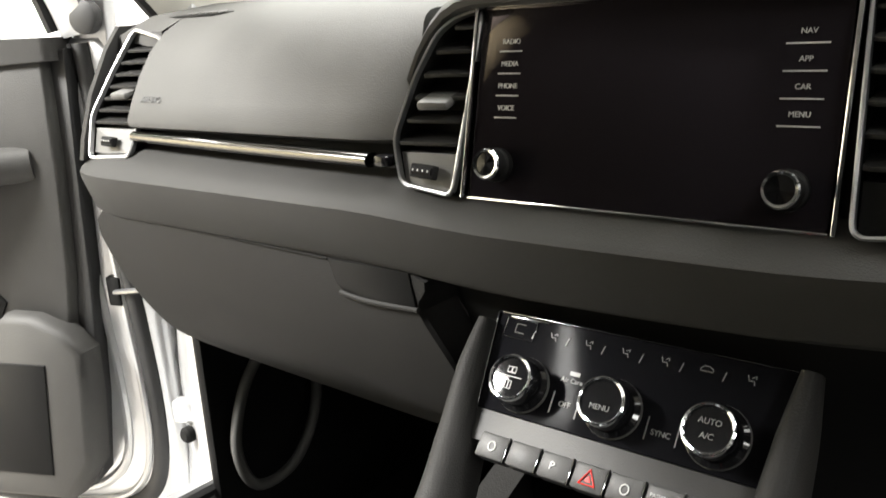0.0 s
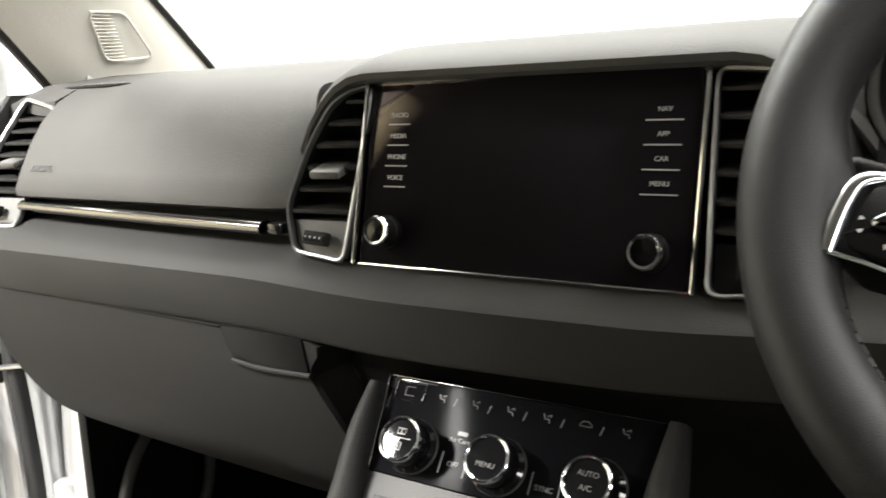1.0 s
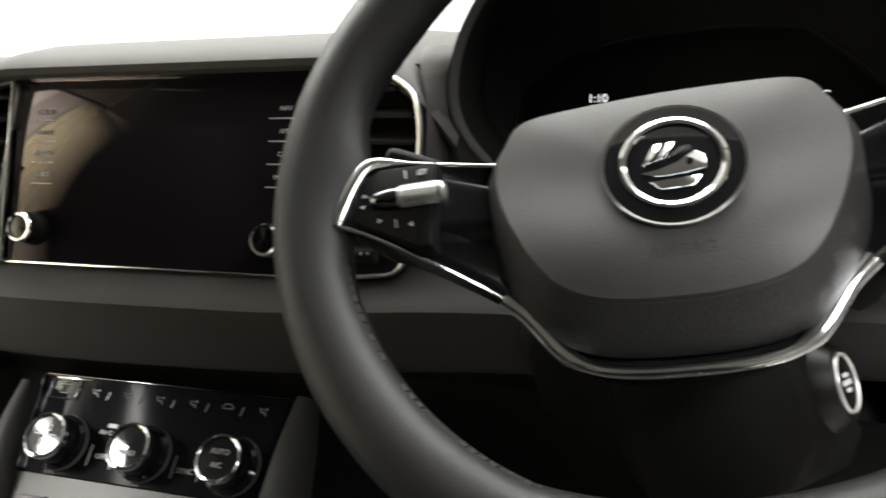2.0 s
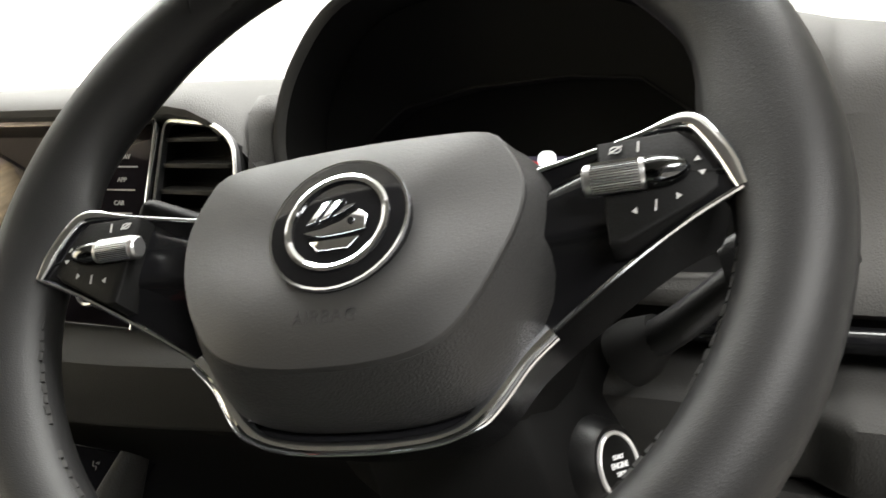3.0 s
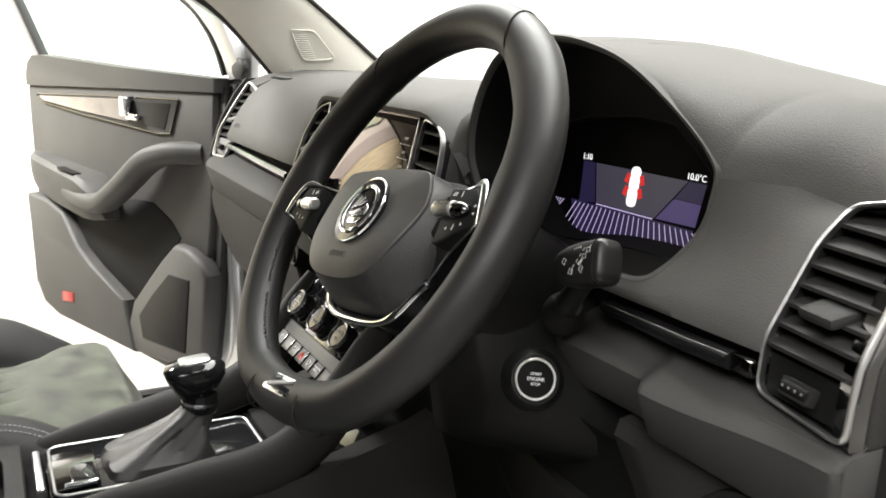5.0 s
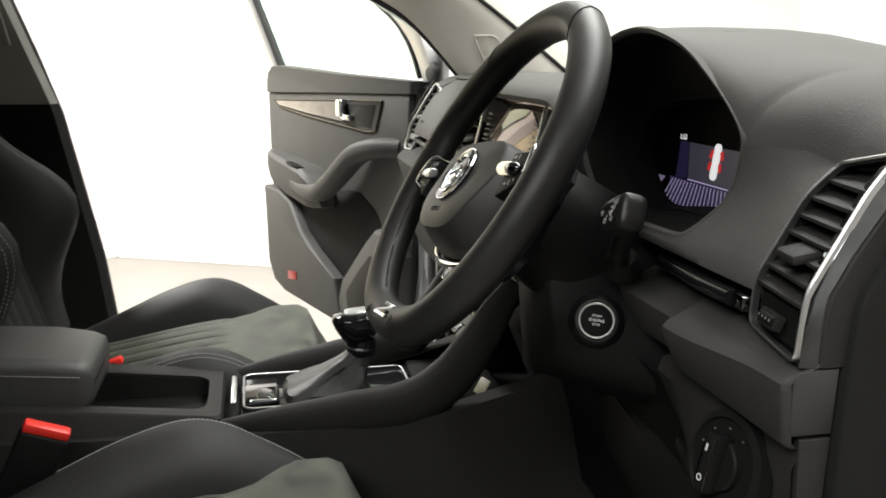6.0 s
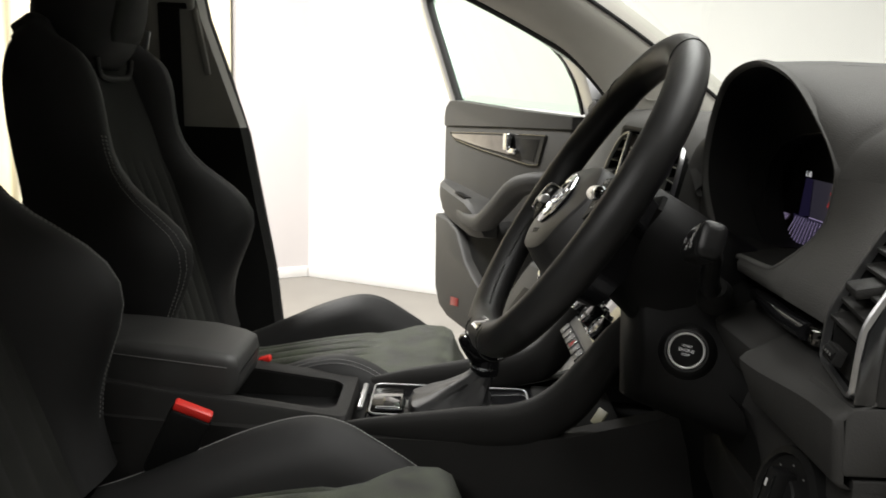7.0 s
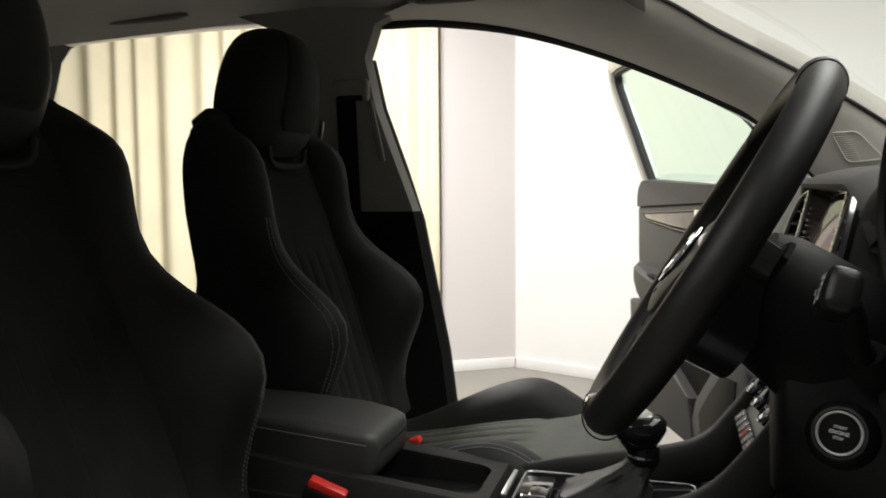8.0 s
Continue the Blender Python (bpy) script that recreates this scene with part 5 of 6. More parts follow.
for deg, slant in ((56, 5), (124, -5), (256, 0), (284, 0)):
    row = []
    for j in range(25):
        b = 2 * math.pi * j / 24
        a = radians(deg + slant * math.cos(b))
        rr = 0.1665 + 0.0180 * math.cos(b)
        row.append(SPIN @ Vector((rr * math.cos(a), rr * math.sin(a), 0.0177 * math.sin(b))))
    part("rim_seam", sweep(row[:-1], oval(0.0007, 0.0007, 5), closed=True, up=(0.3, 0.2, 1)), MATTE, wheel)
for d0, d1 in ((118, 212), (218, 264), (276, 322), (-32, 62)):
    path = [SPIN @ Vector((0.1490 * math.cos(radians(d0 + (d1 - d0) * k / 60)), 0.1490 * math.sin(radians(d0 + (d1 - d0) * k / 60)), 0.0050 + 0.0004 * math.sin(k * 2.2))) for k in range(61)]
    stitches(path, wheel, HARD, 0.0052, 0.0040, 0.0013)

# chrome line: a broad bow under the pad, a thin edge along each spoke, a wedge round each button pod
BOW = [(0.0, -0.0885, -0.0190), (0.020, -0.0880, -0.0190), (0.036, -0.0855, -0.0195), (0.047, -0.0805, -0.0200), (0.055, -0.0730, -0.0200), (0.066, -0.0585, -0.0200), (0.0770, -0.0487, -0.0190)]
EDGE = [(0.0770, -0.0487, -0.0190), (0.092, -0.0400, -0.0125), (0.112, -0.0295, -0.0035), (0.132, -0.0200, 0.0040), (0.1485, -0.0140, 0.0095)]
WEDGE = [(0.1485, -0.0140, 0.0095), (0.1450, -0.0030, 0.0095), (0.1400, 0.0080, 0.0090), (0.1345, 0.0155, 0.0078), (0.1250, 0.0172, 0.0050), (0.105, 0.0155, 0.0000), (0.066, 0.0110, -0.0060)]


def mirrored(pts):
    return [(-x, y, z) for x, y, z in reversed(pts)]


up = SPIN.to_3x3() @ Vector((0, 0, 1))
# hub and spokes: gloss black, bounded by the chrome line, with a deep flank
outline_ = spline(mirrored(WEDGE)[:-1] + mirrored(EDGE)[:-1] + mirrored(BOW)[:-1] + BOW + EDGE[1:] + WEDGE[1:], 3)
rows = []
for k, sink in ((0.94, 0.044), (0.975, 0.020), (1.0, 0.0015), (0.985, 0.0012), (0.90, 0.003), (0.72, 0.010), (0.40, 0.016)):
    rows.append([SPIN @ Vector((q.x * k, -0.02 + (q.y + 0.02) * k, q.z - sink)) for q in outline_])
part("hub", loft(rows, ring=True), HUBGLOSS, wheel, "gloss black hub and spokes", angle=30)
# airbag pad: a flat-faced shield on a coarser, flaring skirt
FACE = [(0.0, 0.0300), (0.035, 0.0290), (0.0590, 0.0262), (0.068, 0.016), (0.0735, 0.001), (0.0715, -0.015), (0.0650, -0.032), (0.0565, -0.0475), (0.0470, -0.0580), (0.034, -0.0640), (0.016, -0.0668), (0.0, -0.0672)]
HEM = [(0.0, 0.0305), (0.036, 0.0298), (0.063, 0.0272), (0.0785, 0.0185), (0.0850, 0.004), (0.0850, -0.014), (0.0790, -0.036), (0.0690, -0.055), (0.0550, -0.0710), (0.041, -0.0785), (0.022, -0.0820), (0.0, -0.0828)]


def both_sides(half):
    full = half + [(-x, y) for x, y in reversed(half[1:-1])]
    return [(p.x, p.y) for p in spline([(x, y, 0) for x, y in full], 3, closed=True)]


face_, hem_ = both_sides(FACE), both_sides(HEM)
cy0 = -0.018


def pad_ring(k, z, j=0.0):
    """A ring of the pad: k shrinks the face, j leads from the face to the hem."""
    return [SPIN @ Vector((lerp(a[0], b[0], j) * k, cy0 + (lerp(a[1], b[1], j) - cy0) * k, z + 0.007 * (1 - j) * smooth01((-cy0 * 0.3 - a[1] * k) / 0.05))) for a, b in zip(face_, hem_)]


pad = part("airbag_pad", loft([pad_ring(1.0, 0.0040, 0.03), pad_ring(1.0, 0.0062), pad_ring(0.99, 0.0070), pad_ring(0.9, 0.0086), pad_ring(0.7, 0.0112), pad_ring(0.45, 0.0128), pad_ring(0.2, 0.0135), pad_ring(0.02, 0.0136)], ring=True), PADSKIN, wheel, "smooth black airbag cover", angle=24)
part("pad_skirt", loft([pad_ring(0.96, -0.040, 1.0), pad_ring(0.985, -0.0215, 1.0), pad_ring(1.0, -0.0180, 0.97), pad_ring(1.0, -0.006, 0.55), pad_ring(1.0, 0.0042, 0.04), pad_ring(0.97, 0.0036, 0.0)], ring=True), SKIRTSKIN, wheel, "coarse-grained lower skirt of the cover", angle=50)
lettering("AIRBAG", 0.0075, SPIN @ pose(0.002, -0.0495, 0.0182, 3), DEBOSS, pad)
for sx in (-1, 1):
    part("horn_mark", plate([(-0.0028, 0.0016), (0.0028, 0.0016), (0.0020, -0.0012), (-0.0016, -0.0002)], 0.0004, SPIN @ pose(sx * 0.0605, -0.0032, 0.0096, 0, sx * 6)), DEBOSS, pad)
# round emblem: black disc, chrome rings, plain chrome shapes
EM = SPIN @ pose(0.003, -0.0110, 0.0162, -6)
part("emblem_disc", lathe([(0.0295, -0.004), (0.0293, 0.0008), (0.0275, 0.0014), (0, 0.0012)], EM, 36), PIANO, pad, "gloss black round badge")
part("emblem_ring", lathe([(0.0220, 0.0012), (0.0218, 0.0026), (0.0205, 0.0030), (0.0190, 0.0024), (0.0188, 0.0012)], EM, 36, caps=False), CHROME, pad, "chrome badge ring")
part("emblem_rim", lathe([(0.0296, 0.0002), (0.0292, 0.0014), (0.0282, 0.0012)], EM, 36, caps=False), CHROME, pad)
for k in range(3):
    bar_ = [(-0.0125 + 0.0052 * k, -0.0005 + 0.0012 * k), (-0.0090 + 0.0052 * k, 0.0008 + 0.0012 * k), (-0.0035 + 0.0056 * k, 0.0098 + 0.0018 * k - 0.0016 * k * k), (-0.0070 + 0.0052 * k, 0.0092 + 0.0012 * k - 0.0012 * k * k)]
    part("emblem_shape", plate(bar_, 0.001, EM @ pose(0, 0, 0.0026), 0.0004), CHROME, pad)
for pts in ([(-0.0135, -0.0040), (-0.0060, -0.0030), (0.0020, 0.0000), (0.0095, 0.0040), (0.0128, 0.0010), (0.0125, -0.0050), (0.0040, -0.0062), (-0.0060, -0.0065)], [(-0.0100, -0.0085), (0.0105, -0.0080), (0.0065, -0.0128), (-0.0060, -0.0128)]):
    part("emblem_shape", plate(pts, 0.001, EM @ pose(0, 0, 0.0025), 0.0005), CHROME, pad)
part("emblem_dot", lathe([(0.0016, 0.0), (0.0014, 0.0008), (0.0, 0.0009)], EM @ pose(0.0065, -0.0010, 0.0024), 12), PIANO, pad)

bow = spline(mirrored(BOW)[:-1] + BOW, 4)
broad = [1.0 + 0.5 * smooth01((abs(q.x) - 0.040) / 0.012) for q in bow]
part("lower_trim", sweep([SPIN @ q for q in bow], oval(0.0029, 0.0020, 14), up=up, scale=broad), CHROME, wheel, "chrome bow under the airbag cover", angle=60)
for mir in (False, True):
    edge_line = spline(mirrored(EDGE) if mir else EDGE, 4)
    part("spoke_edge", sweep([SPIN @ q for q in edge_line], oval(0.0011, 0.0011, 8), up=up), CHROME, wheel, "thin chrome spoke edge")
    wedge = spline(mirrored(WEDGE) if mir else WEDGE, 4)
    fat = [0.45 + 1.0 * smooth01((abs(q.x) - 0.115) / 0.018) * (1 - 0.55 * smooth01((abs(q.x) - 0.1455) / 0.004)) for q in wedge]
    part("pod_bezel", sweep([SPIN @ q for q in wedge], oval(0.0024, 0.0015, 14), up=up, scale=fat), CHROME, wheel, "chrome wedge round the button pod", angle=60)
# button pods with knurled rollers
for sx in (-1, 1):
    cl = [(sx * 0.1005, 0.0120), (sx * 0.1290, 0.0125), (sx * 0.1345, 0.0070), (sx * 0.1420, -0.0080), (sx * 0.1412, -0.0122), (sx * 0.136, -0.0160), (sx * 0.1085, -0.0295), (sx * 0.1035, -0.0290)]
    if sx < 0:
        cl = list(reversed(cl))
    bc = part("button_pod", plate(cl, 0.026, SPIN @ pose(0, 0, 0.0082), 0.0014), DARK, wheel, "black spoke button pod")
    part("pod_gap", block(0.0500, 0.0006, 0.0008, SPIN @ pose(sx * 0.122, -0.0035, 0.0081, 0, 0, -sx * 8), 0), MATTE, bc)
    ry, rz = (0.0059, 0.0060) if sx > 0 else (0.0052, 0.0048)
    mid_y, mid_z = -0.0045, 0.0100

    def on_roller(x, a, k=1.0):
        return SPIN @ Vector((sx * x, mid_y + ry * k * math.cos(a), mid_z + rz * k * math.sin(a)))

    prof = ((0.0960, 0.80), (0.0968, 0.97), (0.0985, 1.0), (0.1165, 1.0), (0.1175, 0.97), (0.1178, 0.90))
    part("roller", loft([[on_roller(x, 2 * math.pi * j / 24, k) for j in range(24)] for x, k in prof], ring=True), KNURL, bc, "knurled silver roller")
    prof = ((0.1178, 0.92), (0.1200, 0.98), (0.1240, 0.96), (0.1280, 0.80), (0.1310, 0.55), (0.1325, 0.20))
    part("roller_end", loft([[on_roller(x, 2 * math.pi * j / 20, k) for j in range(20)] for x, k in prof], ring=True), BANDC, bc, "dark chrome roller tip", angle=60)
    for k in range(19):
        a = radians(5 + 9.4 * k)
        part("roller_rib", sweep([on_roller(0.0990, a), on_roller(0.1160, a)], oval(0.00033, 0.00033, 5), up=up), CHROME, bc)
    flat = SPIN @ pose(0, 0, 0.0084)
    # curved arrow, bar and two arrowheads above and below the roller
    ringlet = [flat @ Vector((sx * 0.1075 + 0.0020 * math.cos(a), 0.0078 + 0.0013 * math.sin(a), 0)) for a in [i * math.pi / 5 for i in range(10)]]
    part("key_symbol", sweep(ringlet, oval(0.00028, 0.0002, 5), closed=True, up=up), WHITEINK, bc)
    part("key_symbol", block(0.0055, 0.0005, 0.0003, flat @ pose(sx * 0.1075, 0.0078, 0, 0, 0, 28), 0), WHITEINK, bc)
    for x, y in ((0.1155, 0.0078), (0.1200, -0.0165)):
        part("key_symbol", block(0.0007, 0.0042, 0.0003, flat @ pose(sx * x, y, 0, 0, 0, -sx * 6), 0), WHITEINK, bc)
    for x, y, turn in ((0.1352, -0.0005, 0), (0.1362, -0.0062, 180), (0.1128, -0.0178, 90), (0.1278, -0.0140, 270)):
        part("key_symbol", plate([(-0.0013, -0.0008), (0.0013, -0.0008), (0.0, 0.0011)], 0.0003, flat @ pose(sx * x, y, 0.0002, 0, 0, turn)), WHITEINK, bc)
# badge on the rim's lower spoke
BADGE = SPIN @ pose(0.004, -0.1540, 0.0162, -25)
part("rim_badge", plate(rrect(0.050, 0.0160, 0.0075), 0.0025, BADGE @ pose(0, 0, -0.0008), 0.001), CHROME, wheel, "silver badge plate let into the rim")
part("badge_inlay", plate(rrect(0.041, 0.0095, 0.0045), 0.002, BADGE @ pose(0, 0, -0.0002), 0.0004), PIANO, wheel)
# shift paddles behind the spokes
for sx in (-1, 1):
    pd = [(sx * 0.098, 0.022), (sx * 0.122, 0.023), (sx * 0.128, 0.010), (sx * 0.118, -0.010), (sx * 0.098, -0.010)]
    part("shift_paddle", plate(pd if sx > 0 else list(reversed(pd)), 0.005, SPIN @ pose(0, 0, -0.036), 0.0015), DARK, wheel, "black shift paddle")

# ---------------------------------------------------------------- centre console
cons = thing("centre_console", (0, -0.15, 0.35), "black centre console with gear lever surround and storage tray", "console")
part("tunnel", block(0.205, 0.95, 0.33, pose(0.005, -0.17, 0.475), 0.02, 3), DARK, cons, "black tunnel body")
# surround of the tray behind the lever: one skin with a rounded opening
hole = [(0.010 + x, -0.395 + y) for x, y in rrect(0.118, 0.35, 0.022, 5)]
brim = [(0.006 + x, -0.398 + y) for x, y in rrect(0.180, 0.396, 0.010, 5)]


def tray_top(y):
    return 0.6655 - 0.105 * (y + 0.20) + 0.02 * max(0.0, -y - 0.4)


rows = [[Vector((x, y, 0.56)) for x, y in brim], [Vector((x, y, tray_top(y) - 0.004)) for x, y in brim]]
for k in (0.10, 0.5, 0.85):
    rows.append([Vector((lerp(a[0], b[0], k), lerp(a[1], b[1], k), tray_top(lerp(a[1], b[1], k)))) for a, b in zip(brim, hole)])
rows += [[Vector((x, y, tray_top(y) - 0.0015)) for x, y in hole], [Vector((x, y, tray_top(y) - 0.006)) for x, y in hole]]
part("tray_surround", loft(rows, ring=True, caps=False), HARD, cons, "dark grey surround of the storage tray")
part("tray_well", loft([[Vector((x, y, tray_top(y) - 0.0055)) for x, y in hole], [Vector((x * 0.97, y, 0.60)) for x, y in hole], [Vector((0.010 + (x - 0.010) * 0.1, -0.395 + (y + 0.395) * 0.1, 0.598)) for x, y in hole]], ring=True, caps=False), MATTE, cons, "deep black storage tray")
part("coin_clip", block(0.016, 0.007, 0.005, pose(0.020, -0.226, 0.640), 0.002), SATIN, cons)
# lever plate
part("lever_plate", block(0.15, 0.30, 0.02, pose(0.005, -0.03, 0.648, 2), 0.005), PIANO, cons, "gloss black lever plate")
fr = [(0.005 + x, -0.055 + y, 0.662) for x, y in rrect(0.125, 0.235, 0.012)]
part("lever_frame", sweep(fr, oval(0.0016, 0.0016, 8), closed=True), SATIN, cons, "satin silver frame round the lever")
# selector gate behind the boot: a silver bar, a sloping silver plate and its slot
part("gate_bar", block(0.100, 0.008, 0.008, pose(0.005, -0.186, 0.664), 0.003), SATIN, cons, "silver bar behind the selector gate")
part("gate_plate", plate([(-0.045, -0.026), (0.045, -0.026), (0.040, 0.024), (-0.040, 0.024)], 0.006, pose(0.008, -0.150, 0.664, 4), 0.002), BAR, cons, "dull silver gate plate")
part("gate_slot", plate(rrect(0.044, 0.026, 0.003), 0.002, pose(0.026, -0.142, 0.6655, 4), 0.0005), PIANO, cons)
part("gate_key", block(0.004, 0.034, 0.006, pose(0.052, -0.146, 0.665), 0.0015), CHROME, cons)
part("front_tray", block(0.16, 0.12, 0.02, pose(0.005, 0.13, 0.655), 0.006), MATTE, cons, "rubber-lined tray below the climate panel")
# padded side rails that sweep up to the climate panel
for sx in (-1, 1):
    pts = [(0.005 + sx * 0.085, -0.205, 0.648), (0.005 + sx * 0.095, -0.12, 0.655), (0.005 + sx * 0.103, -0.03, 0.664), (0.005 + sx * 0.110, 0.045, 0.674), (0.004 + sx * 0.114, 0.095, 0.698), (0.004 + sx * 0.118, 0.132, 0.745), (0.004 + sx * 0.121, 0.160, 0.795), (0.004 + sx * 0.122, 0.182, 0.830)]
    if sx > 0:
        pts = [(x, y, z + 0.010 * smooth01((y - 0.02) / 0.11)) for x, y, z in pts]
    sc = [0.35, 0.75, 1.0, 1.08, 1.05, 0.92, 0.70, 0.40]
    p = spline(pts, 6)
    s = [lerp(sc[min(int(i / 6), 7)], sc[min(int(i / 6) + 1, 7)], (i % 6) / 6) for i in range(len(p))]
    part("side_rail", sweep(p, oval(0.016, 0.030, 16, 0.8), up=(0, -0.5, 0.9), scale=s), HARD, cons, "padded console side rail")
    # lower flank below the rail
    rows = []
    for y, z0, z1, xx in ((-0.62, 0.33, 0.66, 0.098), (-0.2, 0.33, 0.645, 0.105), (0.0, 0.33, 0.648, 0.118), (0.10, 0.33, 0.665, 0.128), (0.22, 0.33, 0.70, 0.135), (0.30, 0.33, 0.74, 0.14)):
        rows.append([Vector((0.005 + sx * (xx + 0.03), y, z0)), Vector((0.005 + sx * (xx + 0.012), y, (z0 + z1) / 2)), Vector((0.005 + sx * xx, y, z1)), Vector((0.005 + sx * (xx - 0.03), y, z1))])
    part("flank", loft(rows), HARD, cons, "dark console flank")
part("metal_tab", block(0.022, 0.003, 0.024, pose(0.092, 0.151, 0.681, -35, 0, 20), 0.001), PALETAB, cons, "pale olive metal tab")
# armrest
arm = thing("armrest", (0.0, -0.46, 0.70), "black leatherette centre armrest with grey stitching", "armrest")
rows = []
for y, w, z0, z1 in ((-0.356, 0.060, 0.701, 0.727), (-0.360, 0.068, 0.684, 0.736), (-0.376, 0.072, 0.666, 0.742), (-0.42, 0.075, 0.662, 0.750), (-0.53, 0.075, 0.667, 0.757), (-0.65, 0.074, 0.677, 0.761)):
    sec = rrect(2 * w, z1 - z0, 0.014, 4)
    rows.append([Vector((0.005 + x, y, (z0 + z1) / 2 + z)) for x, z in sec])
part("cushion", loft(rows, ring=True), ARMSKIN, arm, "padded armrest lid", angle=60)
for sx in (-1, 1):
    path = [(0.005 + sx * 0.0762, -0.372 - 0.005 * k, 0.726 + 0.00045 * k) for k in range(50)]
    stitches(path, arm, THREAD)
# gear lever
gear = thing("gear_lever", (0.0, -0.02, 0.66), "automatic gear selector with gloss black knob and leather boot", "gear lever")
rows = []
for k, (h, w, d, yy, fold) in enumerate(((0.655, 0.052, 0.066, -0.055, 0.04), (0.664, 0.051, 0.064, -0.054, 0.10), (0.673, 0.044, 0.053, -0.045, 0.20), (0.684, 0.036, 0.042, -0.033, 0.26), (0.695, 0.028, 0.031, -0.021, 0.24), (0.705, 0.022, 0.024, -0.012, 0.16), (0.713, 0.0185, 0.020, -0.008, 0.04))):
    row = []
    for i in range(64):
        a = 2 * math.pi * i / 64
        c, s_ = math.cos(a), math.sin(a)
        p_ = lerp(0.55, 1.0, k / 6)
        f = 1 - fold * math.cos(2 * a + 0.12 * k) ** 2 + (0.055 * math.sin(6 * a + 2.1 * k) + 0.035 * math.sin(11 * a - 1.6 * k)) * (fold / 0.26)
        row.append(Vector((w * f * math.copysign(abs(c) ** p_, c), yy + d * f * math.copysign(abs(s_) ** p_, s_), h)))
    rows.append(row)
part("boot", loft(rows, ring=True), LEATHER, gear, "creased black leather boot", angle=28)
part("collar", lathe([(0.0205, 0.0), (0.0215, 0.006), (0.020, 0.022), (0.018, 0.026)], pose(0, -0.007, 0.707, -6)), PIANO, gear, "gloss black collar")
part("collar_ring", lathe([(0.0212, 0.0), (0.0218, 0.002), (0.0212, 0.004)], pose(0, -0.007, 0.716, -6), caps=False), CHROME, gear)
rows = []
for h, w, d, yy in ((0.728, 0.019, 0.020, -0.010), (0.738, 0.024, 0.027, -0.010), (0.750, 0.0265, 0.034, -0.010), (0.760, 0.026, 0.036, -0.012), (0.767, 0.022, 0.032, -0.014), (0.770, 0.012, 0.018, -0.014)):
    rows.append([Vector((x, yy + y, h + 0.10 * y)) for x, y in oval(w, d, 24, 0.8)])
part("knob", loft(rows, ring=True), PIANO, gear, "gloss black knob", angle=60)
part("knob_plate", plate(rrect(0.028, 0.036, 0.008), 0.003, pose(0, -0.012, 0.7722, 5), 0.001), SATIN, gear, "silver top plate")
# red belt buckle of the driver
for x, y, z, ry in ((0.150, -0.388, 0.690, 12),):
    bk = thing("seat_belt_buckle", (x, y, 0.60), "black seat belt buckle with a red release button", "seat belt buckle")
    m = pose(x, y - 0.010, z - 0.004, -24, 6, 8)
    part("body", block(0.026, 0.055, 0.10, m @ pose(0, 0, -0.05), 0.006), DARK, bk)
    part("release_button", block(0.018, 0.052, 0.012, m @ pose(0, 0.0, 0.004), 0.003), REDP, bk, "red release button")
bk = thing("seat_belt_buckle", (-0.105, -0.36, 0.60), "seat belt buckle beside the passenger cushion", "seat belt buckle")
part("body", block(0.026, 0.05, 0.08, pose(-0.092, -0.365, 0.640, 20), 0.006), DARK, bk)
part("release_button", block(0.018, 0.020, 0.010, pose(-0.092, -0.355, 0.682, 20), 0.003), REDP, bk, "red release button")

# ---------------------------------------------------------------- seats


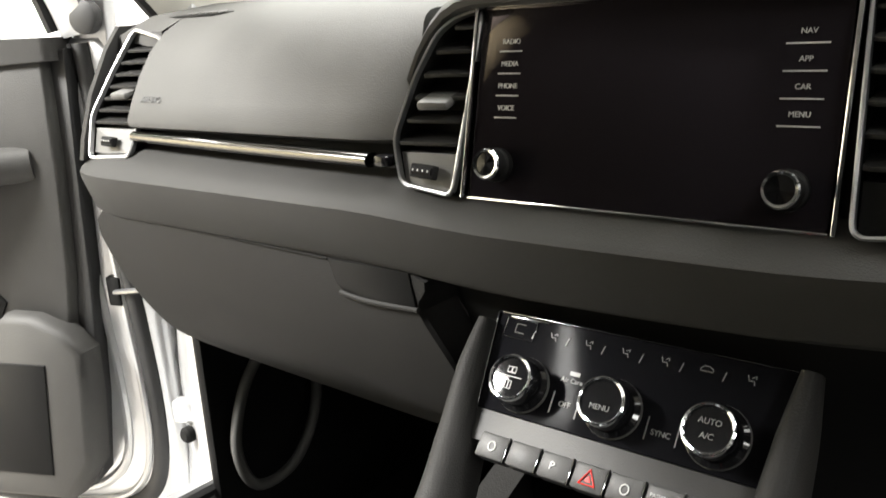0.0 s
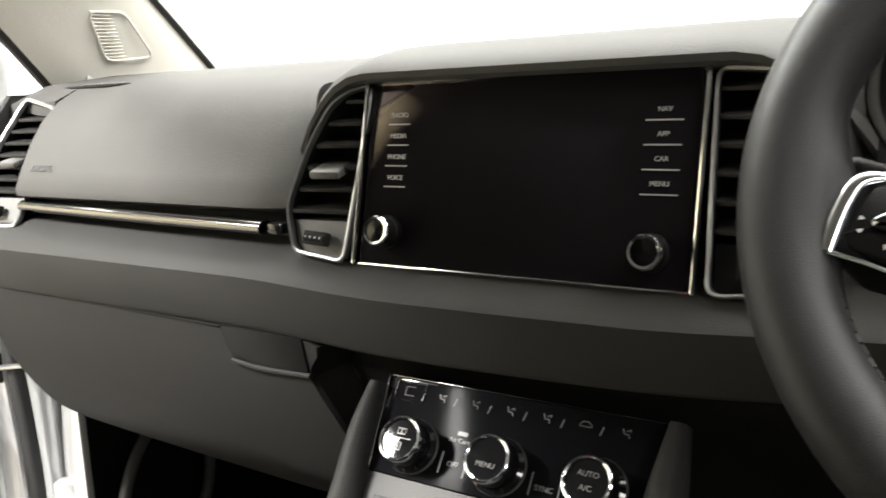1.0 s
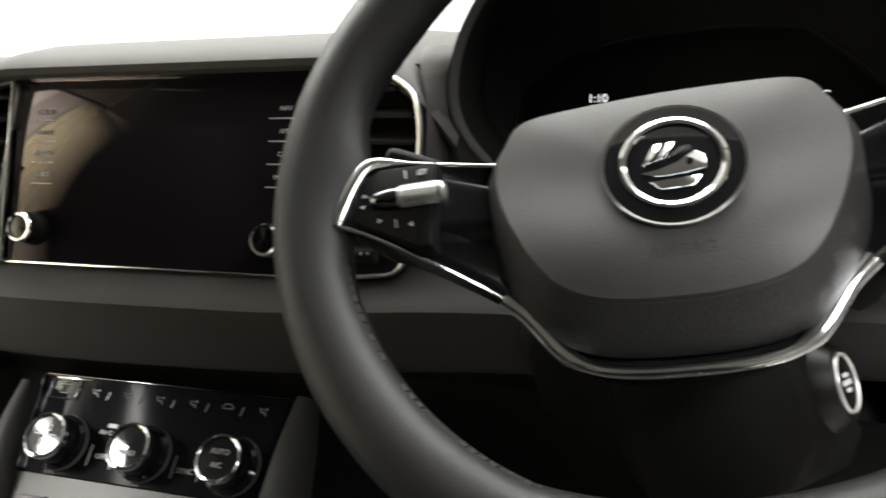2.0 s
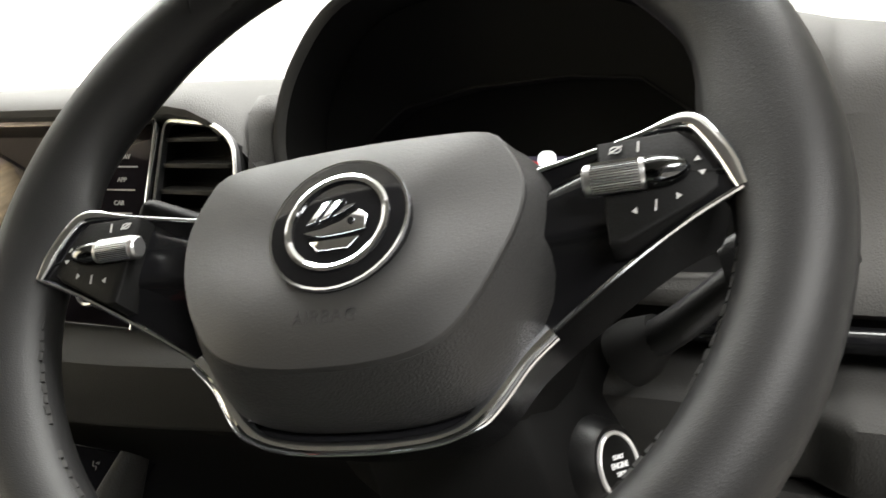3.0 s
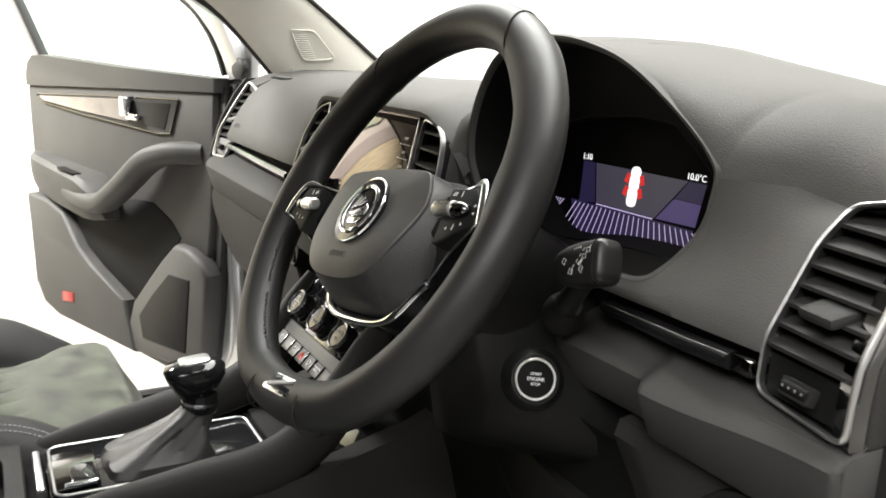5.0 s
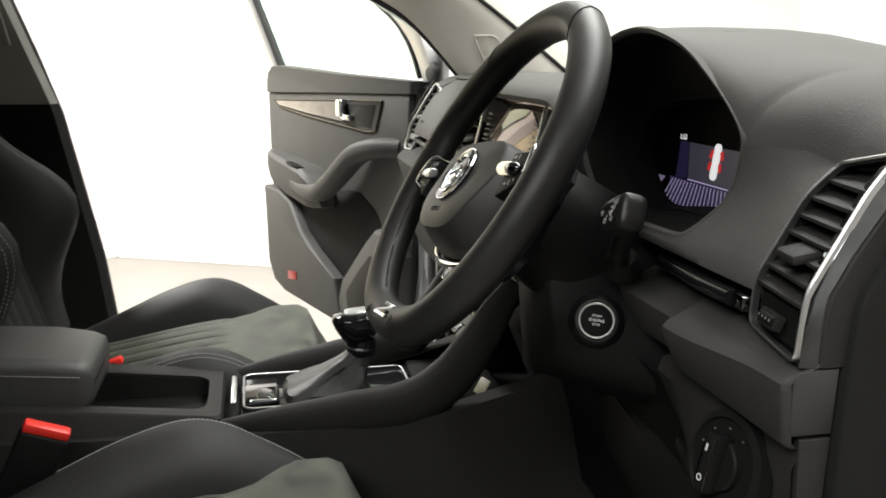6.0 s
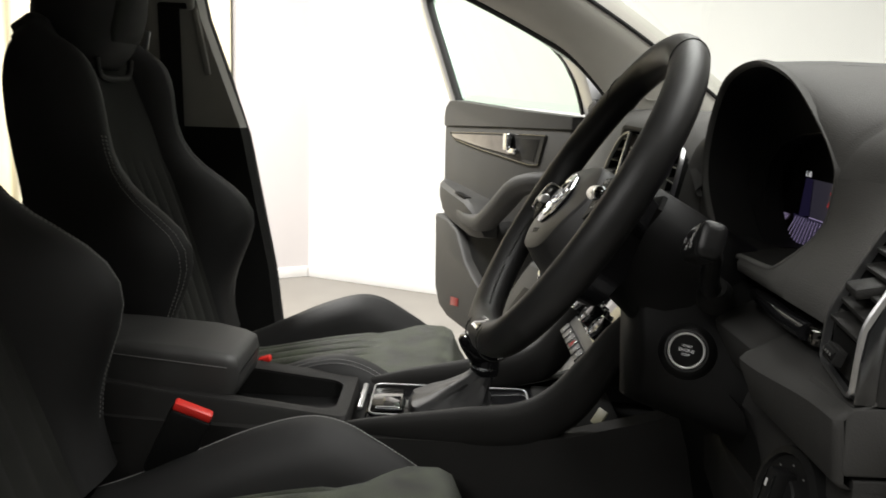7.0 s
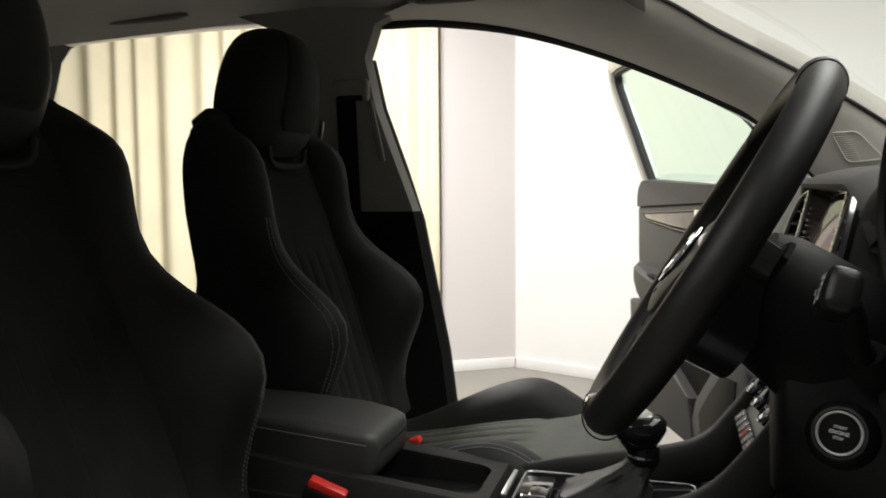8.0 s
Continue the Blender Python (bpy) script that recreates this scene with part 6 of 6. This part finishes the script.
def seat(name, x0, label, lean=0.0):
    s = thing(name, (x0, -0.40, 0.40), label, "car seat", "front seats")
    # cushion: centre with pleats behind and smooth suede in front, bolsters at both sides
    rows = []
    for i in range(31):
        y = lerp(-0.56, -0.015, i / 30)
        k = (y + 0.56) / 0.545
        z = lerp(0.585, 0.640, smooth01(k / 0.75)) - 0.075 * smooth01((y + 0.075) / 0.06) ** 2
        half = lerp(0.140, 0.150, k) + 0.058 * smooth01((y + 0.175) / 0.06) - 0.02 * smooth01((y + 0.06) / 0.045)
        row = []
        for j in range(97):
            u = -1 + j / 48
            x = u * half
            ripple = 0.0100 * (abs(math.sin(math.pi * (x / 0.042))) ** 0.35 - 1) * smooth01((-0.205 - y) / 0.012)
            seam = -0.005 * math.exp(-((y + 0.20) / 0.005) ** 2)
            row.append(Vector((x0 + x, y, z + ripple + seam - 0.012 * u ** 4 + 0.006 * (1 - u * u))))
        rows.append(row + [Vector((x0 + half, y, 0.48)), Vector((x0 - half, y, 0.48))])
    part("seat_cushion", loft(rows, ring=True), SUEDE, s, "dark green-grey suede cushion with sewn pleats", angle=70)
    # black lines along the sewn valleys paint in the crease shade
    for xx in (-0.126, -0.084, -0.042, 0.0, 0.042, 0.084, 0.126):
        line = []
        for i in range(12):
            y = lerp(-0.55, -0.214 + 0.10 * xx * xx / 0.016 * 0.3, i / 11)
            k = (y + 0.56) / 0.545
            u = xx / lerp(0.140, 0.150, k)
            line.append(Vector((x0 + xx, y, lerp(0.585, 0.640, smooth01(k / 0.75)) - 0.0062 - 0.012 * u ** 4 + 0.006 * (1 - u * u))))
        part("pleat_shade_seam", sweep(line, oval(0.0012, 0.0012, 6)), MATTE, s)
    for sx in (-1, 1):
        rows = []
        for y, w0, w1, z, zo in ((-0.60, 0.13, 0.235, 0.560, 0.43), (-0.50, 0.135, 0.243, 0.588, 0.42), (-0.40, 0.138, 0.250, 0.632, 0.41), (-0.32, 0.142, 0.253, 0.668, 0.41), (-0.25, 0.146, 0.254, 0.688, 0.41), (-0.20, 0.150, 0.252, 0.682, 0.41), (-0.15, 0.155, 0.248, 0.655, 0.41), (-0.10, 0.165, 0.243, 0.622, 0.41), (-0.05, 0.175, 0.230, 0.585, 0.42), (-0.03, 0.18, 0.215, 0.55, 0.44)):
            m = (w0 + w1) / 2
            rows.append([Vector((x0 + sx * x, y, zz)) for x, zz in ((w0, 0.50), (w0 - 0.004, z - 0.045), (w0 + 0.012, z - 0.022), (m - 0.012, z - 0.003), (m + 0.012, z), (m + 0.030, z - 0.006), (w1 - 0.006, z - 0.024), (w1, z - 0.060), (w1 + 0.002, 0.50), (w1 - 0.01, zo))])
        ny = []
        for j in range(len(rows[0])):
            ny.append(spline([r[j] for r in rows], 4))
        rows = [list(c) for c in zip(*ny)]
        part("cushion_bolster", loft(rows, ring=True), SEATSKIN, s, "black leatherette cushion bolster", angle=70)
        stitches([r[5] + Vector((0, 0, 0.0006)) for r in rows[2:-6]], s, THREAD)
        stitches([r[5].lerp(r[4], 0.5) + Vector((0, 0, 0.0012)) for r in rows[2:-6]], s, THREAD)
    part("seat_base", block(0.44, 0.46, 0.10, pose(x0, -0.30, 0.43), 0.02), DARK, s, "black seat base")
    for sx in (-1, 1):
        part("seat_rail", block(0.03, 0.55, 0.06, pose(x0 + sx * 0.19, -0.32, 0.35), 0.006), DARK, s)
    # backrest: spine points (y, z), the face normal turns with them
    SP = [(-0.515, 0.60), (-0.550, 0.72), (-0.590, 0.85), (-0.640, 0.99), (-0.690, 1.12), (-0.715, 1.180), (-0.732, 1.205)]
    spine = spline([(0, y, z) for y, z in SP], 5)
    n = len(spine) - 1
    rows, lft, rgt = [], [], []
    for i, p in enumerate(spine):
        t = (spine[min(i + 1, n)] - spine[max(i - 1, 0)]).normalized()
        f = Vector((0, t.z, -t.y))
        k = i / n
        half = lerp(0.135, 0.125, k) * (1 - 0.10 * smooth01((k - 0.85) / 0.15))
        th = lerp(0.10, 0.03, smooth01((k - 0.3) / 0.7)) + 0.028 * math.sin(math.pi * min(1.0, k * 1.15))
        row = []
        for j in range(73):
            u = -1 + j / 36
            x = u * half
            ripple = 0.0045 * (abs(math.sin(math.pi * x / 0.040)) ** 0.45 - 1) * smooth01((0.47 - k) / 0.02) * smooth01((k - 0.02) / 0.05)
            seam = -0.005 * math.exp(-((k - 0.48) / 0.02) ** 2)
            row.append(Vector((x0 + x, 0, 0)) + p + f * (ripple + seam - 0.008 * (1 - u * u)))
        row += [Vector((x0 + half, 0, 0)) + p - f * th, Vector((x0 - half, 0, 0)) + p - f * th]
        rows.append(row)
        bol = 0.104 * math.exp(-((k - 0.30) / 0.13) ** 2) + 0.046 * math.exp(-((k - 0.645) / 0.135) ** 2) + 0.008
        wide = lerp(0.240, 0.258, smooth01(k / 0.28)) - 0.060 * smooth01((k - 0.36) / 0.18) + 0.016 * smooth01((k - 0.54) / 0.14) - 0.030 * smooth01((k - 0.80) / 0.20)
        shell_w = max(wide, 0.216 - 0.10 * smooth01((k - 0.60) / 0.40))
        for sx, keep in ((-1, lft), (1, rgt)):
            c = Vector((x0, 0, 0)) + p
            X = Vector((sx, 0, 0))
            hw = wide - half
            keep.append([c + X * (half - 0.006) - f * 0.03, c + X * half + f * 0.001, c + X * (half + 0.18 * hw) + f * bol * 0.45, c + X * (half + 0.40 * hw) + f * bol * 0.92, c + X * (half + 0.62 * hw) + f * bol, c + X * (half + 0.86 * hw) + f * bol * 0.90, c + X * wide + f * bol * 0.45, c + X * (shell_w + 0.003) - f * 0.03, c + X * (shell_w - 0.01) - f * th, c + X * (half - 0.006) - f * (th + 0.004)])
    part("backrest", loft(rows, ring=True), DIMSUEDE, s, "suede backrest centre with sewn pleats, shade put into its colour", angle=70)
    for keep in (lft, rgt):
        mid_ = sum(keep[-1], Vector()) / len(keep[-1])
        rise = (spine[-1] - spine[-2]).normalized()
        for k, h in ((0.90, 0.004), (0.62, 0.008), (0.2, 0.010)):
            keep.append([mid_.lerp(q, k) + rise * h for q in keep[n]])
        part("backrest_bolster", loft(keep, ring=True), SEATSKIN, s, "black leatherette backrest bolster", angle=70)
        stitches([r[5] for r in keep[3:17]], s, THREAD, 0.0065, name="back_stitching")
        stitches([r[5].lerp(r[4], 0.45) + (r[4] - r[8]).normalized() * 0.0008 for r in keep[3:17]], s, THREAD, 0.0065, name="back_stitching")
    # sports headrest, one piece with the back
    HR = [(-0.728, 1.13, 0.094, 0.046), (-0.720, 1.165, 0.108, 0.068), (-0.712, 1.22, 0.114, 0.083), (-0.706, 1.28, 0.101, 0.083), (-0.704, 1.325, 0.080, 0.073), (-0.706, 1.353, 0.055, 0.055), (-0.709, 1.367, 0.029, 0.030), (-0.710, 1.371, 0.010, 0.010)]
    levels = list(zip(*[spline([(v, 0, 0) for v in col_], 4) for col_ in zip(*HR)]))
    levels = [tuple(v.x for v in row) for row in levels]
    part("headrest", loft([[Vector((x0 + x, y + yy, z)) for x, yy in oval(w, d, 40, 0.82)] for y, z, w, d in levels], ring=True), SEATSKIN, s, "black leatherette head restraint", angle=80)
    rows = []
    for y, z, w, d in levels[5:22]:
        reach = 0.64 * min(1.0, 0.55 + (z - 1.15) / 0.10)
        arc = []
        for q in range(15):
            u = reach * (-1 + q / 7)
            yy = d * (1 - abs(u) ** (2 / 0.82)) ** 0.41
            arc.append(Vector((x0 + u * w, y + yy + 0.0022, z)))
        rows.append(arc + [p_ - Vector((0, 0.006, 0)) for p_ in reversed(arc)])
    part("headrest_face", loft(rows, ring=True), DIMSUEDE, s, "suede face of the head restraint", angle=80)
    collar = spline([Vector((x0 + x, y, z)) for x, y, z in ((-0.074, -0.672, 1.150), (-0.068, -0.672, 1.128), (-0.050, -0.672, 1.117), (0.0, -0.672, 1.115), (0.050, -0.672, 1.117), (0.068, -0.672, 1.128), (0.074, -0.672, 1.150))], 4)
    part("collar_plate", sweep(collar, oval(0.006, 0.005, 10), up=(0, 1, 0.4)), HARD, s, "grey plastic collar below the head restraint")
    if not lean:
        part("loop_tag", block(0.004, 0.010, 0.035, pose(x0 - 0.128, -0.66, 1.19, -10), 0.001), SATIN, s)
    if lean:
        turn = Matrix.Translation((0, -0.50, 0.64)) @ pose(0, 0, 0, lean) @ Matrix.Translation((0, 0.50, -0.64))
        for ob in s.children:
            if ob.name.split(".")[0] in ("backrest", "backrest_bolster", "headrest", "headrest_face", "collar_plate", "loop_tag", "back_stitching"):
                ob.data.transform(turn)
    return s


seat("driver_seat", 0.365, "black sports seat with suede centre and grey stitching, driver's", 3.5)
seat("passenger_seat", -0.315, "black sports seat with suede centre, on the passenger side")

# seat belt of the passenger, hanging from the B-pillar
belt = thing("seat_belt", (-0.64, -0.66, 1.29), "black seat belt hanging from its pillar guide", "seat belt")
part("guide", block(0.022, 0.09, 0.05, pose(-0.632, -0.670, 1.290, 0, 0, 0), 0.010, 3), LINER, belt, "grey belt guide")
part("guide_slot", block(0.010, 0.06, 0.012, pose(-0.622, -0.668, 1.272), 0.003), MATTE, belt)
rows = [[Vector((-0.620 - 0.010 * k, -0.700 + yy, 1.275 - 0.11 * k)) for yy in (0, 0.046)] + [Vector((-0.6215 - 0.010 * k, -0.700 + yy, 1.275 - 0.11 * k)) for yy in (0.046, 0)] for k in range(7)]
part("webbing", loft(rows, ring=True), MATTE, belt, "black belt webbing")
part("height_slide", block(0.006, 0.012, 0.14, pose(-0.645, -0.615, 1.20, 12), 0.002), LINER, belt)

# ---------------------------------------------------------------- open passenger door
door = thing("passenger_door", (-0.80, 0.245, 0.35), "open silver front door with grey lining and a window", "car door")
DD = Vector((-0.948, -0.317, 0))      # along the door, from the hinge
DN = Vector((0.317, -0.948, 0))       # the way its lining faces
DO = Vector((-0.80, 0.245, 0))


def dp(s, z, n=0.0):
    return DO + DD * s + DN * n + Vector((0, 0, z))


DM = Matrix(((-0.948, 0, 0.317, DO.x), (-0.317, 0, -0.948, DO.y), (0, 1, 0, 0), (0, 0, 0, 1)))   # local x along, y up, z out of the lining


def door_slab(outline, front, depth, bevel, name, mat, parent=door, label="", n=4):
    o = [(p.x, p.y) for p in spline([(x, y, 0) for x, y in outline], n, closed=True)] if n else outline
    return part(name, plate(o, depth, DM @ pose(0, 0, front), bevel), mat, parent, label)


shell = [(-0.035, 0.40), (-0.02, 0.345), (0.06, 0.312), (0.14, 0.308), (0.90, 0.325), (0.99, 0.36), (1.045, 0.46), (1.075, 0.80), (1.085, 1.00), (1.06, 1.075), (0.90, 1.085), (0.0, 1.068), (-0.025, 1.03)]
door_slab(shell, -0.035, 0.10, 0.012, "shell", PAINT, label="silver painted door shell", n=0)
lining = [(0.155, 0.445), (0.19, 0.405), (0.30, 0.372), (0.85, 0.348), (0.94, 0.365), (1.01, 0.43), (1.035, 0.62), (1.055, 0.85), (1.062, 1.00), (1.02, 1.008), (0.90, 1.012), (0.5, 1.030), (0.066, 1.048), (0.072, 0.90), (0.085, 0.75), (0.118, 0.56)]
door_slab(lining, 0.0, 0.04, 0.010, "lining", DOORSKIN, label="dark grey door lining", n=0)
ledge = [(0.05, 1.040), (0.5, 1.022), (1.065, 1.000), (1.068, 1.03), (1.055, 1.065), (1.02, 1.088), (0.95, 1.092), (0.5, 1.078), (0.05, 1.070)]
door_slab(ledge, 0.006, 0.05, 0.012, "window_ledge", DOORSKIN, label="padded ledge below the window", n=0)
door_slab([(0.105, 0.42), (0.14, 0.385), (0.22, 0.368), (0.90, 0.360), (0.90, 0.45), (0.25, 0.50), (0.20, 1.05), (0.040, 1.055), (0.052, 0.90), (0.062, 0.75), (0.082, 0.55)], -0.014, 0.03, 0.004, "edge_seal", RUBBER, n=0)
seal = spline([dp(s, z, -0.036) for s, z in ((0.030, 1.06), (0.022, 0.92), (0.012, 0.75), (0.0, 0.56), (0.006, 0.45), (0.035, 0.385), (0.10, 0.350), (0.25, 0.338), (0.90, 0.336))], 5)
part("rubber_seal", sweep(seal, oval(0.014, 0.012, 10), up=DN), RUBBER, door, "black rubber door seal")
for off, r in ((0.022, 0.006), (0.060, 0.008)):
    edge_ = spline([dp(s + off, z + 0.4 * off * smooth01((0.5 - z) / 0.12), -0.035) for s, z in ((0.030, 1.06), (0.022, 0.92), (0.012, 0.75), (0.0, 0.56), (0.006, 0.45), (0.035, 0.385), (0.10, 0.350), (0.25, 0.338), (0.90, 0.336))], 5)
    part("pressed_edge", sweep(edge_, oval(r, r * 0.8, 8), up=DN), PAINT, door)
door_slab([(-0.008, 1.03), (0.052, 1.03), (0.040, 1.13), (0.020, 1.20), (-0.020, 1.16)], -0.040, 0.02, 0.004, "frame_foot", PAINT, label="silver foot of the window frame", n=0)
# decorative insert with silver outline and release lever
ins = [(0.205, 1.016), (0.55, 1.003), (0.975, 0.982), (0.985, 0.976), (0.94, 0.960), (0.70, 0.945), (0.30, 0.931), (0.245, 0.936)]
door_slab(ins, 0.0035, 0.006, 0.002, "insert", DOORSKIN, n=0)
part("insert_outline", sweep([dp(x, z, 0.004) for x, z in ins], oval(0.0020, 0.0018, 8), closed=True, up=DN), BAR, door, "thin dull silver outline")
door_slab([(0.44, 1.001), (0.965, 0.977), (0.94, 0.966), (0.70, 0.953), (0.44, 0.948)], 0.0075, 0.005, 0.002, "decor_strip", INSERT, label="brushed warm grey decor strip", n=0)
# flat dark plate paints the shade of the lever's recess
door_slab([(0.24, 1.004), (0.42, 0.998), (0.42, 0.948), (0.27, 0.942)], 0.005, 0.003, 0.001, "lever_shade", HARD, n=0)
part("release_lever", block(0.035, 0.05, 0.020, DM @ pose(0.432, 0.985, 0.016), 0.006), CHROME, door, "chrome door release lever")
part("release_lever_foot", block(0.055, 0.016, 0.014, DM @ pose(0.400, 0.962, 0.014), 0.004), CHROME, door)
# armrest with pull handle
rows = []
for s, z0, z1, n0 in ((1.052, 0.735, 0.812, 0.004), (1.02, 0.722, 0.812, 0.022), (0.97, 0.712, 0.812, 0.040), (0.90, 0.702, 0.811, 0.054), (0.80, 0.690, 0.806, 0.064), (0.68, 0.684, 0.800, 0.074), (0.60, 0.680, 0.796, 0.080), (0.55, 0.682, 0.780, 0.078), (0.51, 0.690, 0.755, 0.060)):
    rows.append([dp(s, z0, -0.005), dp(s, z0 + 0.005, n0 * 0.7), dp(s, (z0 + z1) / 2, n0), dp(s, z1 - 0.012, n0), dp(s, z1, n0 - 0.012), dp(s, z1 + 0.003, -0.005)])
part("armrest", loft(rows, ring=True), DOORSKIN, door, "padded door armrest")
path = spline([dp(0.68, 0.742, 0.042), dp(0.58, 0.736, 0.054), dp(0.49, 0.742, 0.057), dp(0.415, 0.778, 0.057), dp(0.345, 0.822, 0.054), dp(0.275, 0.872, 0.044), dp(0.205, 0.896, 0.022), dp(0.13, 0.902, -0.022)], 6)
part("pull_handle", sweep(path, oval(0.026, 0.034, 16, 0.75), up=DN), DOORSKIN, door, "sweeping grab handle", angle=60)
door_slab([(0.62, 0.792), (0.72, 0.800), (0.72, 0.806), (0.62, 0.80)], 0.070, 0.02, 0.002, "window_switch", DARK, n=0)
# storage pocket and speaker
# outline of a flat black sheet that paints the pocket hollow's shade
pocket = [(0.90, 0.70), (0.53, 0.735), (0.42, 0.757), (0.34, 0.760), (0.255, 0.728), (0.215, 0.695), (0.30, 0.56), (0.42, 0.46), (0.60, 0.50), (0.80, 0.57)]
door_slab(pocket, 0.0030, 0.003, 0.001, "pocket_shade", MATTE, label="flat black sheet painting the shaded pocket hollow", n=0)
lowp = [(0.90, 0.690), (0.80, 0.668), (0.705, 0.585), (0.61, 0.545), (0.445, 0.492), (0.40, 0.365), (0.86, 0.352), (0.95, 0.37), (1.005, 0.43), (1.02, 0.60), (1.03, 0.69)]
door_slab(lowp, 0.035, 0.04, 0.012, "pocket_front", DOORSKIN, label="storage pocket front", n=0)
bulge = [(0.066, 0.635), (0.10, 0.668), (0.150, 0.684), (0.205, 0.684), (0.26, 0.642), (0.315, 0.592), (0.415, 0.495), (0.445, 0.42), (0.42, 0.362), (0.14, 0.385), (0.085, 0.45), (0.070, 0.56)]
door_slab(bulge, 0.028, 0.04, 0.014, "speaker_housing", DOORSKIN, label="speaker housing", n=0)
grille = [(0.135, 0.612), (0.225, 0.608), (0.30, 0.545), (0.375, 0.47), (0.36, 0.415), (0.16, 0.43)]
door_slab(grille, 0.0305, 0.006, 0.001, "speaker_grille", DARK, label="fine perforated speaker grille", n=0)
door_slab([(0.738, 0.420), (0.812, 0.408), (0.812, 0.436), (0.738, 0.447)], 0.0375, 0.003, 0.001, "reflector", REFLECT, label="red door reflector", n=0)
part("edge_plug", lathe([(0.022, -0.01), (0.022, 0.004), (0.018, 0.006), (0, 0.006)], DM @ pose(0.0066, 1.093, -0.0235), 20), RUBBER, door)
# window frame leaning inwards, and the glass
LEAN = 0.26


def wp(s, z, n=0.0):
    return dp(s, z, -0.045 + LEAN * (z - 1.07) + n)


out = [(1.050, 1.085), (1.11, 1.25), (1.17, 1.40), (1.168, 1.465), (1.12, 1.492), (0.86, 1.490), (0.62, 1.448), (0.36, 1.365), (0.15, 1.262), (0.07, 1.195), (0.04, 1.135), (0.03, 1.075)]
path = spline([wp(s, z) for s, z in out], 5)
part("window_frame", sweep(path, [(-0.028, -0.02), (0.028, -0.02), (0.028, 0.012), (0.012, 0.022), (-0.028, 0.018)], up=DN), PAINT, door, "silver window frame")
inn = [(1.015, 1.085), (1.072, 1.25), (1.125, 1.40), (1.120, 1.440), (1.08, 1.457), (0.85, 1.455), (0.64, 1.420), (0.38, 1.335), (0.16, 1.228), (0.10, 1.175), (0.078, 1.13), (0.070, 1.078)]
path = spline([wp(s, z, 0.006) for s, z in inn], 5)
part("glass_seal", sweep(path, oval(0.010, 0.014, 8), up=DN), RUBBER, door)
bm = bmesh.new()
bm.faces.new([bm.verts.new(wp(s, z)) for s, z in inn])
part("window_glass", bm, GLASS, door, "green-tinted door glass").visible_shadow = False
# check strap between post and door
part("check_strap", sweep([(-0.680, 0.275, 0.742), dp(0.035, 0.712, -0.028)], oval(0.006, 0.004, 8)), SATIN, door)
part("strap_box", block(0.024, 0.045, 0.02, DM @ pose(0.040, 0.712, -0.038), 0.004), MATTE, door)
# kick panel with its pocket loop, by the passenger's feet
kick = thing("kick_panel", (-0.64, 0.34, 0.45), "black footwell side panel with a pocket", "trim panel")
part("panel", block(0.02, 0.56, 0.42, pose(-0.645, 0.53, 0.52), 0.008), DARK, kick)
part("pocket_rim", sweep(spline([(-0.628, 0.36, 0.66), (-0.622, 0.30, 0.60), (-0.620, 0.275, 0.52), (-0.618, 0.30, 0.455), (-0.618, 0.37, 0.46), (-0.62, 0.42, 0.53), (-0.622, 0.43, 0.64)], 6), oval(0.008, 0.008, 10), up=(1, 0, 0)), GREYP, kick, "moulded pocket rim")
# floor mats
for x in (-0.36, 0.40):
    mat_ = thing("floor_mat", (x, 0.15, 0.325), "black carpet floor mat in the footwell", "floor mat", "floor mats")
    part("mat", block(0.42, 0.60, 0.012, pose(x, 0.18, 0.332, 3), 0.004), CARPET, mat_)
